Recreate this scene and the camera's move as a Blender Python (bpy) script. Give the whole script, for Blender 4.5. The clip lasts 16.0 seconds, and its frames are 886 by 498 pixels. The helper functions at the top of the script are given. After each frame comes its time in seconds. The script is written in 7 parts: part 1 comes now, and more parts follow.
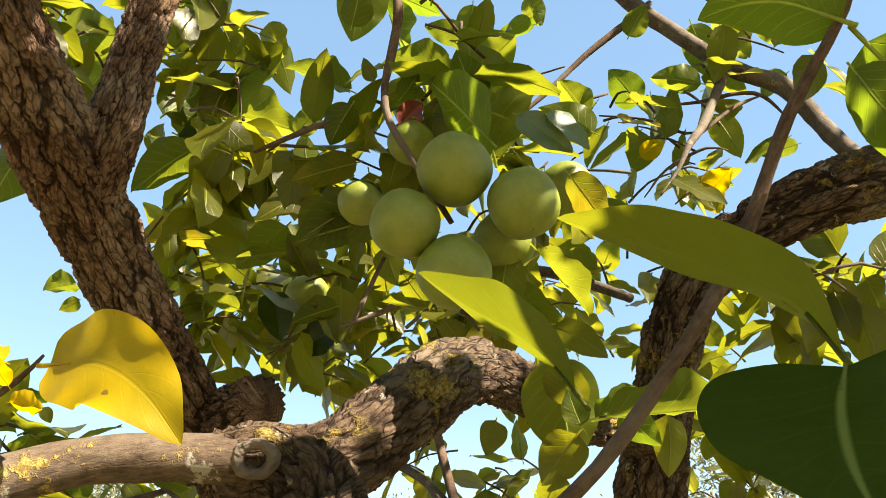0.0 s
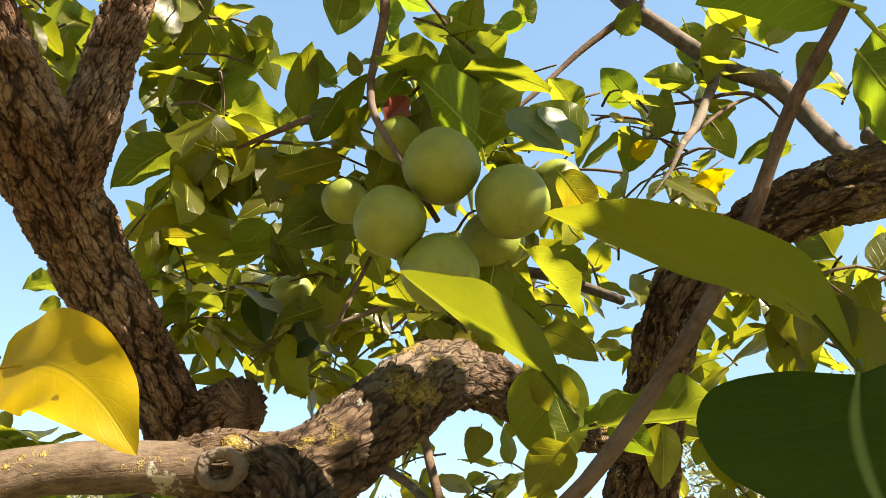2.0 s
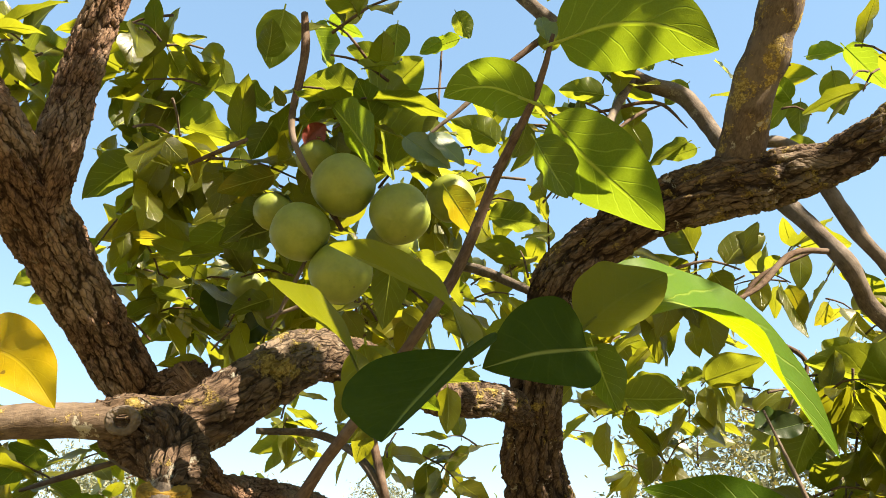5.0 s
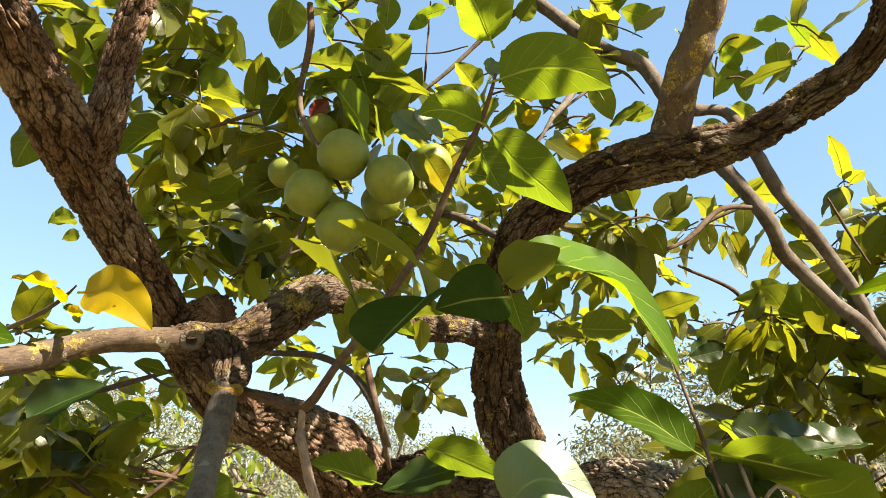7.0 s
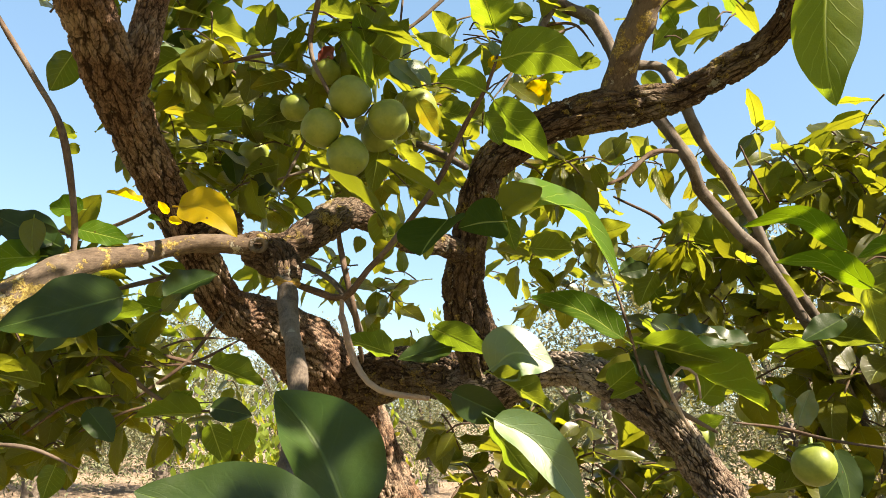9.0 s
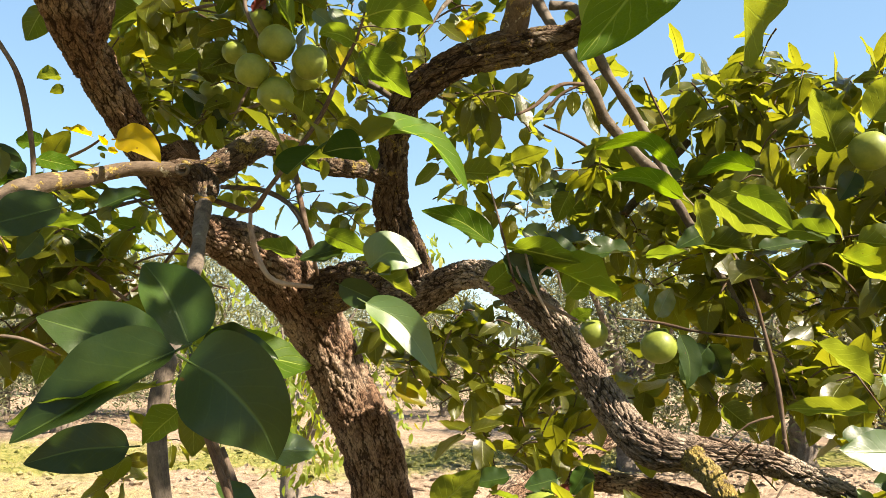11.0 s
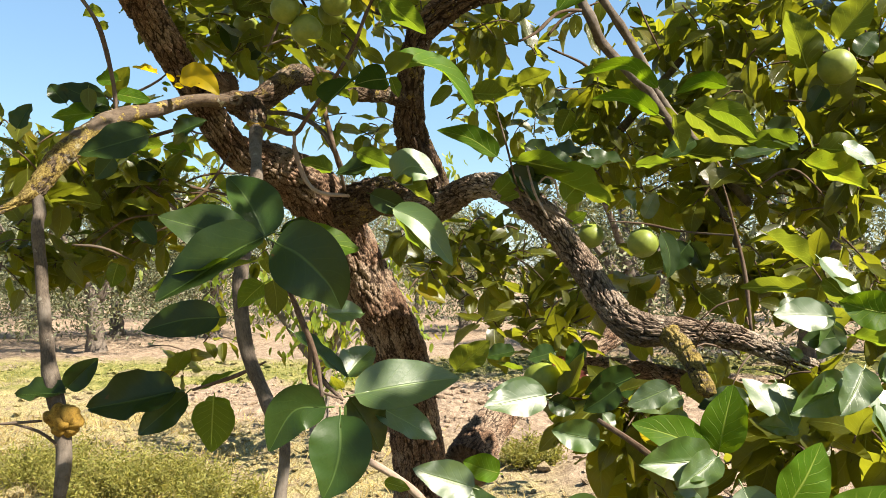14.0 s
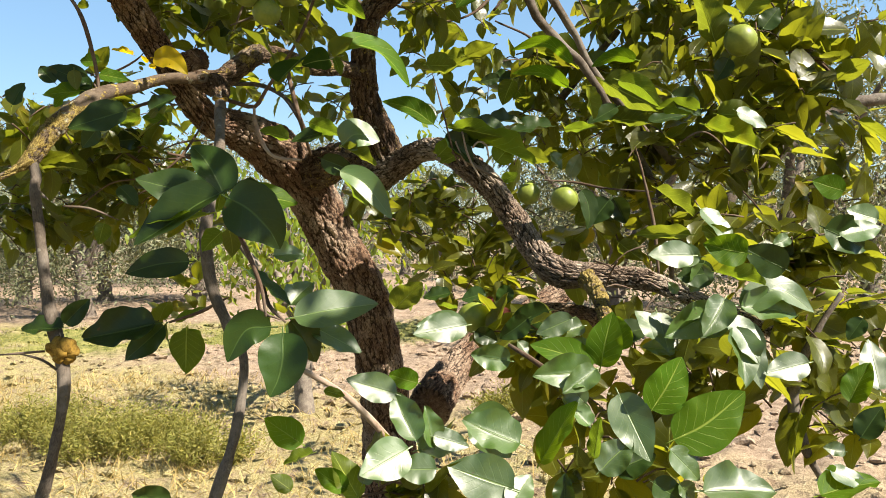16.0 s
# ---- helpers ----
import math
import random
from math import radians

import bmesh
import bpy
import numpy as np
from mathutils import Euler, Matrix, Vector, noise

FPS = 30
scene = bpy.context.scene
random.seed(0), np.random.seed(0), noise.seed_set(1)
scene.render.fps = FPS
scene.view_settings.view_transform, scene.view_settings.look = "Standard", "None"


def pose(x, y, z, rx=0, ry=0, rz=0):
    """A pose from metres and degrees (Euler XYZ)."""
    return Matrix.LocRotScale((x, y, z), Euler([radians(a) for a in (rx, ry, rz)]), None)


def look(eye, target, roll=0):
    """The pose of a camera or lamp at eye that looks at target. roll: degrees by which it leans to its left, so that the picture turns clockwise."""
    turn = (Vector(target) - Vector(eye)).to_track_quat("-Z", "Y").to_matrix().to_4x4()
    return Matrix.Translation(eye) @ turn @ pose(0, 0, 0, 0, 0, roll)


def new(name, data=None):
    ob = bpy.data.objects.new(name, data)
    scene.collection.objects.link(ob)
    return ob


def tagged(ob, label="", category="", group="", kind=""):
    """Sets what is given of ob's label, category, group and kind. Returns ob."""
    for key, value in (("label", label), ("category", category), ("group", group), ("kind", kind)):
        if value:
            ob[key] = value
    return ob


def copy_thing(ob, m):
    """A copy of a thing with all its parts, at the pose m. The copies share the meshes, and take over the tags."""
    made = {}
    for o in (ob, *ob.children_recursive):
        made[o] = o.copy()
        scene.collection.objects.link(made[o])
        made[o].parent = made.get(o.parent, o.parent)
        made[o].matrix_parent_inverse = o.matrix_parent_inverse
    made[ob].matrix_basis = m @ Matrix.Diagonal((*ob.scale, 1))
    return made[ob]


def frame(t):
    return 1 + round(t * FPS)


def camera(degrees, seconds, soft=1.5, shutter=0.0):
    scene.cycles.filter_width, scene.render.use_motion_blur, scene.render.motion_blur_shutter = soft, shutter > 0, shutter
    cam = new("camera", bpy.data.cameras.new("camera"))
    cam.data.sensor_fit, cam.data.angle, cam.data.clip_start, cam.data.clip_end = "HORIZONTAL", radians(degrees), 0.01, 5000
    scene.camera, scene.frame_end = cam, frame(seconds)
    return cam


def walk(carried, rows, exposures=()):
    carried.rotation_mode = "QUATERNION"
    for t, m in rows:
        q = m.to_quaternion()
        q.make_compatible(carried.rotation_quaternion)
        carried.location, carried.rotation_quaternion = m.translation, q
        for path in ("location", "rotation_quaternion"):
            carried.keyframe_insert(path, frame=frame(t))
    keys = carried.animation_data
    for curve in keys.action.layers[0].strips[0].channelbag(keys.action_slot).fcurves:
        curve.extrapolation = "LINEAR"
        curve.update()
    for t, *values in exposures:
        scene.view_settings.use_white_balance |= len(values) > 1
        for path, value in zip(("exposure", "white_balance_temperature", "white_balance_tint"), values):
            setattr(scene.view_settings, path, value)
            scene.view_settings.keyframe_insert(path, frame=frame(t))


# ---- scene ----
cam = camera(56.7, 16.0, soft=0.3)
PATH = [
    (0, (0.014, 0.044, 1.713), (-0.024, 1.877, 2.511), 0.2),
    (0.5, (0.013, 0.043, 1.71), (-0.009, 1.876, 2.508), 0.1),
    (1, (0.013, 0.042, 1.712), (-0.004, 1.877, 2.508), 0.1),
    (1.5, (0.016, 0.053, 1.717), (0.002, 1.886, 2.516), 0.2),
    (2, (0.018, 0.065, 1.72), (0.001, 1.897, 2.522), 0.3),
    (2.5, (0.018, 0.073, 1.72), (-0.005, 1.903, 2.527), 0.4),
    (3, (0.033, 0.07, 1.712), (0.013, 1.899, 2.521), 0.3),
    (3.5, (0.053, 0.05, 1.707), (0.042, 1.879, 2.515), 0.1),
    (4, (0.071, 0.011, 1.703), (0.056, 1.843, 2.505), 0.1),
    (4.2, (0.081, -0.004, 1.699), (0.065, 1.829, 2.499), -0.0),
    (6.3, (0.157, -0.211, 1.656), (0.124, 1.676, 2.319), -0.6),
    (6.5, (0.151, -0.227, 1.655), (0.122, 1.665, 2.303), -0.6),
    (7, (0.14, -0.278, 1.636), (0.132, 1.628, 2.24), 0.2),
    (7.5, (0.117, -0.338, 1.619), (0.152, 1.582, 2.179), 0.1),
    (8, (0.078, -0.397, 1.603), (0.159, 1.536, 2.109), 0.2),
    (8.5, (0.046, -0.459, 1.591), (0.171, 1.483, 2.053), 0.9),
    (9, (0.056, -0.504, 1.581), (0.22, 1.445, 1.995), 0.9),
    (9.5, (0.086, -0.548, 1.573), (0.253, 1.411, 1.938), 0.9),
    (10, (0.136, -0.623, 1.571), (0.297, 1.344, 1.895), 0.9),
    (10.2, (0.156, -0.652, 1.561), (0.311, 1.319, 1.867), 0.9),
    (12.3, (0.28, -0.814, 1.498), (0.352, 1.179, 1.657), -0.5),
    (12.5, (0.283, -0.82, 1.496), (0.352, 1.174, 1.638), -0.5),
    (13, (0.272, -0.845, 1.492), (0.336, 1.151, 1.606), -0.5),
    (13.5, (0.242, -0.898, 1.488), (0.309, 1.099, 1.575), -0.6),
    (14, (0.212, -0.968, 1.486), (0.293, 1.029, 1.535), -0.7),
    (14.5, (0.185, -1.016, 1.48), (0.287, 0.982, 1.494), -1.0),
    (15, (0.187, -1.039, 1.471), (0.313, 0.957, 1.455), -1.3),
    (15.5, (0.234, -1.107, 1.469), (0.356, 0.889, 1.444), -1.4),
    (16, (0.293, -1.201, 1.465), (0.401, 0.796, 1.423), -1.4),
]
EXPOSURES = [(0, 2.48, 7450, 12), (4.0, 2.54, 7650, 12), (7.0, 2.4, 7350, 12), (10.0, 2.3, 7350, 12), (12.5, 2.13, 6900, 10), (16.0, 1.92, 6650, 9)]
walk(cam, [(t, look(eye, target, roll)) for t, eye, target, roll in PATH], EXPOSURES)

# ---- world, sun ----
SUN_DIR = Vector((0.60, -0.36, 0.72)).normalized()        # towards the sun
world = bpy.data.worlds.new("sky")
scene.world = world
world.use_nodes = True
wn = world.node_tree.nodes
sky = wn.new("ShaderNodeTexSky")
sky.sky_type, sky.sun_disc = "NISHITA", False
sky.sun_elevation = math.asin(SUN_DIR.z)
sky.sun_rotation = math.atan2(SUN_DIR.x, SUN_DIR.y)
sky.air_density, sky.dust_density, sky.ozone_density = 1.0, 0.35, 1.0
wn["Background"].inputs["Strength"].default_value = 0.058
tint = wn.new("ShaderNodeMix")
tint.data_type, tint.blend_type = "RGBA", "MULTIPLY"
tint.inputs[0].default_value, tint.inputs[7].default_value = 1.0, (0.98, 1.04, 1.04, 1.0)
haze = wn.new("ShaderNodeMix")                            # thin even haze over the clear sky
haze.data_type = "RGBA"
haze.inputs[0].default_value, haze.inputs[7].default_value = 0.5, (1.1, 2.1, 3.5, 1.0)
world.node_tree.links.new(sky.outputs[0], haze.inputs[6])
world.node_tree.links.new(haze.outputs[2], tint.inputs[6])
world.node_tree.links.new(tint.outputs[2], wn["Background"].inputs["Color"])
sun = new("sun", bpy.data.lights.new("sun", "SUN"))
sun.data.energy, sun.data.angle, sun.data.color = 5.0, radians(0.53), (1.0, 0.92, 0.79)
sun.matrix_world = look(SUN_DIR * 50, (0, 0, 0))


# ---- node helpers ----
def material(name):
    m = bpy.data.materials.new(name)
    m.use_nodes = True
    nt = m.node_tree
    for n in list(nt.nodes):
        nt.nodes.remove(n)
    return m, nt


def node(nt, kind, links=None, **values):
    """A node; links: socket name or number to an output or a value; values: its properties."""
    n = nt.nodes.new("ShaderNode" + kind)
    for key, value in values.items():
        setattr(n, key, value)
    for key, value in (links or {}).items():
        if isinstance(value, bpy.types.NodeSocket):
            nt.links.new(value, n.inputs[key])
        else:
            n.inputs[key].default_value = value
    return n


def maths(nt, op, a, b=0.0, c=0.0):
    return node(nt, "Math", {0: a, 1: b, 2: c}, operation=op).outputs[0]


def mix(nt, factor, a, b, blend="MIX"):
    n = nt.nodes.new("ShaderNodeMix")
    n.data_type, n.blend_type = "RGBA", blend
    for key, value in ((0, factor), (6, a), (7, b)):
        if isinstance(value, bpy.types.NodeSocket):
            nt.links.new(value, n.inputs[key])
        else:
            n.inputs[key].default_value = value if key == 0 else (*value, 1.0)
    return n.outputs[2]


def ramp(nt, value, low, high):
    return node(nt, "MapRange", {0: value, 1: low, 2: high}, interpolation_type="SMOOTHSTEP").outputs[0]


def noise_tex(nt, vector, scale, detail=4.0, rough=0.55):
    links = {"Scale": scale, "Detail": detail, "Roughness": rough}
    if vector is not None:
        links["Vector"] = vector
    return node(nt, "TexNoise", links).outputs["Fac"]


def finish(nt, shader):
    node(nt, "OutputMaterial", {"Surface": shader})


# ---- materials ----
def bark_material(name, deep, dark, light, lichen, grey, coarse=True):
    """Bark on its relief (0 in the fissures, 1 on the plates); lichen: share of ochre and pale crusts."""
    m, nt = material(name)
    uv = node(nt, "UVMap").outputs[0]
    place = node(nt, "NewGeometry").outputs["Position"]
    relief = node(nt, "Attribute", attribute_name="relief").outputs["Fac"]
    long = node(nt, "VectorMath", {0: uv, 1: (1.0, 0.28, 1.0)}, operation="MULTIPLY").outputs[0]
    fine = noise_tex(nt, long, 520.0, 6.0, 0.7)
    mid = noise_tex(nt, place, 70.0, 5.0, 0.65)
    big = noise_tex(nt, place, 9.0, 4.0, 0.6)
    col = mix(nt, ramp(nt, maths(nt, "ADD", maths(nt, "MULTIPLY", fine, 0.6), maths(nt, "MULTIPLY", mid, 0.4)), 0.34, 0.66), dark, light)
    col = mix(nt, maths(nt, "MULTIPLY", ramp(nt, maths(nt, "ADD", big, maths(nt, "MULTIPLY", mid, 0.25)), 0.55, 0.8), 0.7), col, grey)
    wob = noise_tex(nt, place, 110.0, 3.0)
    bent = node(nt, "VectorMath", {0: long, 1: node(nt, "CombineXYZ", {0: maths(nt, "MULTIPLY", wob, 0.006), 1: maths(nt, "MULTIPLY", wob, 0.004)}).outputs[0]}, operation="ADD").outputs[0]
    split = ramp(nt, node(nt, "TexVoronoi", {"Vector": bent, "Scale": 170.0}, feature="DISTANCE_TO_EDGE").outputs[0], 0.0, 0.11)
    if coarse:
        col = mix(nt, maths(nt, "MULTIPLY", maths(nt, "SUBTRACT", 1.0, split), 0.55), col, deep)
        # relief fissures near black: dark inner bark plus crevice shade in the colour
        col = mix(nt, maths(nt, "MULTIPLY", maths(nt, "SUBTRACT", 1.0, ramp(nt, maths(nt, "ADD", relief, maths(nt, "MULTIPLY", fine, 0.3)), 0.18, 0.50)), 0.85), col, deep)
    crust = noise_tex(nt, place, 48.0, 6.0, 0.75)
    mask = maths(nt, "MULTIPLY", ramp(nt, maths(nt, "ADD", crust, maths(nt, "MULTIPLY", maths(nt, "SUBTRACT", big, 0.5), 0.35)), 0.70 - 0.17 * lichen, 0.77 - 0.17 * lichen), min(1.0, lichen * 2.0))
    spots = noise_tex(nt, place, 330.0, 4.0, 0.7)
    col = mix(nt, maths(nt, "MULTIPLY", mask, 0.75), col, mix(nt, ramp(nt, spots, 0.4, 0.62), (0.13, 0.088, 0.016), (0.34, 0.26, 0.075)))
    pale = maths(nt, "MULTIPLY", ramp(nt, noise_tex(nt, place, 37.0, 6.0, 0.72), 0.61, 0.66), 0.65 * min(1.0, lichen * 2))
    col = mix(nt, pale, col, (0.29, 0.28, 0.23))
    height = maths(nt, "ADD", maths(nt, "ADD", maths(nt, "MULTIPLY", fine, 0.7), maths(nt, "MULTIPLY", split, 0.5 if coarse else 0.1)), maths(nt, "ADD", maths(nt, "MULTIPLY", mid, 0.8), maths(nt, "MULTIPLY", maths(nt, "MULTIPLY", mask, spots), 1.2)))
    bump = node(nt, "Bump", {"Height": height, "Strength": 0.85, "Distance": 0.005 if coarse else 0.0009}).outputs[0]
    finish(nt, node(nt, "BsdfPrincipled", {"Base Color": col, "Roughness": 0.9, "Specular IOR Level": 0.1, "Normal": bump}).outputs[0])
    return m


def leaf_material(name, joined, upper, gold, through_colour, share, gloss=0.38, yellow=0.05, veins=1.0, rib_colour=(0.30, 0.36, 0.07), wax=0.32, side_veins=0.27):
    """A leaf on UV (across, along): pale ribs, blotches, light through the blade. joined: many leaves in one mesh."""
    m, nt = material(name)
    uv = node(nt, "UVMap").outputs[0]
    sep = node(nt, "SeparateXYZ", {0: uv})
    across, along = sep.outputs[0], sep.outputs[1]
    chance = node(nt, "NewGeometry").outputs["Random Per Island"] if joined else node(nt, "ObjectInfo").outputs["Random"]
    other = maths(nt, "FRACT", maths(nt, "MULTIPLY", chance, 7.31))
    third = maths(nt, "FRACT", maths(nt, "MULTIPLY", chance, 23.7))
    off = maths(nt, "ABSOLUTE", maths(nt, "SUBTRACT", across, 0.5))
    rib = maths(nt, "SUBTRACT", 1.0, ramp(nt, off, 0.006, 0.03))
    place = node(nt, "NewGeometry").outputs["Position"]
    wob = maths(nt, "MULTIPLY", maths(nt, "SUBTRACT", noise_tex(nt, place, 70.0, 2.0), 0.5), 0.06)
    way = maths(nt, "ADD", maths(nt, "SUBTRACT", along, maths(nt, "MULTIPLY", maths(nt, "POWER", off, 0.8), 0.55)), wob)
    line = maths(nt, "ABSOLUTE", maths(nt, "SUBTRACT", maths(nt, "FRACT", maths(nt, "MULTIPLY", way, 7.0)), 0.5))
    vein = maths(nt, "MULTIPLY", maths(nt, "SUBTRACT", 1.0, ramp(nt, line, 0.0, 0.075)), maths(nt, "SUBTRACT", 1.0, ramp(nt, off, 0.32, 0.48)))
    net = node(nt, "TexVoronoi", {"Vector": node(nt, "VectorMath", {0: uv, 1: (0.5, 1.0, 1.0)}, operation="MULTIPLY").outputs[0], "Scale": 46.0}, feature="DISTANCE_TO_EDGE").outputs[0]
    net = maths(nt, "SUBTRACT", 1.0, ramp(nt, net, 0.0, 0.12))
    blotch = noise_tex(nt, place, 26.0, 4.0, 0.6)
    grain = noise_tex(nt, place, 300.0, 3.0, 0.6)
    turned = maths(nt, "MULTIPLY", ramp(nt, third, 1.0 - yellow, 1.0), ramp(nt, blotch, 0.25, 0.75))
    col = mix(nt, other, [c * 0.7 for c in upper], [c * 1.6 for c in upper])
    col = mix(nt, maths(nt, "MULTIPLY", ramp(nt, blotch, 0.35, 0.7), 0.4), col, [upper[0] * 1.9, upper[1] * 1.35, upper[2]])
    col = mix(nt, turned, col, gold)
    col = mix(nt, maths(nt, "MULTIPLY", ramp(nt, grain, 0.5, 0.75), 0.16), col, [c * 0.5 for c in upper])
    lines = maths(nt, "MULTIPLY", maths(nt, "MAXIMUM", rib, maths(nt, "MULTIPLY", vein, side_veins)), veins)
    col = mix(nt, maths(nt, "MULTIPLY", lines, 0.75), col, rib_colour)
    spot = maths(nt, "MULTIPLY", ramp(nt, noise_tex(nt, place, 85.0, 2.0), 0.72, 0.76), ramp(nt, maths(nt, "FRACT", maths(nt, "MULTIPLY", chance, 51.3)), 0.55, 0.7))
    col = mix(nt, maths(nt, "MULTIPLY", spot, 0.7), col, (0.07, 0.035, 0.01))
    glow = mix(nt, other, [c * 0.8 for c in through_colour], [through_colour[0] * 1.3, through_colour[1] * 1.15, through_colour[2]])
    glow = mix(nt, turned, glow, (0.5, 0.33, 0.012))
    glow = mix(nt, maths(nt, "MULTIPLY", maths(nt, "ADD", maths(nt, "MULTIPLY", net, 0.25), maths(nt, "MULTIPLY", vein, 0.3)), veins), glow, [min(1.0, c * 1.35 + 0.02) for c in through_colour])
    glow = mix(nt, maths(nt, "MULTIPLY", spot, 0.8), glow, (0.10, 0.04, 0.008))
    height = maths(nt, "ADD", maths(nt, "MULTIPLY", lines, -0.3), maths(nt, "ADD", maths(nt, "MULTIPLY", net, -0.008), maths(nt, "MULTIPLY", blotch, 0.55)))
    bump = node(nt, "Bump", {"Height": height, "Strength": 0.6, "Distance": 0.0028}).outputs[0]
    rough = maths(nt, "ADD", gloss, maths(nt, "MULTIPLY", grain, 0.12))
    top = node(nt, "BsdfPrincipled", {"Base Color": col, "Roughness": rough, "Specular IOR Level": wax, "Normal": bump})
    lit = node(nt, "BsdfTranslucent", {"Color": glow, "Normal": bump})
    finish(nt, node(nt, "MixShader", {0: share, 1: top.outputs[0], 2: lit.outputs[0]}).outputs[0])
    return m


def plain_material(name, colour, other, scale, rough=0.6, bump=0.0, gloss=0.5):
    m, nt = material(name)
    place = node(nt, "NewGeometry").outputs["Position"]
    n1, n2 = noise_tex(nt, place, scale, 5.0, 0.6), noise_tex(nt, place, scale * 6.0, 3.0)
    col = mix(nt, ramp(nt, maths(nt, "ADD", maths(nt, "MULTIPLY", n1, 0.7), maths(nt, "MULTIPLY", n2, 0.3)), 0.3, 0.7), colour, other)
    links = {"Base Color": col, "Roughness": rough, "Specular IOR Level": gloss}
    if bump:
        links["Normal"] = node(nt, "Bump", {"Height": n2, "Strength": 0.6, "Distance": bump}).outputs[0]
    finish(nt, node(nt, "BsdfPrincipled", links).outputs[0])
    return m


def fruit_material():
    """Unripe persimmon skin: dull yellow-green with a waxy bloom, small scars and dark specks."""
    m, nt = material("unripe_skin")
    place = node(nt, "TexCoord").outputs["Object"]
    big, fine = noise_tex(nt, place, 1.9, 4.0, 0.6), noise_tex(nt, place, 9.0, 3.0)
    col = mix(nt, ramp(nt, big, 0.3, 0.72), (0.108, 0.136, 0.016), (0.152, 0.180, 0.026))
    col = mix(nt, maths(nt, "MULTIPLY", fine, 0.10), col, (0.26, 0.30, 0.095))
    speck = ramp(nt, noise_tex(nt, place, 5.5, 2.0), 0.745, 0.76)
    col = mix(nt, maths(nt, "MULTIPLY", speck, 0.85), col, (0.06, 0.05, 0.02))
    bump = node(nt, "Bump", {"Height": big, "Strength": 0.15, "Distance": 0.002}).outputs[0]
    finish(nt, node(nt, "BsdfPrincipled", {"Base Color": col, "Roughness": maths(nt, "ADD", 0.46, maths(nt, "MULTIPLY", fine, 0.05)), "Specular IOR Level": 0.34,
                                           "Subsurface Weight": 0.12, "Subsurface Radius": (0.006, 0.008, 0.002), "Subsurface Scale": 1.0, "Normal": bump}).outputs[0])
    return m


def soil_material():
    """Tilled reddish soil, with straw litter near the camera and a green strip further off."""
    m, nt = material("tilled_soil")
    place = node(nt, "NewGeometry").outputs["Position"]
    sep = node(nt, "SeparateXYZ", {0: place})
    n1, n2, n3 = noise_tex(nt, place, 0.7, 4.0), noise_tex(nt, place, 9.0, 6.0, 0.7), noise_tex(nt, place, 60.0, 4.0, 0.7)
    soil = mix(nt, ramp(nt, maths(nt, "ADD", maths(nt, "MULTIPLY", n2, 0.6), maths(nt, "MULTIPLY", n3, 0.4)), 0.3, 0.7), (0.088, 0.058, 0.038), (0.36, 0.272, 0.196))
    straw = mix(nt, ramp(nt, n3, 0.35, 0.65), (0.14, 0.115, 0.045), (0.33, 0.278, 0.14))
    grass = mix(nt, ramp(nt, n2, 0.35, 0.65), (0.09, 0.10, 0.022), (0.22, 0.20, 0.07))
    away = maths(nt, "ADD", sep.outputs[1], maths(nt, "MULTIPLY", maths(nt, "SUBTRACT", n1, 0.5), 5.0))
    far = maths(nt, "MULTIPLY", ramp(nt, away, 9.6, 10.8), maths(nt, "SUBTRACT", 1.0, ramp(nt, away, 12.5, 14.0)))
    near = maths(nt, "SUBTRACT", 1.0, ramp(nt, maths(nt, "ADD", away, maths(nt, "MULTIPLY", sep.outputs[0], 1.1)), 4.8, 7.0))
    litter = maths(nt, "MULTIPLY", near, ramp(nt, n2, 0.3, 0.55))
    col = mix(nt, litter, soil, straw)
    col = mix(nt, maths(nt, "MULTIPLY", far, ramp(nt, n1, 0.3, 0.5)), col, grass)
    bump = node(nt, "Bump", {"Height": maths(nt, "ADD", n2, maths(nt, "MULTIPLY", n3, 0.4)), "Strength": 0.9, "Distance": 0.05}).outputs[0]
    finish(nt, node(nt, "BsdfPrincipled", {"Base Color": col, "Roughness": 0.95, "Specular IOR Level": 0.1, "Normal": bump}).outputs[0])
    return m


BARK = bark_material("fissured_bark", (0.010, 0.005, 0.003), (0.052, 0.028, 0.018), (0.215, 0.134, 0.088), 0.22, (0.30, 0.232, 0.175))
BARK_LICHEN = bark_material("lichened_bark", (0.009, 0.005, 0.003), (0.032, 0.020, 0.013), (0.125, 0.085, 0.057), 0.92, (0.17, 0.138, 0.102))
BARK_GREY = bark_material("weathered_bark", (0.010, 0.006, 0.004), (0.050, 0.034, 0.025), (0.235, 0.172, 0.130), 0.42, (0.36, 0.30, 0.245))
BARK_OCHRE = bark_material("ochre_crusted_bark", (0.012, 0.007, 0.004), (0.060, 0.042, 0.026), (0.190, 0.140, 0.098), 1.7, (0.30, 0.25, 0.20))
BARK_SMOOTH = bark_material("smooth_grey_bark", (0.03, 0.022, 0.016), (0.042, 0.033, 0.026), (0.110, 0.088, 0.070), 0.28, (0.150, 0.130, 0.112), False)
BARK_MOSSY = bark_material("smooth_lichened_bark", (0.03, 0.022, 0.016), (0.034, 0.024, 0.017), (0.100, 0.072, 0.052), 1.0, (0.125, 0.10, 0.077), False)
BARK_TWIG = bark_material("twig_bark", (0.03, 0.02, 0.012), (0.042, 0.026, 0.018), (0.105, 0.070, 0.049), 0.05, (0.12, 0.098, 0.08), False)
BARK_PALE = bark_material("pale_twig_bark", (0.06, 0.04, 0.03), (0.15, 0.10, 0.075), (0.28, 0.205, 0.155), 0.05, (0.27, 0.22, 0.18), False)
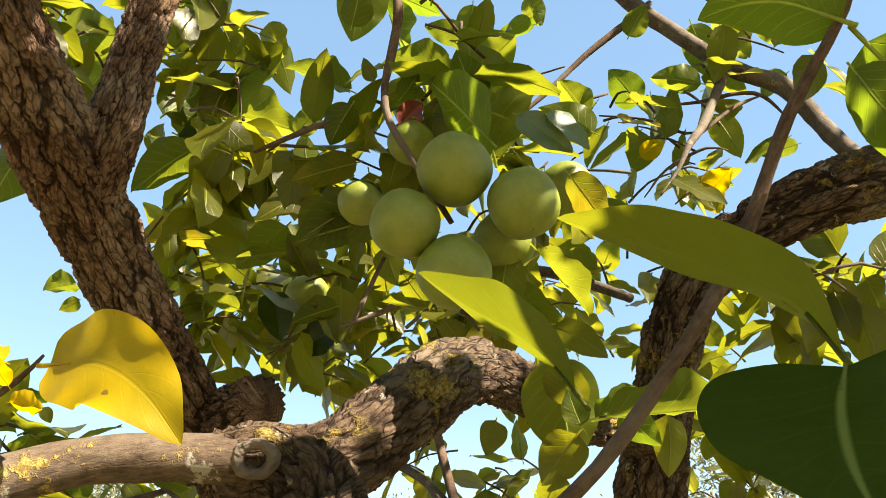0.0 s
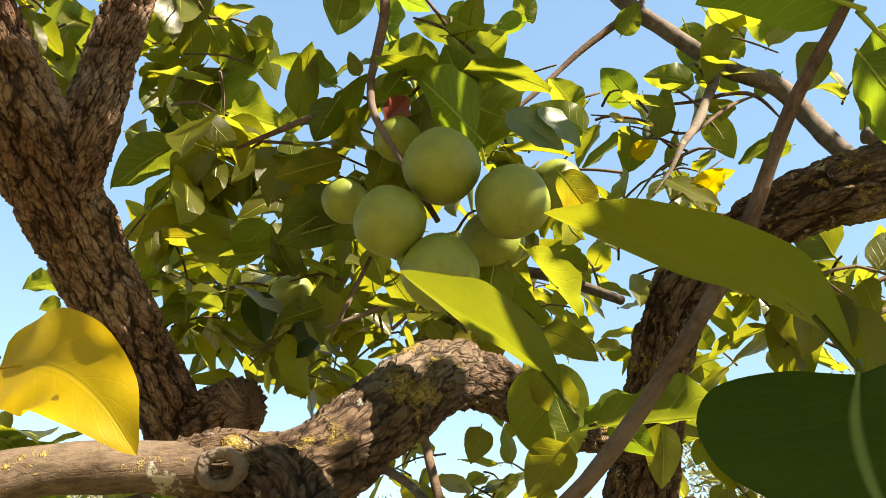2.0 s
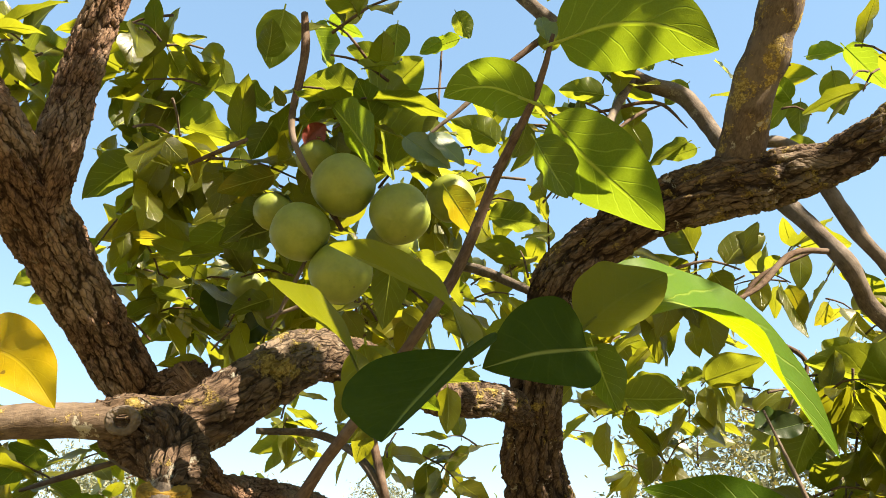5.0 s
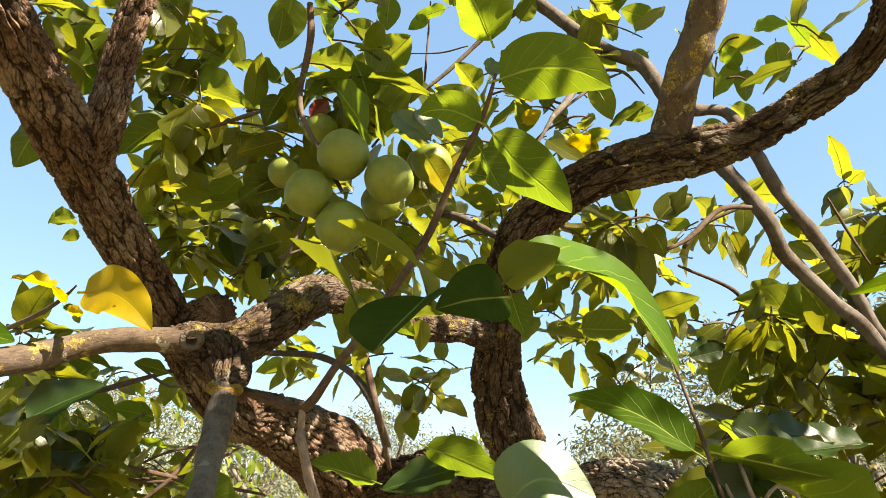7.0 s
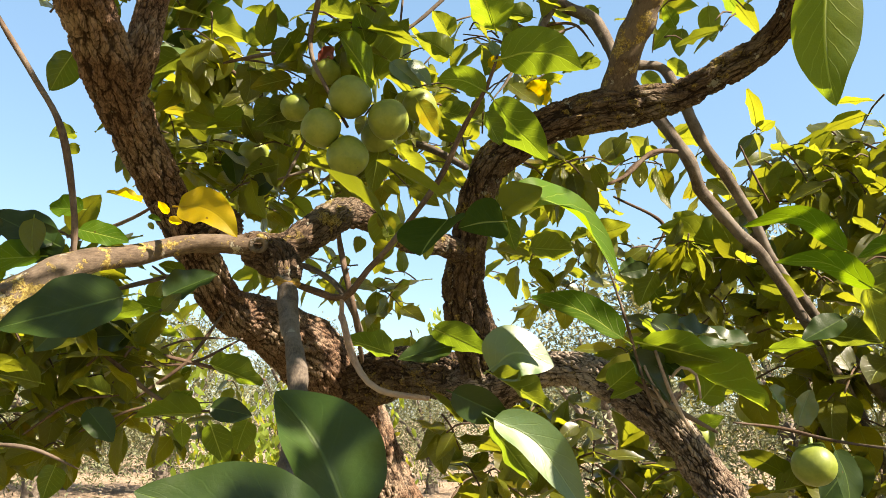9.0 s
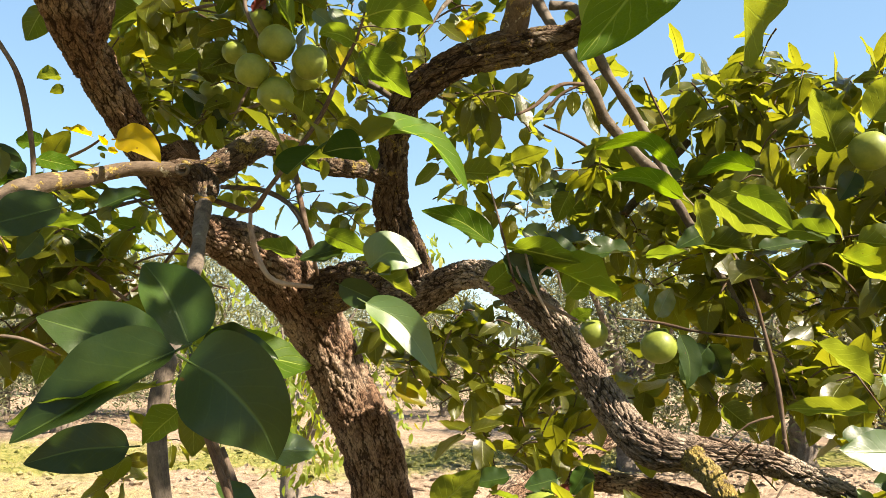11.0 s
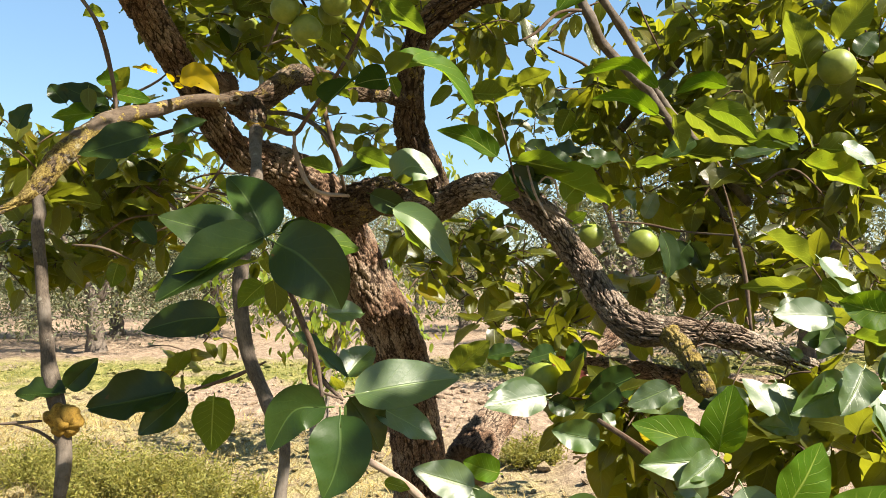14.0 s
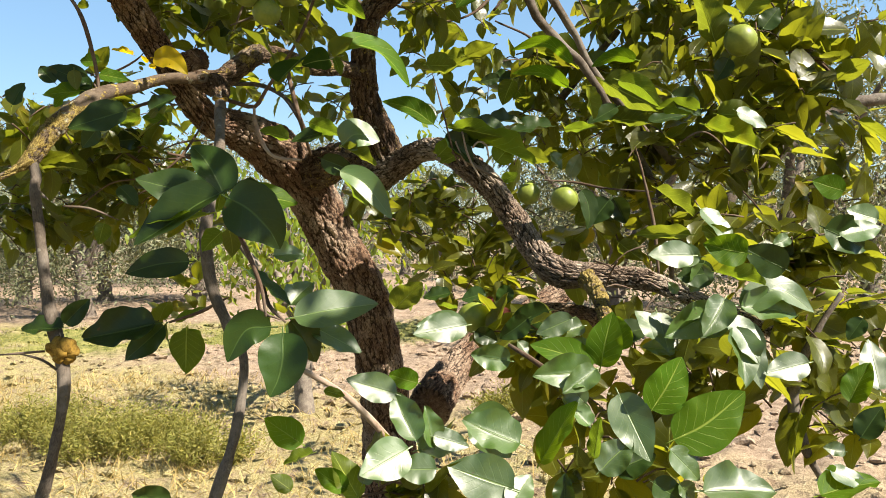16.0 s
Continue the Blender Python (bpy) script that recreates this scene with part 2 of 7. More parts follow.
# blades of one kind of leaf; sun and shade are partly in their colours
LEAF = leaf_material("leaf_blade", False, (0.029, 0.041, 0.004), (0.15, 0.13, 0.011), (0.275, 0.335, 0.022), 0.38, 0.36, 0.05, 1.0, (0.30, 0.36, 0.07), 0.18)
# lighter yellow-green copy, also painting leaves brighter where sun shines through
LEAF_LIGHT = leaf_material("light_leaf_blade", False, (0.040, 0.060, 0.005), (0.20, 0.17, 0.011), (0.245, 0.36, 0.018), 0.40, 0.42, 0.08, 1.0, (0.34, 0.40, 0.07), 0.18)
# dark upper sides, with the shade they stand in put into the colour
LEAF_DARK_SHADED = leaf_material("dark_shaded_leaf_blade", False, (0.012, 0.026, 0.004), (0.03, 0.05, 0.010), (0.07, 0.11, 0.006), 0.12, 0.33, 0.01, 0.5, (0.09, 0.14, 0.035), 0.24, 0.12)
# shaded copy: deep green and no sheen stand in for crown shade
LEAF_MATT_SHADED = leaf_material("matt_shaded_leaf_blade", False, (0.019, 0.042, 0.004), (0.03, 0.05, 0.010), (0.06, 0.10, 0.004), 0.20, 0.60, 0.01, 0.5, (0.34, 0.37, 0.10), 0.05, 0.04)
LEAF_PALE = leaf_material("waxy_leaf_blade", False, (0.022, 0.052, 0.004), (0.06, 0.09, 0.02), (0.18, 0.27, 0.006), 0.20, 0.42, 0.01, 0.9, (0.12, 0.18, 0.040), 1.0, 0.2)
LEAF_GREEN = leaf_material("sunlit_leaf_blade", False, (0.028, 0.066, 0.004), (0.08, 0.12, 0.01), (0.19, 0.31, 0.006), 0.38, 0.46, 0.02, 1.0, (0.20, 0.25, 0.045), 0.09, 0.5)
# dull olive blade; the shade on the long near leaf is in this colour
LEAF_OLIVE_SHADED = leaf_material("shaded_olive_green_leaf_blade", False, (0.062, 0.072, 0.006), (0.14, 0.11, 0.010), (0.215, 0.245, 0.012), 0.38, 0.50, 0.05, 0.3, (0.14, 0.14, 0.03), 0.15)
LEAF_GOLD = leaf_material("yellowing_leaf_blade", False, (0.26, 0.20, 0.006), (0.32, 0.23, 0.006), (0.70, 0.53, 0.008), 0.5, 0.45, 0.3, 0.25, (0.3, 0.24, 0.03), 0.2)
LEAF_MANY = leaf_material("crown_leaf_blade", True, (0.0262, 0.032, 0.003), (0.13, 0.095, 0.008), (0.285, 0.316, 0.016), 0.42, 0.28, 0.05, 0.8, (0.20, 0.23, 0.04), 0.30)
OLIVE_LEAF = leaf_material("olive_leaf_blade", True, (0.0734, 0.0857, 0.0459), (0.216, 0.216, 0.144), (0.1346, 0.1591, 0.0551), 0.25, 0.5, 0.5, 0.0)
YOUNG_LEAF = leaf_material("young_leaf_blade", True, (0.07, 0.11, 0.012), (0.20, 0.19, 0.026), (0.36, 0.42, 0.026), 0.45, 0.45, 0.25, 0.5)
WEED = leaf_material("weed_blade", True, (0.110, 0.114, 0.024), (0.28, 0.24, 0.07), (0.34, 0.34, 0.045), 0.35, 0.6, 0.38, 0.0)
STRAW = leaf_material("straw_blade", True, (0.2448, 0.1897, 0.0734), (0.396, 0.3168, 0.144), (0.3060, 0.2448, 0.0734), 0.3, 0.6, 0.5, 0.0)
RED_LEAF = plain_material("withered_leaf", (0.07, 0.010, 0.006), (0.16, 0.025, 0.012), 60.0, 0.6, 0.001)
SKIN = fruit_material()
CALYX = plain_material("green_calyx", (0.13, 0.19, 0.05), (0.24, 0.28, 0.09), 90.0, 0.6, 0.001)
OLIVE_BARK = plain_material("olive_bark", (0.06, 0.048, 0.038), (0.17, 0.14, 0.115), 14.0, 0.9, 0.02, 0.1)
GREY_BARK = plain_material("grey_bark", (0.09, 0.072, 0.06), (0.20, 0.17, 0.14), 20.0, 0.9, 0.01, 0.1)
CUT_WOOD = plain_material("lichened_cut_wood", (0.085, 0.05, 0.012), (0.25, 0.155, 0.03), 120.0, 0.9, 0.001, 0.1)
SOIL = soil_material()



# ---- mesh helpers ----
def mesh_object(name, verts, faces, mats, parent=None, uvs=None, smooth=True, slots=None, relief=None):
    me = bpy.data.meshes.new(name)
    me.from_pydata([tuple(v) for v in verts] if not isinstance(verts, np.ndarray) else verts.tolist(), [], faces if isinstance(faces, list) else faces.tolist())
    for mt in mats if isinstance(mats, (list, tuple)) else [mats]:
        me.materials.append(mt)
    if uvs is not None:
        layer = me.uv_layers.new(name="UVMap")
        idx = np.empty(len(me.loops), dtype=np.int64)
        me.loops.foreach_get("vertex_index", idx)
        layer.data.foreach_set("uv", np.asarray(uvs, dtype=np.float32)[idx].ravel())
    if relief is not None:
        me.attributes.new("relief", "FLOAT", "POINT").data.foreach_set("value", np.asarray(relief, dtype=np.float32))
    if slots is not None:
        me.polygons.foreach_set("material_index", np.asarray(slots, dtype=np.int32))
    me.polygons.foreach_set("use_smooth", np.full(len(me.polygons), smooth))
    me.update()
    ob = new(name, me)
    ob.parent = parent
    return ob


def spline(points, step):
    """Catmull-Rom through rows of numbers, resampled at about step metres."""
    pts = np.array(points, dtype=float)
    pts = np.vstack([2 * pts[0] - pts[1], pts, 2 * pts[-1] - pts[-2]])
    out = []
    for i in range(1, len(pts) - 2):
        a, b, c, d = pts[i - 1:i + 3]
        n = max(2, int(np.linalg.norm(c[:3] - b[:3]) / step))
        for k in range(n):
            s = k / n
            out.append(0.5 * (2 * b + (c - a) * s + (2 * a - 5 * b + 4 * c - d) * s * s + (3 * b - a - 3 * c + d) * s ** 3))
    out.append(pts[-2])
    out = np.array(out)
    out[:, 3] = np.maximum(out[:, 3], 0.0008)
    return out


def tube(points, step=0.006, sides=0, rough=0.0, lump=0.0, seed=0.0, plates=85.0, long=0.25):
    """A closed, tapering tube along rows of (x, y, z, radius): vertices, faces, UV in metres, relief. rough: depth of bark plates, lump: swellings."""
    line = spline(points, step)
    centre, radius = line[:, :3], line[:, 3]
    way = np.gradient(centre, axis=0)
    way /= np.linalg.norm(way, axis=1)[:, None] + 1e-9
    side = np.cross(way[0], (0.31, 0.83, 0.46))
    sides = sides or int(max(8, min(170, 2 * math.pi * radius.max() / (step * 0.9))))
    verts, uvs, faces, relief, run = [], [], [], [], 0.0
    for i in range(len(line)):
        side = side - way[i] * np.dot(side, way[i])
        side /= np.linalg.norm(side)
        up = np.cross(way[i], side)
        if i:
            run += np.linalg.norm(centre[i] - centre[i - 1])
        for k in range(sides + 1):
            a = 2 * math.pi * (k % sides) / sides
            out = math.cos(a) * side + math.sin(a) * up
            r, high = radius[i], 1.0
            p = Vector(centre[i] + out * r)
            if lump:
                r += lump * r * (noise.noise(p * 22.0 + Vector((seed, 0, 0))) + 0.5 * noise.noise(p * 48.0))
            if rough:
                wob = noise.noise_vector(p * 40.0) * 0.30 + noise.noise_vector(p * 170.0) * 0.16
                wob.z *= 0.5
                q = Vector((math.cos(a), math.sin(a), 0.0)) * radius[i] * plates + Vector((0.0, 0.0, run * plates * long + seed)) + wob
                near, cells = noise.voronoi(q)
                small = noise.voronoi(Vector((q.x * 2.4, q.y * 2.4, q.z * 1.7)) + wob * 1.5)[0]
                gap, chip = min(1.0, (near[1] - near[0]) / (0.30 if plates < 80 else 0.24)), min(1.0, (small[1] - small[0]) / 0.28)
                gap = gap * gap * (3 - 2 * gap)
                plate = 0.5 + 0.5 * math.sin(cells[0].x * 12.9 + cells[0].y * 78.2 + cells[0].z * 37.7)
                flake = noise.noise(p * 190.0)
                high = max(0.0, gap * (0.36 + 0.30 * plate + 0.30 * chip) + 0.10 * flake + 0.09 * noise.noise(p * 430.0))
                r += rough * (high - 0.55)
            verts.append(centre[i] + out * r)
            relief.append(high)
            uvs.append((a * radius[i] if k < sides else 2 * math.pi * radius[i], run))
        if i:
            b0, b1 = (i - 1) * (sides + 1), i * (sides + 1)
            for k in range(sides):
                faces.append((b0 + k, b0 + k + 1, b1 + k + 1, b1 + k))
    for end, flip in ((0, True), (len(line) - 1, False)):
        ring = [end * (sides + 1) + k for k in range(sides)]
        verts.append(centre[end] + way[end] * radius[end] * (-0.25 if flip else 0.25))
        uvs.append((0.0, run))
        relief.append(1.0)
        tip = len(verts) - 1
        for k in range(sides):
            a, b = ring[k], ring[(k + 1) % sides]
            faces.append((b, a, tip) if flip else (a, b, tip))
    return verts, faces, uvs, relief


def outline(u, blunt=0.0):
    """Half-width of a persimmon leaf along its midrib: rounded foot, broadest below the middle, short point."""
    return math.sin(math.pi * min(1.0, u ** 0.72)) ** 0.66 * (1.0 - (0.30 - 0.24 * blunt) * max(0.0, (u - 0.62) / 0.38) ** 1.6) if 0 < u < 1 else 0.01


def leaf_mesh(nu, nv, width=0.52, fold=0.25, curl=0.3, wave=0.03, blunt=0.0, seed=0, ribbed=True, quilt=0.0):
    """One leaf of length 1 along +Y, upper side +Z: ovate, pointed, folded on its midrib, with a stalk. Vertices, faces, UV."""
    r = random.Random(seed)
    phase, lean = r.uniform(0, 6.28), r.uniform(-0.06, 0.06)
    verts, uvs, faces = [], [], []
    stalk = 0.11
    for i in range(nu + 1):
        u = i / nu
        half = 0.5 * width * outline(u, blunt)
        cy, cz = stalk + (1 - stalk) * (u - curl * curl * u ** 3 / 5), -curl * 0.55 * u * u
        for j in range(nv + 1):
            v = j / nv * 2 - 1
            x = half * v + lean * math.sin(math.pi * u)
            z = cz + fold * half * (0.45 * abs(v) + 0.55 * v * v - 0.25) + wave * (math.sin(u * 12 + phase + v * 1.9) + 0.5 * math.sin(u * 23 + 2.1 * phase)) * abs(v) ** 2 * math.sin(math.pi * u)
            z += quilt * abs(math.sin(math.pi * 7.0 * (u - 0.28 * abs(v) ** 0.8))) * min(1.0, abs(v) * 4) * math.sin(math.pi * u) * (1 - v * v)
            z += 0.06 * width * v * math.sin(2.6 * u + phase)
            verts.append((x, cy - 0.02 * v * v * math.cos(math.pi * u), z))
            uvs.append((0.5 + 0.5 * v, u))
    for i in range(nu):
        for j in range(nv):
            a = i * (nv + 1) + j
            faces.append((a, a + 1, a + nv + 2, a + nv + 1))
    if not ribbed:
        return np.array(verts), faces, np.array(uvs)
    base = len(verts)                                     # stalk and midrib: a thin tapering ridge under the blade
    rings = 5
    for i in range(rings + 1):
        u = i / rings
        y = u * 0.9
        w = 0.011 * (1 - 0.75 * u)
        t = max(0.0, (y - stalk) / (1 - stalk))
        z = -curl * 0.55 * t * t - fold * 0.12 * width * 0.5 * math.sin(math.pi * min(1, t)) - (0.004 if y > stalk else 0.0)
        x = lean * math.sin(math.pi * t)
        for dx, dz in ((-w, 0.0), (0.0, -w * 1.3), (w, 0.0)):
            verts.append((x + dx, y, z + dz - 0.002))
            uvs.append((0.5, 0.02))
    for i in range(rings):
        for j in range(2):
            a = base + i * 3 + j
            faces.append((a, a + 1, a + 4, a + 3))
    return np.array(verts), faces, np.array(uvs)


def leaf_pose(base, tip, normal, stretch=1.0):
    """The pose that lays a leaf mesh from base to tip with its upper side towards normal."""
    base, tip = Vector(base), Vector(tip)
    y = tip - base
    size = y.length
    y.normalize()
    n = Vector(normal)
    x = y.cross(n)
    if x.length < 1e-4:
        x = y.orthogonal()
    x.normalize()
    z = x.cross(y)
    m = Matrix((x * size * stretch, y * size, z * size)).transposed().to_4x4()
    m.translation = base
    return m


class Crown:
    """Gathers many small leaves into one mesh."""

    def __init__(self, shapes):
        self.shapes, self.verts, self.faces, self.uvs, self.count = shapes, [], [], [], 0

    def add(self, m, which):
        v, f, u = self.shapes[which % len(self.shapes)]
        a = np.array(m)
        self.verts.append(v @ a[:3, :3].T + a[:3, 3])
        self.uvs.append(u)
        self.faces += [tuple(k + self.count for k in face) for face in f]
        self.count += len(v)

    def make(self, name, mat, parent):
        return mesh_object(name, np.vstack(self.verts), self.faces, mat, parent, np.vstack(self.uvs))


# ---- the persimmon tree ----
tree = tagged(new("persimmon_tree"), "old persimmon tree with fissured brown bark, lichen and dense green leaves", "tree")
tree.location = (0.266, 1.62, 0.0)
tree_back = Matrix.Translation((-0.266, -1.62, 0.0))


def part(name, built, mat, parent, label=""):
    ob = mesh_object(name, built[0], built[1], mat, parent, built[2], relief=built[3])
    if parent is tree:
        ob.matrix_parent_inverse = tree_back
    return tagged(ob, label)


limb_count = [0]


def limb(name, points, mat=None, label=""):
    """A trunk, limb, bough or twig of the tree through rows of (x, y, z, radius)."""
    limb_count[0] += 1
    if name == "twig" and mat is None:
        points = [(*q[:3], q[3] * (0.45 if k == len(points) - 1 else 0.62 if k == 0 else 0.8)) for k, q in enumerate(points)]
    thick = max(p[3] for p in points)
    seed = limb_count[0] * 3.7
    if mat in (BARK, BARK_LICHEN, BARK_GREY, BARK_OCHRE):
        big = thick > 0.06
        depth = 0.0080 if big else min(0.0070, 0.19 * thick)
        fine = 70.0 if big else (92.0 if thick > 0.03 else 120.0)
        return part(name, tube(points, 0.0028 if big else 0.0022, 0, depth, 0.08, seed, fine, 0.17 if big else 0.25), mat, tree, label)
    return part(name, tube(points, 0.006 if thick > 0.005 else 0.012, 14 if thick > 0.008 else 8, 0.0, 0.22, seed), mat or (BARK_SMOOTH if thick > 0.007 else BARK_TWIG), tree, label)


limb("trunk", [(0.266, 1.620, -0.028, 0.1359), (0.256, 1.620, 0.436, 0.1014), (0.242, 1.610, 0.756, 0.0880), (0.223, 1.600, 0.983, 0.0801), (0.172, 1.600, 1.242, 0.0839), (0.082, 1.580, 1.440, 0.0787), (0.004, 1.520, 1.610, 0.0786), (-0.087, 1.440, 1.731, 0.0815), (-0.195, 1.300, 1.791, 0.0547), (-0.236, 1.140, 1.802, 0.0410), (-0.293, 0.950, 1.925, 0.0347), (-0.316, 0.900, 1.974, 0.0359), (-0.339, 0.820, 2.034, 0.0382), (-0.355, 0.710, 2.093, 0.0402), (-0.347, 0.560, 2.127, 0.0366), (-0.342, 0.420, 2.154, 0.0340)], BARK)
limb("limb", [(-0.290, 1.020, 1.899, 0.0360), (-0.236, 0.960, 1.908, 0.0370), (-0.201, 0.920, 1.916, 0.0300)], BARK)
limb("limb", [(-0.340, 0.740, 2.078, 0.0266), (-0.315, 0.710, 2.126, 0.0263), (-0.301, 0.700, 2.210, 0.0229), (-0.284, 0.690, 2.282, 0.0216), (-0.251, 0.660, 2.387, 0.0201), (-0.221, 0.620, 2.483, 0.0172)], BARK)
limb("limb", [(-0.451, 0.210, 1.541, 0.0054), (-0.397, 0.235, 1.570, 0.0061), (-0.364, 0.250, 1.588, 0.0069), (-0.338, 0.262, 1.610, 0.0140), (-0.315, 0.285, 1.656, 0.0175), (-0.284, 0.310, 1.696, 0.0172)], BARK_OCHRE)
limb("limb", [(-0.292, 0.303, 1.686, 0.0172), (-0.284, 0.310, 1.696, 0.0172), (-0.249, 0.335, 1.730, 0.0148), (-0.198, 0.380, 1.751, 0.0112), (-0.167, 0.400, 1.765, 0.0104), (-0.129, 0.410, 1.773, 0.0110), (-0.084, 0.420, 1.774, 0.0120), (-0.052, 0.430, 1.771, 0.0105)], BARK_MOSSY)
limb("limb", [(-0.099, 0.420, 1.776, 0.0098), (-0.081, 0.425, 1.775, 0.0162), (-0.050, 0.440, 1.774, 0.0205), (-0.023, 0.470, 1.800, 0.0210), (0.009, 0.510, 1.836, 0.0212), (0.049, 0.580, 1.850, 0.0176), (0.105, 0.720, 1.852, 0.0168), (0.171, 0.820, 1.869, 0.0192), (0.220, 0.920, 1.866, 0.0208)], BARK_LICHEN)
limb("limb", [(-0.090, 0.436, 1.772, 0.0170), (-0.062, 0.430, 1.764, 0.0235), (-0.046, 0.420, 1.752, 0.0200), (-0.040, 0.402, 1.737, 0.0140), (-0.038, 0.390, 1.726, 0.0105)], BARK_LICHEN)
limb("limb", [(-0.002, 1.500, 1.654, 0.0669), (0.114, 1.340, 1.690, 0.0550), (0.217, 1.160, 1.673, 0.0478), (0.268, 1.040, 1.669, 0.0462), (0.221, 0.970, 1.792, 0.0391), (0.215, 0.910, 1.854, 0.0322), (0.220, 0.840, 1.925, 0.0278), (0.235, 0.810, 1.990, 0.0291), (0.273, 0.790, 2.031, 0.0297), (0.340, 0.760, 2.065, 0.0308), (0.414, 0.740, 2.086, 0.0342), (0.488, 0.730, 2.096, 0.0302), (0.546, 0.720, 2.112, 0.0241), (0.618, 0.700, 2.152, 0.0239), (0.667, 0.660, 2.181, 0.0218), (0.688, 0.620, 2.212, 0.0219), (0.695, 0.580, 2.274, 0.0201), (0.707, 0.520, 2.340, 0.0167)], BARK_LICHEN)
limb("limb", [(0.438, 0.740, 2.100, 0.0267), (0.447, 0.700, 2.160, 0.0240), (0.465, 0.660, 2.220, 0.0236), (0.480, 0.620, 2.278, 0.0217), (0.494, 0.560, 2.341, 0.0188)], BARK_MOSSY)
limb("limb", [(0.239, 1.080, 1.633, 0.0556), (0.301, 0.980, 1.648, 0.0365), (0.361, 0.910, 1.674, 0.0279), (0.416, 0.820, 1.662, 0.0288), (0.481, 0.720, 1.601, 0.0303), (0.552, 0.700, 1.510, 0.0288), (0.601, 0.640, 1.417, 0.0287), (0.641, 0.590, 1.370, 0.0307), (0.725, 0.580, 1.360, 0.0256), (0.826, 0.585, 1.351, 0.0218), (0.912, 0.600, 1.319, 0.0190), (1.012, 0.600, 1.275, 0.0160), (1.132, 0.600, 1.219, 0.0130)], BARK_GREY)
limb("limb", [(0.699, 0.560, 1.357, 0.0213), (0.698, 0.460, 1.331, 0.0171), (0.684, 0.330, 1.286, 0.0145)], BARK_OCHRE)
limb("limb", [(-0.044, 0.400, 1.739, 0.0083), (-0.038, 0.385, 1.722, 0.0100), (-0.036, 0.375, 1.715, 0.0101), (-0.026, 0.320, 1.674, 0.0096), (-0.007, 0.220, 1.619, 0.0089), (-0.003, 0.150, 1.561, 0.0081), (-0.003, 0.100, 1.502, 0.0096), (-0.001, 0.070, 1.453, 0.0090), (0.011, 0.060, 1.383, 0.0091), (0.039, 0.040, 1.323, 0.0093), (0.061, 0.020, 1.281, 0.0071), (0.051, 0.000, 1.186, 0.0077), (0.026, -0.020, 1.102, 0.0089), (0.005, -0.040, 1.038, 0.0088)])
limb("limb", [(-0.338, 0.262, 1.608, 0.0104), (-0.329, 0.256, 1.575, 0.0091), (-0.327, 0.245, 1.550, 0.0086), (-0.314, 0.235, 1.444, 0.0090), (-0.299, 0.220, 1.348, 0.0106), (-0.279, 0.210, 1.277, 0.0121), (-0.273, 0.200, 1.207, 0.0088), (-0.288, 0.190, 1.115, 0.0092), (-0.307, 0.180, 1.034, 0.0103), (-0.322, 0.170, 0.935, 0.0102)])
limb("limb", [(0.390, 1.750, 0.835, 0.0816), (0.487, 1.950, 0.920, 0.0676), (0.613, 2.100, 1.005, 0.0595), (0.831, 2.300, 1.093, 0.0559), (1.098, 2.500, 1.220, 0.0515)], BARK)
limb("limb", [(0.628, 1.250, 1.220, 0.0212), (0.735, 1.100, 1.233, 0.0224), (0.837, 1.000, 1.217, 0.0250), (0.919, 0.950, 1.193, 0.0219)], BARK)
limb("bough", [(0.228, 1.100, 2.679, 0.0119), (0.303, 1.100, 2.591, 0.0123), (0.428, 1.100, 2.480, 0.0132), (0.512, 1.100, 2.438, 0.0144), (0.557, 1.050, 2.299, 0.0126), (0.639, 0.950, 2.093, 0.0122), (0.679, 0.970, 2.024, 0.0122), (0.745, 0.980, 1.953, 0.0114), (0.819, 0.980, 1.868, 0.0105), (0.989, 1.000, 1.585, 0.0081), (1.028, 1.000, 1.433, 0.0081), (1.036, 1.000, 1.307, 0.0070)])
limb("bough", [(0.563, 1.000, 2.293, 0.0101), (0.621, 1.000, 2.288, 0.0109), (0.646, 0.970, 2.211, 0.0105), (0.683, 0.970, 2.130, 0.0103), (0.728, 0.970, 2.058, 0.0101), (0.783, 0.980, 1.972, 0.0100), (0.841, 1.000, 1.876, 0.0099), (1.063, 1.050, 1.639, 0.0105)])
limb("bough", [(0.269, 0.970, 2.189, 0.0011), (0.298, 0.980, 2.231, 0.0026), (0.324, 1.000, 2.281, 0.0045), (0.356, 1.030, 2.330, 0.0063), (0.394, 1.060, 2.407, 0.0073), (0.432, 1.100, 2.477, 0.0070)])
limb("bough", [(1.341, 1.500, 1.462, 0.0168), (1.428, 1.500, 1.575, 0.0169), (1.548, 1.500, 1.672, 0.0170), (1.778, 1.500, 1.843, 0.0198), (2.015, 1.500, 1.887, 0.0199)])
limb("bough", [(0.760, 1.300, 1.802, 0.0128), (0.813, 1.300, 1.877, 0.0121), (0.902, 1.300, 1.977, 0.0115), (0.983, 1.300, 2.069, 0.0099)])
limb("bough", [(0.091, 1.150, 2.168, 0.0085), (0.168, 1.100, 2.129, 0.0075), (0.225, 1.000, 2.062, 0.0061)])
limb("bough", [(-0.049, 0.700, 2.301, 0.0046), (-0.045, 0.700, 2.251, 0.0045), (-0.052, 0.710, 2.211, 0.0045), (-0.057, 0.710, 2.171, 0.0042), (-0.050, 0.700, 2.129, 0.0038), (-0.025, 0.690, 2.078, 0.0033), (0.008, 0.690, 2.019, 0.0028)])
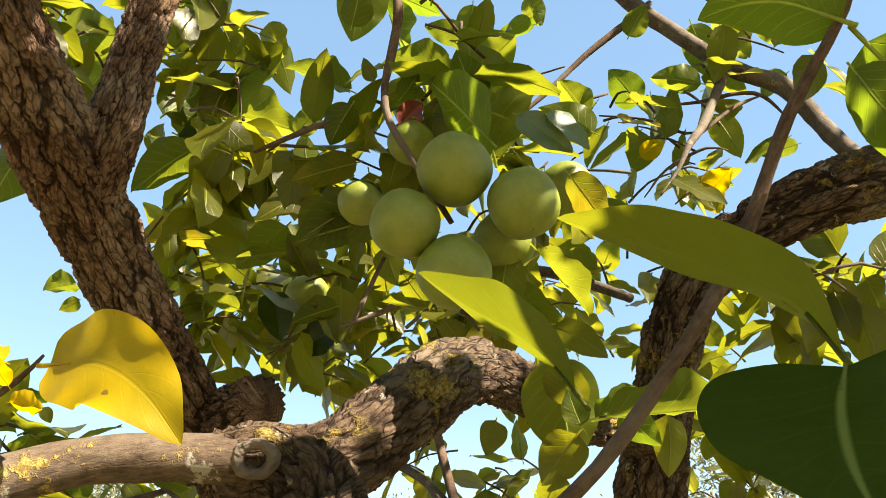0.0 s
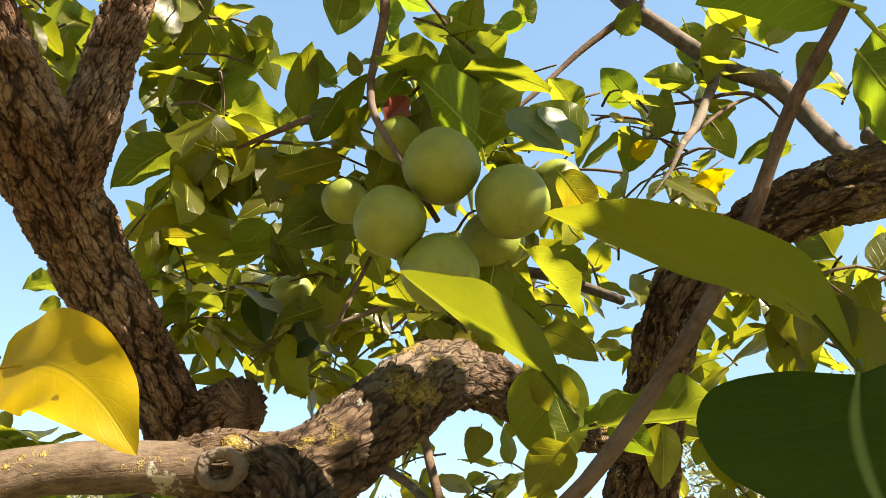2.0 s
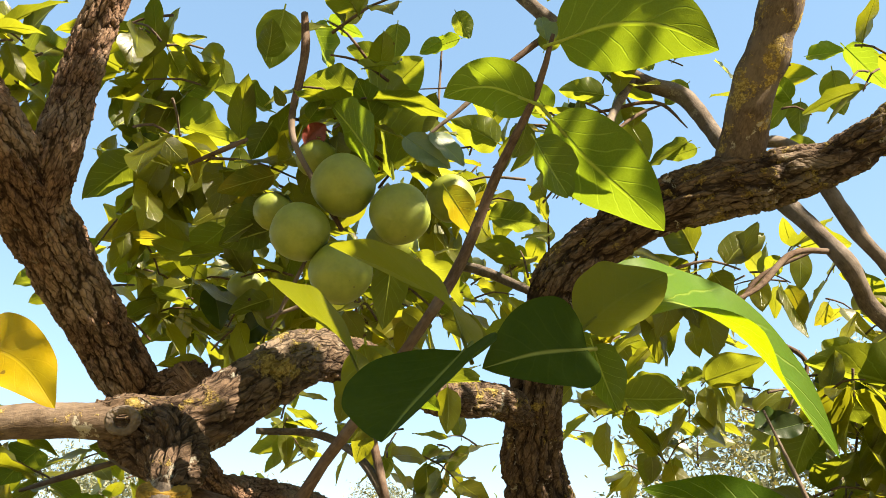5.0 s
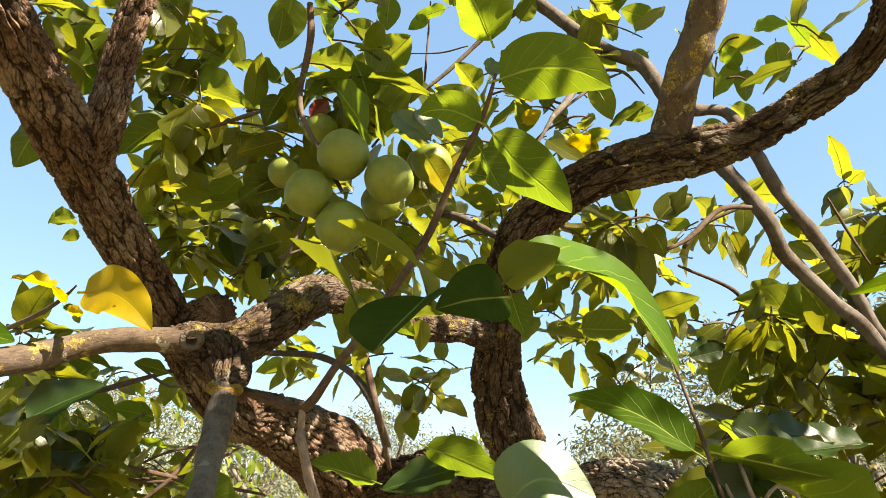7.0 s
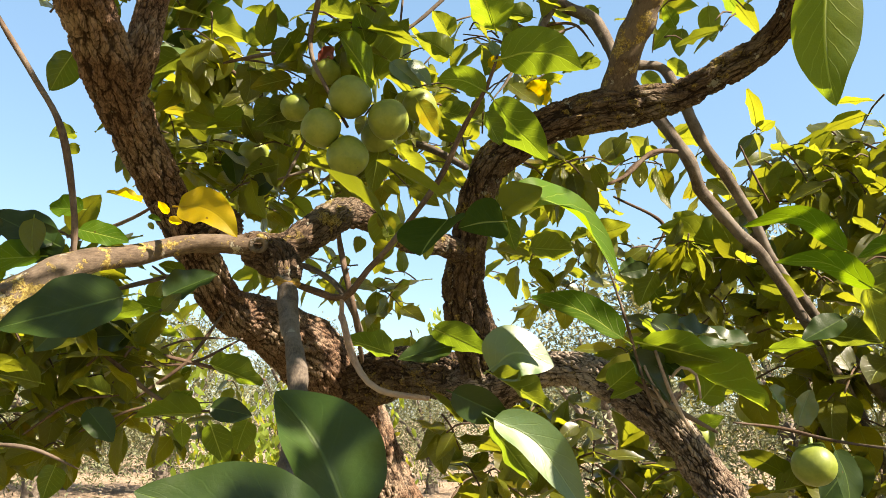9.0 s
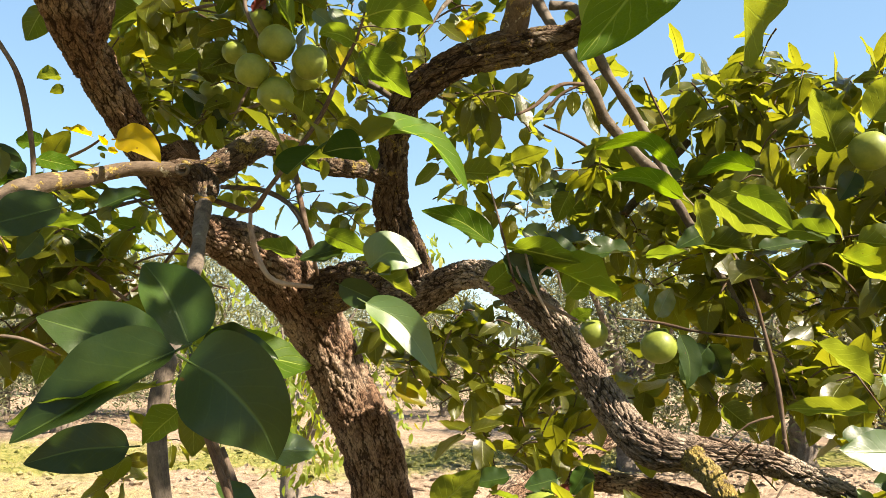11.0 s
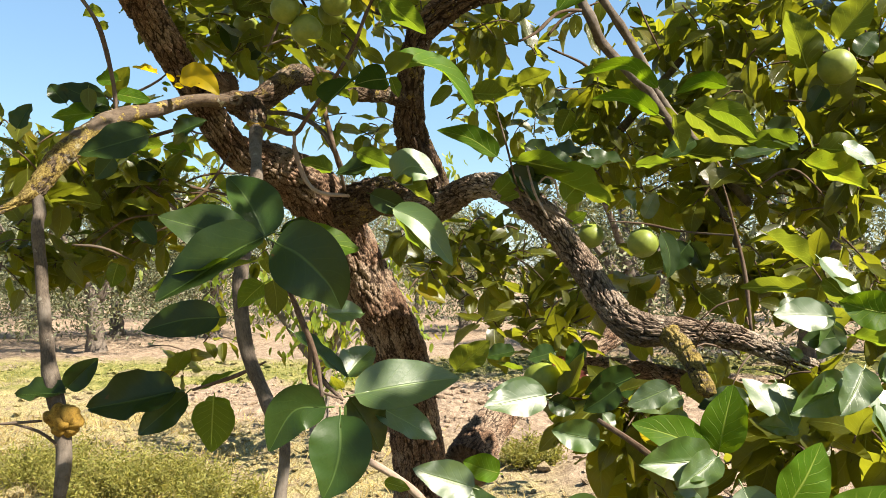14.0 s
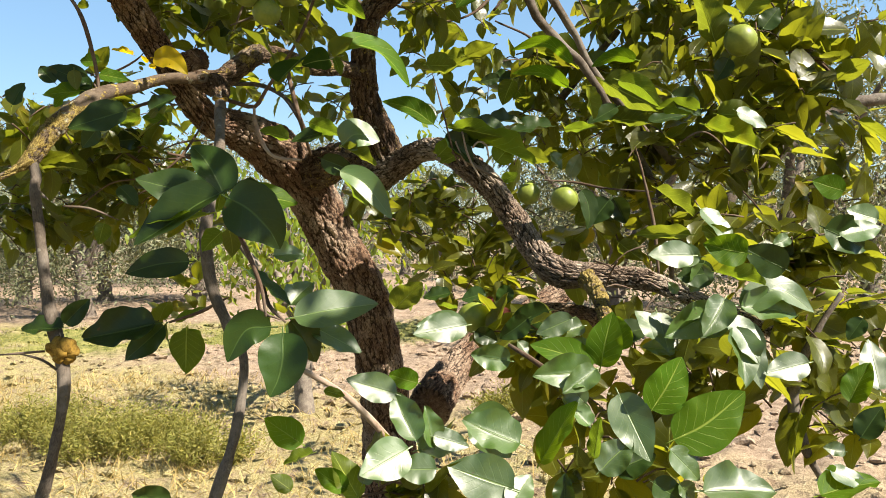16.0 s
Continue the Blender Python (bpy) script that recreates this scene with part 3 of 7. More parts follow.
limb("twig", [(-0.034, 0.420, 1.732, 0.0057), (-0.007, 0.420, 1.723, 0.0057), (0.023, 0.410, 1.716, 0.0052), (0.048, 0.390, 1.744, 0.0044), (0.075, 0.360, 1.771, 0.0040), (0.121, 0.345, 1.836, 0.0038), (0.148, 0.330, 1.896, 0.0034), (0.169, 0.310, 1.933, 0.0029), (0.179, 0.300, 1.965, 0.0025)])
limb("twig", [(0.021, 0.410, 1.719, 0.0033), (0.021, 0.410, 1.691, 0.0032), (0.022, 0.400, 1.694, 0.0037), (0.038, 0.390, 1.644, 0.0036), (0.064, 0.370, 1.614, 0.0033), (0.116, 0.350, 1.605, 0.0026)], BARK_PALE)
limb("twig", [(-0.248, 0.340, 1.731, 0.0040), (-0.250, 0.335, 1.782, 0.0043), (-0.270, 0.330, 1.870, 0.0044), (-0.303, 0.330, 1.925, 0.0041), (-0.340, 0.330, 1.980, 0.0036), (-0.375, 0.330, 2.036, 0.0030)])
limb("twig", [(-0.306, 0.500, 1.791, 0.0033), (-0.245, 0.470, 1.806, 0.0029), (-0.211, 0.450, 1.818, 0.0023), (-0.195, 0.440, 1.828, 0.0018)])
limb("twig", [(0.323, 1.100, 2.602, 0.0073), (0.283, 1.100, 2.563, 0.0072), (0.217, 1.100, 2.504, 0.0062), (0.143, 1.100, 2.426, 0.0056), (0.094, 1.100, 2.381, 0.0034), (0.072, 1.100, 2.357, 0.0021)])
limb("twig", [(-0.210, 1.300, 1.924, 0.0088), (-0.111, 1.300, 1.918, 0.0088), (-0.038, 1.250, 1.878, 0.0084), (0.010, 1.200, 1.815, 0.0091), (0.038, 1.250, 1.745, 0.0103)])
limb("twig", [(-0.033, 1.250, 2.030, 0.0043), (-0.020, 1.250, 1.953, 0.0086), (-0.004, 1.220, 1.884, 0.0083), (0.018, 1.200, 1.800, 0.0085), (0.036, 1.300, 1.707, 0.0100)])
limb("twig", [(-0.075, 0.950, 2.097, 0.0034), (-0.094, 0.950, 2.051, 0.0040), (-0.118, 0.950, 1.995, 0.0033)])
limb("twig", [(-0.034, 0.950, 2.054, 0.0047), (-0.073, 0.950, 2.029, 0.0046), (-0.125, 0.950, 2.009, 0.0033)])
limb("twig", [(-0.260, 0.950, 2.235, 0.0057), (-0.214, 0.950, 2.210, 0.0050), (-0.161, 0.950, 2.162, 0.0049)])
limb("twig", [(-0.117, 0.750, 2.162, 0.0040), (-0.162, 0.800, 2.176, 0.0042), (-0.217, 0.850, 2.185, 0.0038)])
limb("twig", [(0.604, 1.300, 2.103, 0.0045), (0.721, 1.300, 2.039, 0.0045), (0.680, 1.300, 1.954, 0.0038)])
limb("twig", [(0.588, 1.200, 2.107, 0.0048), (0.635, 1.200, 2.157, 0.0048), (0.726, 1.200, 2.198, 0.0043)])
limb("twig", [(0.774, 1.000, 2.132, 0.0023), (0.799, 1.000, 2.073, 0.0032), (0.827, 1.000, 2.015, 0.0037)])
limb("twig", [(0.643, 0.955, 2.097, 0.0065), (0.570, 0.930, 2.085, 0.0055), (0.507, 0.910, 2.029, 0.0048), (0.447, 0.890, 2.001, 0.0040), (0.375, 0.870, 1.993, 0.0030)])
limb("twig", [(0.829, 0.620, 1.647, 0.0015), (0.842, 0.620, 1.596, 0.0035), (0.864, 0.610, 1.476, 0.0055), (0.871, 0.600, 1.359, 0.0069)])
limb("twig", [(0.085, -0.050, 1.443, 0.0036), (0.103, -0.060, 1.403, 0.0038), (0.116, -0.080, 1.371, 0.0037), (0.140, -0.100, 1.350, 0.0034)])
limb("twig", [(0.090, -0.150, 1.472, 0.0032), (0.118, -0.160, 1.407, 0.0035), (0.126, -0.170, 1.365, 0.0035)])
limb("twig", [(0.143, 0.050, 1.261, 0.0039), (0.205, 0.060, 1.218, 0.0052), (0.263, 0.080, 1.150, 0.0062), (0.314, 0.100, 1.061, 0.0068)], BARK_PALE)
limb("twig", [(1.152, 0.350, 1.326, 0.0088), (1.106, 0.350, 1.261, 0.0077), (1.053, 0.350, 1.152, 0.0143), (1.069, 0.350, 1.041, 0.0132), (1.112, 0.350, 0.951, 0.0121)])
limb("twig", [(0.478, 0.200, 1.268, 0.0058), (0.527, 0.150, 1.236, 0.0056), (0.586, 0.080, 1.182, 0.0054), (0.595, 0.050, 1.118, 0.0061)])
limb("twig", [(-0.301, 0.200, 1.282, 0.0031), (-0.335, 0.200, 1.280, 0.0031), (-0.374, 0.200, 1.278, 0.0027)])
limb("twig", [(-0.274, 0.200, 1.243, 0.0039), (-0.305, 0.200, 1.267, 0.0031), (-0.343, 0.200, 1.279, 0.0024)])
limb("twig", [(-0.076, 0.130, 1.331, 0.0030), (-0.032, 0.130, 1.344, 0.0034), (-0.004, 0.100, 1.356, 0.0036), (0.029, 0.080, 1.372, 0.0032)])
limb("twig", [(0.066, -0.090, 1.518, 0.0022), (0.076, -0.110, 1.492, 0.0022), (0.096, -0.125, 1.452, 0.0024), (0.110, -0.130, 1.411, 0.0028), (0.110, -0.120, 1.370, 0.0028), (0.138, -0.120, 1.355, 0.0024)])
limb("twig", [(0.226, 1.100, 2.390, 0.0017), (0.293, 1.100, 2.383, 0.0025), (0.351, 1.100, 2.358, 0.0029), (0.368, 1.080, 2.352, 0.0033)])
limb("twig", [(0.329, 1.100, 2.407, 0.0021), (0.385, 1.100, 2.414, 0.0034), (0.434, 1.100, 2.427, 0.0039), (0.475, 1.100, 2.423, 0.0038), (0.510, 1.100, 2.378, 0.0025)])
limb("twig", [(0.353, 1.050, 2.324, 0.0036), (0.422, 1.080, 2.390, 0.0038), (0.476, 1.100, 2.425, 0.0030)])
limb("twig", [(0.281, 1.100, 2.252, 0.0016), (0.318, 1.100, 2.298, 0.0025), (0.372, 1.080, 2.321, 0.0029), (0.404, 1.080, 2.317, 0.0016)])
limb("twig", [(0.324, 1.100, 2.241, 0.0016), (0.364, 1.100, 2.279, 0.0025), (0.412, 1.100, 2.316, 0.0017)])
limb("twig", [(0.106, 1.200, 2.646, 0.0030), (0.099, 1.200, 2.517, 0.0033), (0.091, 1.200, 2.402, 0.0023)])
limb("twig", [(0.064, 1.150, 2.493, 0.0014), (0.129, 1.120, 2.477, 0.0022), (0.180, 1.100, 2.480, 0.0026)])
limb("twig", [(-0.429, 0.800, 1.732, 0.0039), (-0.353, 0.850, 1.668, 0.0045), (-0.272, 0.900, 1.604, 0.0046), (-0.160, 0.950, 1.589, 0.0034)])
limb("twig", [(-0.415, 0.950, 1.713, 0.0039), (-0.272, 1.000, 1.681, 0.0045), (-0.144, 1.100, 1.656, 0.0043)])
limb("twig", [(-0.398, 1.100, 1.685, 0.0027), (-0.297, 1.100, 1.728, 0.0032), (-0.199, 1.150, 1.737, 0.0028)])
limb("twig", [(-0.354, 1.000, 1.615, 0.0030), (-0.272, 1.000, 1.681, 0.0045), (-0.223, 1.050, 1.774, 0.0042)])
limb("twig", [(-0.498, 0.900, 1.552, 0.0027), (-0.425, 0.900, 1.605, 0.0032), (-0.354, 0.900, 1.617, 0.0028)])
limb("twig", [(-0.462, 0.700, 1.544, 0.0031), (-0.402, 0.700, 1.537, 0.0035), (-0.346, 0.720, 1.510, 0.0024)])
limb("twig", [(-0.444, 1.000, 1.556, 0.0024), (-0.343, 1.000, 1.599, 0.0030), (-0.213, 1.000, 1.611, 0.0025)])
limb("twig", [(-0.436, 1.000, 1.797, 0.0035), (-0.360, 1.000, 1.820, 0.0057), (-0.282, 1.050, 1.855, 0.0064)])
limb("twig", [(-0.399, 1.000, 1.686, 0.0026), (-0.275, 1.000, 1.676, 0.0038), (-0.192, 1.100, 1.733, 0.0042)])
limb("twig", [(-0.346, 1.000, 1.851, 0.0031), (-0.289, 1.000, 1.816, 0.0031), (-0.254, 1.000, 1.820, 0.0026)])
limb("twig", [(0.661, 0.850, 1.589, 0.0029), (0.742, 0.850, 1.581, 0.0035), (0.808, 0.800, 1.562, 0.0034), (0.893, 0.700, 1.547, 0.0037)])
limb("twig", [(0.919, 0.500, 1.518, 0.0023), (0.950, 0.450, 1.437, 0.0027)])
limb("twig", [(1.278, 0.900, 2.041, 0.0037), (1.360, 0.900, 1.922, 0.0052), (1.435, 0.900, 1.855, 0.0052), (1.509, 0.900, 1.728, 0.0037)])
limb("twig", [(0.975, 0.800, 1.659, 0.0028), (1.061, 0.800, 1.695, 0.0035), (1.160, 0.800, 1.595, 0.0042)])
limb("twig", [(0.419, 0.600, 1.698, 0.0012), (0.424, 0.585, 1.655, 0.0022), (0.445, 0.570, 1.605, 0.0022)], BARK_PALE)
limb("twig", [(0.459, 0.580, 1.646, 0.0020), (0.472, 0.580, 1.659, 0.0020), (0.488, 0.570, 1.649, 0.0020), (0.493, 0.570, 1.618, 0.0017)], BARK_PALE)
limb("twig", [(0.437, 0.580, 1.681, 0.0020), (0.447, 0.560, 1.628, 0.0024), (0.472, 0.560, 1.578, 0.0022)], BARK_PALE)
limb("twig", [(0.415, 0.600, 1.639, 0.0043), (0.477, 0.600, 1.600, 0.0050), (0.526, 0.600, 1.574, 0.0050)])
limb("twig", [(0.376, 0.600, 1.813, 0.0017), (0.397, 0.580, 1.723, 0.0025), (0.416, 0.570, 1.639, 0.0029), (0.435, 0.580, 1.598, 0.0029)])
limb("bough", [(-0.342, 0.420, 2.154, 0.016), (-0.473, 0.369, 2.542, 0.012), (-0.604, 0.319, 2.850, 0.006)])
limb("bough", [(-0.342, 0.420, 2.154, 0.016), (-0.407, 0.402, 2.573, 0.012), (-0.472, 0.384, 2.913, 0.006)])
limb("bough", [(-0.342, 0.420, 2.154, 0.016), (-0.280, 0.106, 2.367, 0.012), (-0.217, -0.208, 2.500, 0.006)])
limb("bough", [(-0.221, 0.620, 2.483, 0.016), (-0.465, 0.731, 2.955, 0.012), (-0.708, 0.841, 3.347, 0.006)])
limb("bough", [(-0.221, 0.620, 2.483, 0.016), (-0.342, 0.399, 2.640, 0.012), (-0.462, 0.178, 2.716, 0.006)])
limb("bough", [(-0.221, 0.620, 2.483, 0.016), (0.027, 0.529, 2.763, 0.012), (0.274, 0.437, 2.963, 0.006)])
limb("bough", [(0.707, 0.520, 2.340, 0.016), (0.875, 0.432, 2.647, 0.012), (1.044, 0.344, 2.874, 0.006)])
limb("bough", [(0.707, 0.520, 2.340, 0.016), (0.777, 0.253, 2.477, 0.012), (0.846, -0.014, 2.534, 0.006)])
limb("bough", [(0.707, 0.520, 2.340, 0.016), (0.775, 0.647, 2.852, 0.012), (0.842, 0.775, 3.284, 0.006)])
limb("bough", [(0.494, 0.560, 2.341, 0.016), (0.505, 0.618, 2.805, 0.012), (0.517, 0.675, 3.189, 0.006)])
limb("bough", [(0.494, 0.560, 2.341, 0.016), (0.580, 0.245, 2.460, 0.012), (0.665, -0.070, 2.500, 0.006)])
limb("bough", [(0.494, 0.560, 2.341, 0.016), (0.623, 0.535, 2.726, 0.012), (0.752, 0.510, 3.032, 0.006)])


# ---- leafy shoots of the crown ----
SMALL = [leaf_mesh(8, 4, 0.46 + 0.03 * (k % 4), 0.1 + 0.12 * (k % 3), 0.1 + 0.14 * (k % 4), 0.03, 0.3 * (k % 2), k) for k in range(10)]
crown, twigs, gap_rng = Crown(SMALL), Crown([]), random.Random(77)


SUNLIT = [((0.054, 1.48, 1.66), 0.09, 0.0, 0.9), ((0.085, 1.50, 1.55), 0.10, 0.0, 0.9), ((0.120, 1.50, 1.40), 0.08, 0.0, 0.8), ((0.019, 0.50, 1.85), 0.04, 0.0, 0.9), ((0.20, 0.32, 1.92), 0.09, 0.2, 0.9),
          ((-0.55, 1.35, 1.68), 0.36, 0.95, 0.65), ((0.46, 1.02, 1.47), 0.20, 0.10, 0.65), ((0.225, 0.41, 1.65), 0.05, 0.0, 0.95), ((0.235, 0.365, 1.55), 0.06, 0.0, 0.95), ((0.72, 0.58, 1.37), 0.09, 0.0, 0.8), ((-0.105, 0.35, 1.795), 0.10, 0.0, 0.95), ((0.087, 1.530, 1.599), 0.06, 0.0, 0.95), ((0.125, 1.530, 1.490), 0.06, 0.0, 0.95)]


BARE_BOUGH = [Vector(v) for v in ((0.530, 0.710, 1.545), (0.552, 0.690, 1.505), (0.575, 0.670, 1.465), (0.620, 0.615, 1.394), (0.680, 0.585, 1.365), (0.750, 0.580, 1.358), (0.826, 0.585, 1.351), (0.900, 0.595, 1.325), (0.690, 0.420, 1.320))]
OPEN_SIDE = Vector((-0.27, -0.96, 0.07)).normalized()


def before_bough(p):
    """Whether p lies on the open side of the low bough, which no leaves hide."""
    for b in BARE_BOUGH:
        d = p - b
        s = d.dot(OPEN_SIDE)
        if s > -0.05 and (d - OPEN_SIDE * s).length < 0.082:
            return True
    return False


def in_gap(p, r):
    """Whether a leaf at p would stand in one of the crown's gaps: place that the sun reaches, width, distance from which on, share left out."""
    for c, width, start, share in SUNLIT:
        d = p - Vector(c)
        s = d.dot(SUN_DIR)
        if s > max(0.05, start) and (d - SUN_DIR * s).length < width and r.random() < share:
            return True
    return False


def spray(centre, reach, shoots):
    """Shoots with alternate leaves inside an ellipsoid; leaves hang a little and turn their faces up and outwards."""
    rng = random.Random(int(centre[0] * 1000) * 7919 + int(centre[1] * 1000) * 31 + int(centre[2] * 1000))
    large = 1.18 if centre[0] > 0.55 else 1.0             # the sunny side bears larger leaves
    for _ in range(shoots):
        while True:
            d = Vector((rng.uniform(-1, 1), rng.uniform(-1, 1), rng.uniform(-1, 1)))
            if d.length < 1:
                break
        mid = Vector(centre) + Vector((d.x * reach[0], d.y * reach[1], d.z * reach[2]))
        way = Vector((rng.gauss(0, 1), rng.gauss(0, 1), rng.gauss(0.1, 0.6))).normalized()
        length = rng.uniform(0.05, 0.12)
        a, b = mid - way * length * 0.5, mid + way * length * 0.5 - Vector((0, 0, 0.02))
        n = rng.randint(3, 5)
        v, f, u, _ = tube([(*a, 0.0022), (*mid, 0.0018), (*b, 0.0012)], 0.03, 5)
        twigs.shapes = [(np.array(v), f, np.array(u))]
        twigs.add(Matrix(), 0)
        for k in range(n):
            p = a.lerp(b, (k + 0.5) / n)
            out = way.cross(Vector((rng.gauss(0, 1), rng.gauss(0, 1), rng.gauss(0, 1)))).normalized()
            go = (out + way * rng.uniform(0.1, 0.9) + Vector((0, 0, rng.uniform(-0.7, 0.15)))).normalized()
            size = rng.uniform(0.058, 0.105) * large
            up = Vector((rng.gauss(0, 0.55), rng.gauss(-0.15, 0.55), 1.0))
            m, shape = leaf_pose(p, p + go * size, up, rng.uniform(0.85, 1.15)), rng.randrange(10)
            if not in_gap(p, gap_rng) and not before_bough(p + go * size * 0.5):
                crown.add(m, shape)


OVERHEAD = [leaf_mesh(4, 2, 0.5, 0.2, 0.2 + 0.1 * k, 0.03, 0.2, 200 + k, False) for k in range(4)]


def overhead_shade(count, seed):
    """The crown going on out of view above and beside the open middle of the tree, for its shade, with a gap towards
    the low right-hand shoots; tufts of leaves are added on the sun's way to shade single places.
    """
    r = random.Random(seed)
    roof = Crown(OVERHEAD)
    for n in range(count + 120):
        x, y = r.uniform(-1.5, 1.5), r.uniform(-1.4, 2.2)
        low = 2.05 + 0.95 * max(0.0, y + 0.05)
        c = Vector((x, y, low + 0.12 + 0.55 * r.random()))
        # two unseen tufts, put between the sun and the spots they shade
        if n >= count:
            spot = (-0.34, 0.535) if n < count + 45 else (-0.494, 0.704)
            c = Vector((r.gauss(spot[0], 0.05), r.gauss(spot[1], 0.03), 1.25)) + SUN_DIR * r.uniform(1.35, 1.75)
        if n >= count + 64:                               # unseen shoots added to shade the fruit
            c = Vector((0.02 + r.gauss(0, 0.06), 0.65, 2.01 + r.gauss(0, 0.05))) + SUN_DIR * r.uniform(0.75, 1.1)
        if n >= count + 80:                               # and others added to shade the forked limb
            u = r.random()
            c = Vector((-0.30 - 0.04 * u + r.gauss(0, 0.03), 0.95 - 0.38 * u, 1.92 + 0.24 * u + r.gauss(0, 0.03))) + SUN_DIR * r.uniform(0.8, 1.2)
        if n >= count + 106:                              # a low shoot added out of view to shade the broad leaves above the camera's way
            c = Vector((0.49 + r.gauss(0, 0.04), -0.03, 1.93 + r.gauss(0, 0.04))) + SUN_DIR * r.uniform(0.3, 0.5)
        if n >= count + 114:                              # a shoot added close over the fruit hanging at the crown's edge, to shade it
            c = Vector((1.122, 0.73, 1.905)) + Vector((r.gauss(0, 0.02), r.gauss(0, 0.02), r.gauss(0, 0.02))) + SUN_DIR * r.uniform(0.14, 0.4)
        foot = c - SUN_DIR * ((c.z - 1.25) / SUN_DIR.z)
        if n < count + 56 and 0.2 < foot.x < 1.5 and -0.4 < foot.y < 0.6 and r.random() < 0.93:
            continue
        if -0.08 < foot.x < 0.95 and 1.0 < foot.y < 1.8 and r.random() < 0.9:
            continue
        if -0.52 < foot.x < -0.2 and 0.59 < foot.y < 0.76 and r.random() < 0.85:
            continue
        if -1.0 < foot.x < -0.1 and 0.45 < foot.y < 0.95 and r.random() < 0.55:
            continue
        if in_gap(c, gap_rng):
            continue
        way = Vector((r.gauss(0, 1), r.gauss(0, 1), r.gauss(0, 0.4))).normalized()
        for k in range(5):
            p = c + way * (k - 2) * 0.035
            go = (way.cross(Vector((r.gauss(0, 1), r.gauss(0, 1), r.gauss(0, 1)))).normalized() + way * 0.4 + Vector((0, 0, r.uniform(-0.5, 0.1)))).normalized()
            roof.add(leaf_pose(p, p + go * r.uniform(0.06, 0.1), Vector((r.gauss(0, 0.5), r.gauss(0, 0.5), 1.0))), r.randrange(4))
    ob = tagged(roof.make("foliage", LEAF_MANY, tree), kind="stuff")
    ob.matrix_parent_inverse = tree_back


overhead_shade(1150, 31)
spray((-0.510, 0.950, 2.411), (0.087, 0.120, 0.048), 5)
spray((-0.306, 0.950, 2.411), (0.087, 0.150, 0.077), 9)
spray((-0.291, 0.950, 2.261), (0.084, 0.150, 0.066), 9)
spray((-0.381, 1.150, 2.233), (0.064, 0.200, 0.064), 7)
spray((-0.406, 1.350, 2.202), (0.095, 0.200, 0.107), 16)
spray((-0.216, 1.250, 2.167), (0.100, 0.250, 0.100), 13)
spray((-0.136, 0.900, 2.187), (0.062, 0.120, 0.053), 6)
spray((0.007, 0.850, 2.308), (0.079, 0.150, 0.062), 9)
spray((-0.024, 0.850, 2.210), (0.052, 0.100, 0.043), 6)
spray((0.094, 0.950, 2.200), (0.074, 0.150, 0.055), 8)
spray((0.173, 1.200, 2.402), (0.102, 0.250, 0.068), 9)
spray((0.319, 1.200, 2.352), (0.101, 0.250, 0.067), 9)
spray((0.012, 0.900, 2.028), (0.077, 0.100, 0.051), 6)
spray((0.179, 1.500, 2.297), (0.117, 0.300, 0.065), 10)
spray((0.308, 1.500, 2.228), (0.090, 0.300, 0.077), 6)
spray((0.391, 1.600, 2.040), (0.079, 0.300, 0.118), 6)
spray((0.018, 1.700, 1.949), (0.164, 0.300, 0.068), 8)
spray((-0.175, 1.700, 2.004), (0.110, 0.300, 0.055), 6)
spray((0.516, 1.400, 2.183), (0.133, 0.250, 0.073), 6)
spray((0.569, 1.400, 2.070), (0.071, 0.200, 0.048), 2)
spray((0.443, 1.100, 2.507), (0.054, 0.100, 0.065), 5)
spray((0.676, 1.100, 2.458), (0.064, 0.100, 0.064), 4)
spray((0.739, 1.000, 2.421), (0.050, 0.050, 0.040), 3)
spray((0.705, 1.400, 2.261), (0.074, 0.150, 0.031), 4)
spray((-0.669, 1.500, 1.831), (0.193, 0.400, 0.073), 22)
spray((-0.699, 1.600, 1.731), (0.226, 0.400, 0.075), 24)
spray((-0.515, 1.900, 1.775), (0.146, 0.300, 0.088), 10)
spray((0.733, 1.300, 1.943), (0.099, 0.300, 0.066), 5)
spray((0.849, 1.300, 1.824), (0.129, 0.300, 0.097), 9)
spray((0.396, 0.880, 2.031), (0.075, 0.070, 0.038), 7)
spray((0.645, 1.200, 1.733), (0.119, 0.300, 0.059), 5)
spray((0.958, 1.300, 1.910), (0.065, 0.300, 0.087), 8)
spray((0.983, 1.200, 2.114), (0.114, 0.250, 0.076), 12)
spray((1.125, 1.200, 2.214), (0.104, 0.250, 0.078), 8)
spray((1.037, 1.200, 1.960), (0.150, 0.250, 0.075), 8)
spray((0.747, 1.300, 1.852), (0.142, 0.250, 0.077), 5)
spray((0.892, 1.200, 1.744), (0.146, 0.300, 0.097), 8)
spray((1.081, 1.200, 1.724), (0.098, 0.300, 0.110), 7)
spray((0.269, 1.100, 1.528), (0.130, 0.300, 0.076), 7)
spray((0.489, 1.100, 1.509), (0.131, 0.300, 0.065), 7)
spray((0.941, 1.400, 2.220), (0.142, 0.300, 0.094), 6)
spray((1.141, 1.300, 2.219), (0.136, 0.300, 0.091), 12)
spray((1.320, 1.200, 2.185), (0.159, 0.300, 0.087), 14)
spray((1.262, 1.100, 1.984), (0.136, 0.300, 0.096), 14)
spray((1.093, 1.200, 1.951), (0.128, 0.300, 0.086), 6)
spray((1.254, 1.100, 1.791), (0.149, 0.300, 0.081), 14)
spray((0.943, 1.200, 1.765), (0.127, 0.300, 0.085), 3)
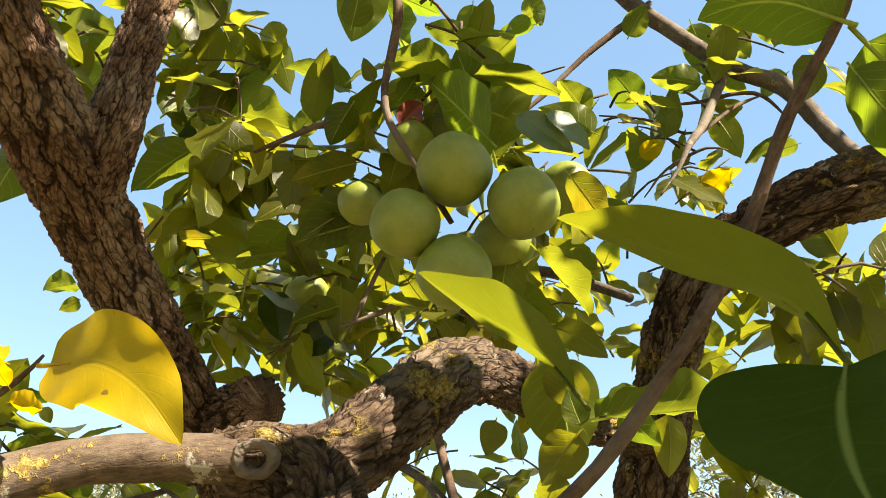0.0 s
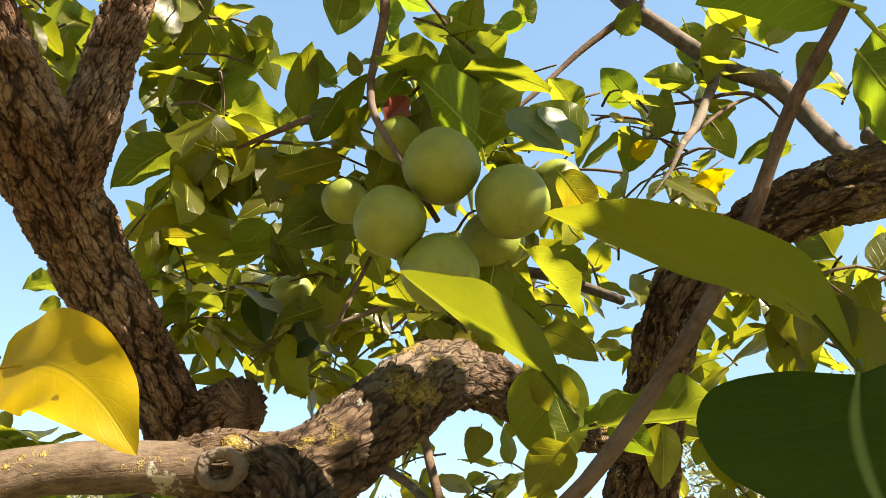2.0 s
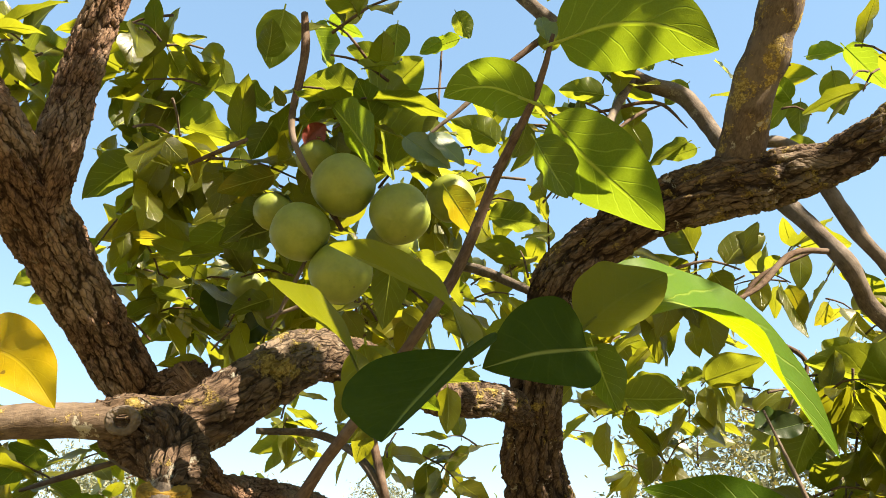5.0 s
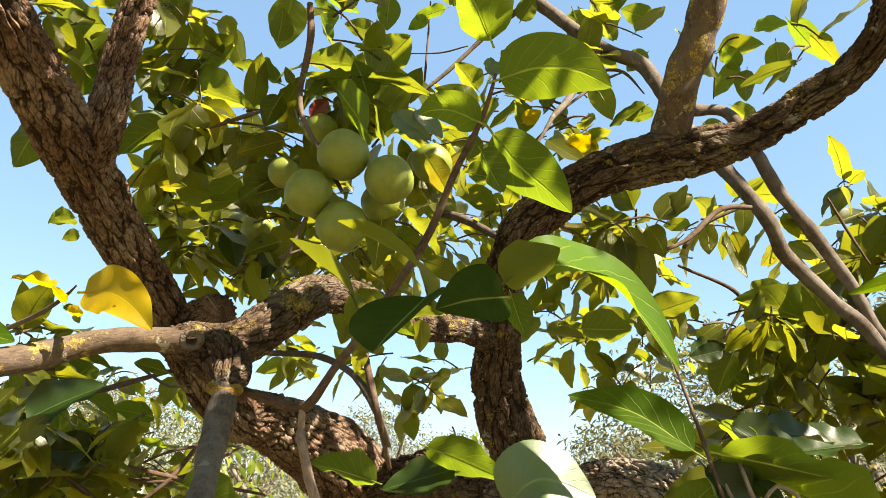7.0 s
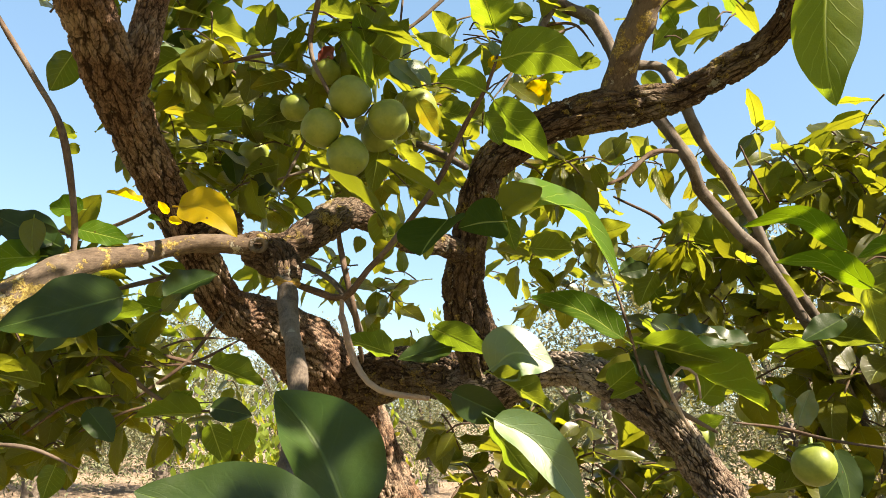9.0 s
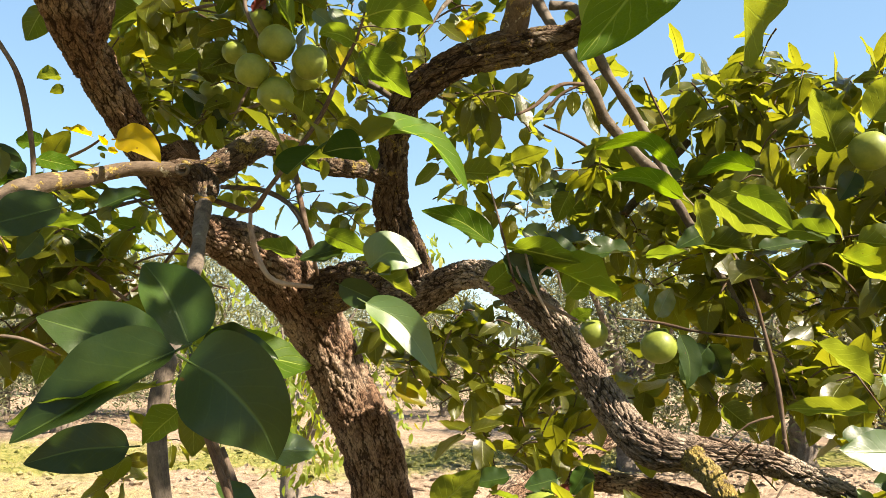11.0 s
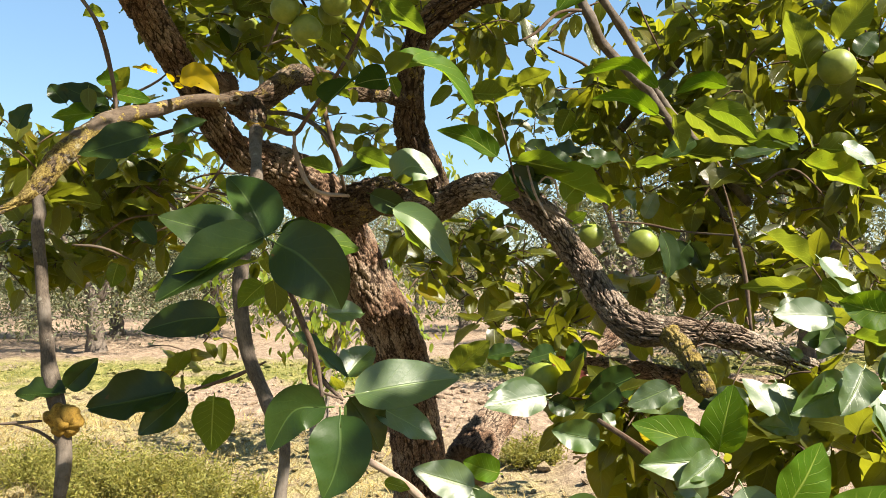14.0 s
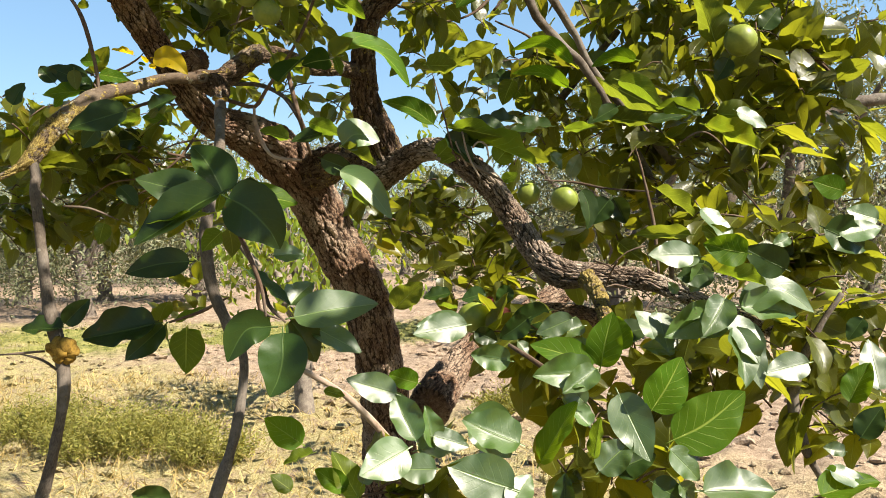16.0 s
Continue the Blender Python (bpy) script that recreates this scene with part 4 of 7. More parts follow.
spray((0.738, 1.600, 2.094), (0.187, 0.300, 0.119), 2)
spray((0.531, 1.600, 1.957), (0.118, 0.200, 0.101), 4)
spray((0.417, 1.200, 1.599), (0.125, 0.300, 0.084), 5)
spray((0.435, 1.100, 1.422), (0.158, 0.300, 0.079), 7)
spray((0.973, 1.100, 1.577), (0.147, 0.300, 0.080), 7)
spray((1.196, 1.000, 1.609), (0.140, 0.300, 0.077), 8)
spray((-0.810, 1.600, 1.793), (0.148, 0.400, 0.099), 12)
spray((-0.601, 1.600, 1.909), (0.149, 0.300, 0.050), 6)
spray((-0.411, 1.700, 1.613), (0.206, 0.300, 0.103), 10)
spray((-0.776, 1.500, 1.623), (0.110, 0.300, 0.094), 6)
spray((0.721, 1.200, 1.402), (0.111, 0.200, 0.070), 8)
spray((1.079, 0.900, 1.471), (0.108, 0.200, 0.072), 8)
spray((-0.520, 0.700, 1.717), (0.076, 0.100, 0.089), 7)
spray((-0.382, 0.780, 1.831), (0.093, 0.100, 0.053), 4)
spray((-0.687, 1.300, 1.543), (0.185, 0.300, 0.084), 10)
spray((-0.337, 1.200, 1.305), (0.098, 0.200, 0.098), 5)
spray((1.377, 1.000, 1.844), (0.201, 0.300, 0.093), 16)
spray((1.477, 0.900, 1.633), (0.119, 0.200, 0.134), 12)
spray((1.215, 1.000, 1.616), (0.170, 0.200, 0.124), 9)
spray((1.240, 0.600, 1.419), (0.140, 0.150, 0.076), 10)
spray((0.952, 0.900, 1.789), (0.176, 0.150, 0.117), 3)
spray((0.794, 1.200, 1.889), (0.199, 0.200, 0.116), 5)
spray((1.103, 0.900, 1.904), (0.205, 0.150, 0.088), 9)
spray((1.451, 0.900, 1.958), (0.133, 0.200, 0.089), 10)
spray((0.915, 0.800, 1.495), (0.168, 0.150, 0.070), 5)
spray((1.110, 0.600, 1.461), (0.152, 0.120, 0.063), 10)
spray((0.820, 0.500, 1.384), (0.155, 0.100, 0.048), 8)
spray((0.937, 0.350, 1.244), (0.142, 0.100, 0.087), 14)
spray((1.195, 0.450, 1.270), (0.105, 0.100, 0.105), 12)
spray((1.130, 0.400, 1.095), (0.136, 0.100, 0.068), 8)
spray((0.635, 0.140, 1.074), (0.094, 0.060, 0.056), 7)
spray((0.279, 0.050, 1.087), (0.095, 0.050, 0.035), 6)
spray((0.569, 0.450, 1.243), (0.115, 0.100, 0.046), 8)
spray((0.545, 0.900, 1.361), (0.131, 0.150, 0.073), 5)
spray((0.453, 1.300, 1.604), (0.161, 0.200, 0.088), 5)
spray((0.477, 0.900, 1.371), (0.130, 0.150, 0.071), 6)
spray((0.502, 0.400, 1.258), (0.100, 0.100, 0.033), 8)
spray((0.116, 1.700, 1.860), (0.091, 0.100, 0.091), 3)
spray((-0.560, 1.100, 1.613), (0.201, 0.200, 0.093), 12)
spray((-0.744, 1.200, 1.478), (0.097, 0.200, 0.097), 5)
spray((-0.517, 0.700, 1.793), (0.076, 0.100, 0.051), 4)
spray((-0.357, 0.900, 1.739), (0.113, 0.150, 0.057), 6)
spray((-0.609, 0.900, 1.645), (0.084, 0.150, 0.070), 6)
spray((-0.488, 1.000, 1.691), (0.160, 0.150, 0.053), 8)
spray((-0.493, 0.950, 2.404), (0.046, 0.050, 0.046), 3)
spray((0.584, 1.600, 1.987), (0.078, 0.100, 0.078), 2)
spray((0.410, 1.200, 1.572), (0.100, 0.150, 0.075), 4)
spray((0.626, 1.200, 1.526), (0.075, 0.150, 0.075), 4)
spray((0.256, 1.300, 1.467), (0.078, 0.150, 0.065), 3)
spray((0.398, 1.200, 1.480), (0.105, 0.150, 0.090), 5)
spray((0.622, 1.200, 1.357), (0.105, 0.150, 0.060), 4)
spray((0.895, 0.900, 1.474), (0.117, 0.150, 0.052), 8)
spray((1.166, 0.900, 1.707), (0.118, 0.150, 0.066), 8)
spray((0.959, 0.950, 1.715), (0.107, 0.150, 0.067), 4)
spray((0.647, 0.450, 1.125), (0.104, 0.120, 0.081), 7)
spray((0.882, 0.450, 1.128), (0.104, 0.120, 0.070), 8)
spray((0.804, 0.300, 0.990), (0.106, 0.100, 0.042), 5)
spray((1.275, 0.600, 1.150), (0.115, 0.120, 0.102), 10)
spray((0.849, 0.600, 1.265), (0.177, 0.120, 0.063), 12)
spray((-0.342, 1.500, 2.282), (0.156, 0.200, 0.104), 7)
spray((-0.112, 1.200, 2.231), (0.098, 0.150, 0.066), 3)
spray((-0.230, 1.500, 2.160), (0.115, 0.200, 0.064), 5)
spray((-0.242, 1.200, 2.044), (0.121, 0.200, 0.061), 6)
spray((0.054, 1.300, 2.076), (0.112, 0.200, 0.064), 8)
spray((-0.135, 1.200, 2.104), (0.137, 0.200, 0.061), 8)
spray((-0.547, 1.000, 1.736), (0.150, 0.200, 0.068), 12)
spray((-0.798, 1.300, 1.543), (0.094, 0.200, 0.094), 8)
spray((-0.459, 1.300, 1.598), (0.126, 0.200, 0.095), 10)
spray((1.321, 1.000, 2.006), (0.100, 0.150, 0.086), 10)
spray((1.381, 1.000, 2.063), (0.057, 0.100, 0.057), 5)
spray((2.0, 3.2, 2.15), (0.9, 0.8, 0.35), 70)


# ---- leaves that can be told apart ----
LARGE = [leaf_mesh(20, 10, 0.53, 0.22 + 0.20 * (k % 3), 0.10 + 0.17 * (k % 4), 0.026 + 0.014 * (k % 3), 0.25 * (k % 3), 100 + k, True, 0.012) for k in range(10)]
leaf_data = {}
leaf_count = [0]


def leaf(base, tip, normal, stretch, mat):
    """One leaf of the tree, from the foot of its stalk to its tip, its upper side towards normal."""
    m = leaf_pose(base, tip, normal, stretch)
    leaf_count[0] += 1
    if (Vector(tip) - Vector(base)).length < 0.045 and mat in (LEAF, LEAF_DARK_SHADED):
        crown.add(m, leaf_count[0])
        return
    key = (mat.name, leaf_count[0] * 5 % len(LARGE))
    if key not in leaf_data:
        v, f, u = LARGE[key[1]]
        ob = mesh_object("leaf", v, f, mat, tree, u)
        leaf_data[key] = ob.data
    else:
        ob = new("leaf", leaf_data[key])
        ob.parent = tree
    ob.matrix_parent_inverse = tree_back
    ob.matrix_basis = m
    if mat is RED_LEAF:
        tagged(ob, "withered dark red leaf")
    elif mat is LEAF_GOLD:
        tagged(ob, "yellowing leaf with dark specks")


def blade(rib, width, normal, mat, fold=0.3, wave=0.02):
    """A leaf whose midrib runs through the points of rib, foot first; upper side towards normal, halves folded up by fold, margin waved."""
    leaf_count[0] += 1
    r = random.Random(leaf_count[0])
    phase, rows, cols = r.uniform(0, 6.28), 26, 14
    line = spline([(*q, 0.01) for q in rib], 0.001)[:, :3]
    run = np.concatenate([[0.0], np.cumsum(np.linalg.norm(np.diff(line, axis=0), axis=1))])
    size = run[-1]
    verts, uvs, faces = [], [], []
    stem = []
    for i in range(rows + 1):
        u = i / rows
        here = np.array([np.interp(u * size, run, line[:, k]) for k in range(3)])
        ahead = np.array([np.interp(min(1.0, u + 0.03) * size, run, line[:, k]) - np.interp(max(0.0, u - 0.03) * size, run, line[:, k]) for k in range(3)])
        y = Vector(ahead).normalized()
        x = y.cross(Vector(normal)).normalized()
        z = x.cross(y)
        half = 0.5 * width * outline(u, 0.15)
        if i % 4 == 0:
            stem.append((Vector(here) - z * 0.0004, y))
        for j in range(cols + 1):
            v = j / cols * 2 - 1
            up = fold * half * (0.55 * abs(v) + 0.45 * v * v) + width * wave * (math.sin(u * 11 + phase + v * 1.8) + 0.5 * math.sin(u * 21 - phase)) * v * v * math.sin(math.pi * u)
            up += 0.010 * width * abs(math.sin(math.pi * 7.0 * (u - 0.28 * abs(v) ** 0.8))) * min(1.0, abs(v) * 4) * math.sin(math.pi * u) * (1 - v * v)
            verts.append(Vector(here) + x * half * v * math.cos(fold * 0.45) + z * up - y * 0.05 * half * v * v)
            uvs.append((0.5 + 0.5 * v, u))
    for i in range(rows):
        for j in range(cols):
            a = i * (cols + 1) + j
            faces.append((a, a + 1, a + cols + 2, a + cols + 1))
    foot, way = stem[0]
    path = [(*(foot - way * size * 0.10), 0.0011), (*foot, 0.0010), (*stem[1][0], 0.0004)]
    v, f, _, _ = tube(path, 0.02, 6)
    base = len(verts)
    ob = mesh_object("leaf", verts + [Vector(q) for q in v], faces + [tuple(k + base for k in face) for face in f], mat, tree, uvs + [(0.5, 0.02)] * len(v))
    ob.matrix_parent_inverse = tree_back
    if mat is LEAF_GOLD:
        tagged(ob, "yellowing leaf with dark specks")


leaf((0.178, 0.300, 1.988), (0.149, 0.265, 2.045), (0.31, 0.46, 0.83), 1.30, LEAF_LIGHT)
blade([(0.182, 0.300, 1.960), (0.211, 0.295, 1.967), (0.242, 0.295, 1.965), (0.270, 0.300, 1.953)], 0.054, (0.05, 0.75, 0.66), LEAF_LIGHT, 0.20, 0.020)
blade([(0.167, 0.310, 1.927), (0.146, 0.312, 1.938), (0.130, 0.320, 1.943), (0.117, 0.330, 1.944)], 0.034, (-0.01, 0.59, 0.81), LEAF_LIGHT, 0.20, 0.020)
blade([(0.177, 0.315, 1.920), (0.196, 0.320, 1.896), (0.221, 0.335, 1.880), (0.242, 0.350, 1.866)], 0.050, (0.44, 0.66, 0.61), LEAF_LIGHT, 0.20, 0.020)
leaf((0.177, 0.310, 1.966), (0.176, 0.310, 1.987), (0.29, -0.89, 0.35), 1.30, LEAF_PALE)
leaf((0.166, 0.330, 1.928), (0.156, 0.342, 1.910), (0.09, 0.43, 0.90), 1.30, LEAF)
leaf((0.165, 0.310, 1.907), (0.187, 0.310, 1.869), (0.62, 0.61, 0.49), 1.11, LEAF_LIGHT)
blade([(0.127, 0.280, 1.781), (0.120, 0.292, 1.802), (0.095, 0.315, 1.827), (0.053, 0.340, 1.855)], 0.046, (0.35, 0.14, 0.93), LEAF_OLIVE_SHADED, 0.25, 0.020)
blade([(0.126, 0.278, 1.777), (0.115, 0.262, 1.761), (0.104, 0.238, 1.743), (0.096, 0.212, 1.726)], 0.068, (-0.34, -0.47, 0.80), LEAF_MATT_SHADED, 0.36, 0.015)
blade([(0.181, 0.280, 1.788), (0.196, 0.275, 1.799), (0.221, 0.280, 1.814)], 0.040, (-0.40, -0.88, 0.25), LEAF_OLIVE_SHADED, 0.30, 0.030)
blade([(0.183, 0.300, 1.793), (0.221, 0.300, 1.807), (0.264, 0.330, 1.802), (0.295, 0.350, 1.778), (0.322, 0.360, 1.740)], 0.058, (0.10, -0.74, 0.67), LEAF_GREEN, 0.40, 0.020)
blade([(0.180, 0.270, 1.775), (0.156, 0.255, 1.769), (0.133, 0.243, 1.760)], 0.044, (0.01, -0.99, 0.11), LEAF_MATT_SHADED, 0.45, 0.015)
leaf((0.185, 0.290, 1.786), (0.199, 0.304, 1.756), (0.21, 0.59, 0.78), 1.04, LEAF_LIGHT)
leaf((0.062, 0.450, 1.834), (0.072, 0.474, 1.781), (-0.07, 0.65, 0.76), 1.30, LEAF)
leaf((0.117, 0.450, 1.803), (0.117, 0.463, 1.773), (0.12, 0.37, 0.92), 1.05, LEAF)
leaf((0.090, 0.440, 1.800), (0.112, 0.451, 1.786), (0.04, 0.70, 0.71), 1.09, LEAF_LIGHT)
blade([(0.065, 0.399, 1.799), (0.057, 0.411, 1.815), (0.040, 0.428, 1.836), (0.019, 0.443, 1.854), (-0.008, 0.457, 1.879)], 0.048, (0.45, 0.29, 0.84), LEAF_OLIVE_SHADED, 0.30, 0.020)
leaf((-0.046, 0.120, 1.325), (-0.055, 0.148, 1.248), (0.18, 0.61, 0.77), 1.30, LEAF_LIGHT)
leaf((0.076, 0.440, 1.795), (0.107, 0.440, 1.812), (-0.49, 0.39, 0.78), 1.00, LEAF_LIGHT)
leaf((0.073, 0.440, 1.791), (0.067, 0.440, 1.810), (-0.01, -0.91, -0.41), 1.30, LEAF_LIGHT)
leaf((0.071, 0.400, 1.787), (0.135, 0.400, 1.802), (-0.00, 0.16, 0.99), 1.00, LEAF)
leaf((0.073, 0.460, 1.802), (0.065, 0.439, 1.830), (0.17, 0.47, 0.87), 1.25, LEAF)
leaf((0.074, 0.450, 1.793), (0.056, 0.470, 1.773), (0.30, 0.69, 0.66), 1.30, LEAF)
leaf((0.066, 0.460, 1.774), (0.056, 0.480, 1.757), (0.32, 0.75, 0.58), 1.15, LEAF)
leaf((0.037, 0.550, 1.820), (0.031, 0.570, 1.802), (0.14, 0.57, 0.81), 1.30, LEAF)
blade([(-0.157, 0.375, 1.805), (-0.129, 0.360, 1.801), (-0.106, 0.350, 1.787), (-0.088, 0.347, 1.767)], 0.042, (0.17, -0.98, 0.06), LEAF_GOLD, 0.30, 0.090)
leaf((-0.211, 0.440, 1.824), (-0.254, 0.440, 1.842), (0.53, -0.36, 0.77), 1.00, LEAF_GOLD)
leaf((-0.210, 0.450, 1.812), (-0.194, 0.450, 1.807), (0.26, -0.94, 0.23), 0.91, LEAF_GREEN)
leaf((-0.222, 0.500, 1.816), (-0.215, 0.500, 1.807), (0.12, -0.92, 0.37), 1.30, LEAF_DARK_SHADED)
leaf((-0.163, 0.360, 1.791), (-0.172, 0.351, 1.804), (0.16, 0.60, 0.78), 1.30, LEAF_GOLD)
leaf((-0.164, 0.360, 1.786), (-0.148, 0.360, 1.785), (0.06, 0.68, 0.73), 1.30, LEAF_GOLD)
leaf((-0.562, 0.980, 2.464), (-0.450, 0.961, 2.438), (0.28, 0.62, 0.73), 1.30, LEAF)
leaf((-0.451, 1.000, 2.448), (-0.519, 1.035, 2.397), (0.14, 0.70, 0.70), 1.30, LEAF)
leaf((-0.462, 1.000, 2.376), (-0.504, 1.000, 2.321), (0.17, -0.92, -0.34), 1.18, LEAF_GREEN)
leaf((-0.447, 0.800, 2.173), (-0.488, 0.831, 2.113), (0.16, 0.64, 0.75), 1.27, LEAF)
leaf((-0.367, 0.950, 2.391), (-0.327, 0.905, 2.470), (0.15, 0.53, 0.84), 1.30, LEAF)
leaf((-0.318, 0.950, 2.458), (-0.272, 0.961, 2.438), (0.15, 0.67, 0.73), 1.15, LEAF)
leaf((-0.286, 0.950, 2.356), (-0.215, 0.920, 2.386), (0.08, 0.78, 0.62), 1.22, LEAF)
leaf((-0.334, 0.970, 2.335), (-0.190, 0.970, 2.301), (0.36, 0.34, 0.87), 1.00, LEAF)
leaf((-0.384, 0.970, 2.308), (-0.336, 1.020, 2.403), (-0.72, 0.68, 0.11), 1.11, LEAF)
leaf((-0.097, 0.800, 2.229), (-0.171, 0.800, 2.273), (0.60, 0.15, 0.79), 1.00, LEAF)
leaf((-0.198, 0.950, 2.266), (-0.158, 0.927, 2.301), (0.24, 0.68, 0.69), 1.09, LEAF)
leaf((-0.348, 0.930, 2.261), (-0.270, 0.970, 2.238), (0.25, -0.95, -0.19), 1.30, LEAF_DARK_SHADED)
leaf((-0.376, 0.910, 2.245), (-0.280, 0.910, 2.223), (0.40, -0.59, 0.70), 1.00, LEAF_PALE)
leaf((-0.292, 0.880, 2.214), (-0.377, 0.915, 2.177), (0.17, 0.41, 0.90), 1.03, LEAF)
leaf((-0.304, 1.000, 2.242), (-0.278, 1.000, 2.191), (0.15, 0.98, 0.10), 1.30, LEAF_DARK_SHADED)
leaf((-0.208, 0.980, 2.250), (-0.234, 0.980, 2.189), (0.23, -0.96, 0.18), 0.97, LEAF_DARK_SHADED)
leaf((-0.086, 0.800, 2.144), (-0.160, 0.800, 2.122), (-0.22, 0.69, 0.69), 0.92, LEAF)
leaf((-0.096, 0.780, 2.206), (-0.124, 0.802, 2.166), (0.00, 0.48, 0.88), 1.30, LEAF)
leaf((-0.077, 0.720, 2.332), (-0.098, 0.756, 2.265), (0.10, 0.73, 0.67), 1.30, LEAF)
leaf((-0.086, 0.920, 2.464), (-0.042, 0.920, 2.379), (0.89, 0.43, 0.16), 1.00, LEAF_LIGHT)
leaf((-0.067, 0.920, 2.467), (-0.006, 0.920, 2.436), (0.46, 0.15, 0.88), 1.00, LEAF_LIGHT)
leaf((0.014, 0.800, 2.261), (-0.070, 0.830, 2.292), (0.65, 0.26, 0.72), 1.00, LEAF)
leaf((0.030, 0.900, 2.380), (-0.027, 0.900, 2.399), (0.20, 0.83, 0.51), 1.06, LEAF)
leaf((0.016, 0.900, 2.312), (0.084, 0.859, 2.352), (0.17, 0.65, 0.74), 1.30, LEAF)
leaf((0.037, 1.000, 2.525), (0.031, 1.030, 2.469), (0.15, 0.44, 0.88), 1.29, LEAF)
leaf((0.032, 0.760, 2.181), (0.014, 0.731, 2.232), (0.07, 0.60, 0.80), 1.30, LEAF_LIGHT)
leaf((0.048, 0.660, 2.076), (-0.007, 0.720, 2.188), (0.90, 0.36, 0.24), 1.00, LEAF_LIGHT)
leaf((-0.045, 0.740, 2.179), (-0.026, 0.726, 2.202), (0.08, 0.50, 0.86), 1.30, LEAF_LIGHT)
leaf((-0.068, 0.720, 2.185), (-0.078, 0.707, 2.207), (0.27, 0.62, 0.73), 1.30, LEAF)
leaf((-0.046, 0.720, 2.136), (-0.019, 0.720, 2.163), (0.22, -0.72, -0.66), 1.30, RED_LEAF)
leaf((0.065, 0.700, 2.138), (0.119, 0.700, 2.097), (-0.02, -1.00, -0.08), 0.91, LEAF_PALE)
leaf((0.111, 0.900, 2.412), (0.077, 0.916, 2.399), (0.33, 0.59, 0.73), 1.08, LEAF_LIGHT)
leaf((-0.416, 1.240, 2.298), (-0.470, 1.240, 2.310), (-0.07, -0.99, 0.08), 1.30, LEAF_PALE)
leaf((-0.304, 1.100, 2.190), (-0.452, 1.150, 2.224), (0.45, 0.39, 0.80), 1.00, LEAF)
leaf((-0.202, 1.000, 2.169), (-0.276, 1.035, 2.121), (0.23, 0.49, 0.84), 1.07, LEAF)
leaf((-0.119, 0.820, 2.113), (-0.154, 0.860, 2.081), (-0.19, 0.75, 0.64), 1.30, LEAF)
leaf((-0.091, 0.800, 2.070), (-0.157, 0.824, 2.062), (0.10, 0.54, 0.84), 1.29, LEAF)
leaf((-0.615, 1.300, 2.202), (-0.678, 1.321, 2.203), (0.22, 0.48, 0.85), 1.30, LEAF)
leaf((-0.605, 1.300, 2.174), (-0.644, 1.315, 2.160), (0.23, 0.67, 0.70), 1.30, LEAF)
leaf((-0.044, 0.800, 2.168), (-0.059, 0.822, 2.125), (0.18, 0.57, 0.80), 1.30, LEAF)
leaf((-0.054, 0.780, 2.062), (-0.131, 0.810, 2.093), (0.37, 0.87, 0.31), 1.11, LEAF)
leaf((-0.074, 0.800, 2.101), (-0.153, 0.800, 2.059), (-0.23, 0.48, 0.85), 1.00, LEAF)
leaf((-0.027, 0.750, 2.198), (-0.042, 0.750, 2.223), (0.52, 0.84, 0.15), 1.30, LEAF_LIGHT)
leaf((0.054, 0.780, 2.122), (0.034, 0.830, 2.307), (0.88, 0.45, -0.17), 1.00, LEAF)
leaf((0.111, 0.700, 2.077), (0.149, 0.700, 2.015), (0.44, 0.56, 0.70), 0.91, LEAF)
leaf((0.077, 0.700, 2.004), (0.137, 0.730, 1.957), (0.58, -0.01, 0.82), 1.00, LEAF)
leaf((0.059, 0.720, 2.013), (0.048, 0.756, 1.934), (0.35, 0.63, 0.70), 0.85, LEAF)
leaf((0.063, 0.780, 1.964), (0.092, 0.780, 1.942), (-0.38, -0.92, -0.11), 1.22, LEAF_DARK_SHADED)
leaf((-0.004, 0.800, 1.971), (0.018, 0.816, 1.942), (-0.05, 0.67, 0.74), 1.30, LEAF)
leaf((-0.233, 1.050, 2.096), (-0.216, 1.050, 2.027), (0.13, -0.99, -0.02), 1.20, LEAF_DARK_SHADED)
leaf((-0.140, 1.050, 2.045), (-0.199, 1.080, 2.020), (-0.46, -0.89, -0.04), 1.30, LEAF_DARK_SHADED)
leaf((-0.131, 1.000, 2.054), (-0.194, 1.024, 2.044), (0.19, 0.62, 0.76), 0.98, LEAF)
leaf((-0.167, 1.000, 2.131), (-0.268, 1.000, 2.123), (-0.15, 0.04, 0.99), 1.00, LEAF)
leaf((-0.286, 1.050, 2.178), (-0.382, 1.050, 2.200), (0.32, 0.53, 0.78), 1.00, LEAF)
leaf((-0.281, 1.100, 2.082), (-0.330, 1.075, 2.098), (0.07, 0.42, 0.91), 1.30, LEAF)
leaf((0.194, 0.950, 2.264), (0.126, 0.970, 2.316), (0.51, 0.80, 0.32), 1.11, LEAF)
leaf((0.096, 0.700, 2.143), (0.135, 0.700, 2.100), (0.01, -0.88, 0.48), 1.00, LEAF_PALE)
leaf((0.199, 1.050, 2.353), (0.158, 1.019, 2.400), (0.10, 0.40, 0.91), 1.30, LEAF)
leaf((0.285, 1.080, 2.391), (0.245, 1.080, 2.457), (0.35, 0.78, 0.51), 1.30, LEAF_LIGHT)
leaf((0.375, 1.050, 2.410), (0.295, 1.050, 2.425), (0.20, 0.66, 0.72), 0.99, LEAF)
leaf((0.278, 1.100, 2.317), (0.313, 1.080, 2.333), (0.24, 0.57, 0.78), 1.30, LEAF_GOLD)
leaf((0.361, 1.100, 2.247), (0.397, 1.071, 2.285), (0.16, 0.57, 0.80), 1.30, LEAF_GOLD)
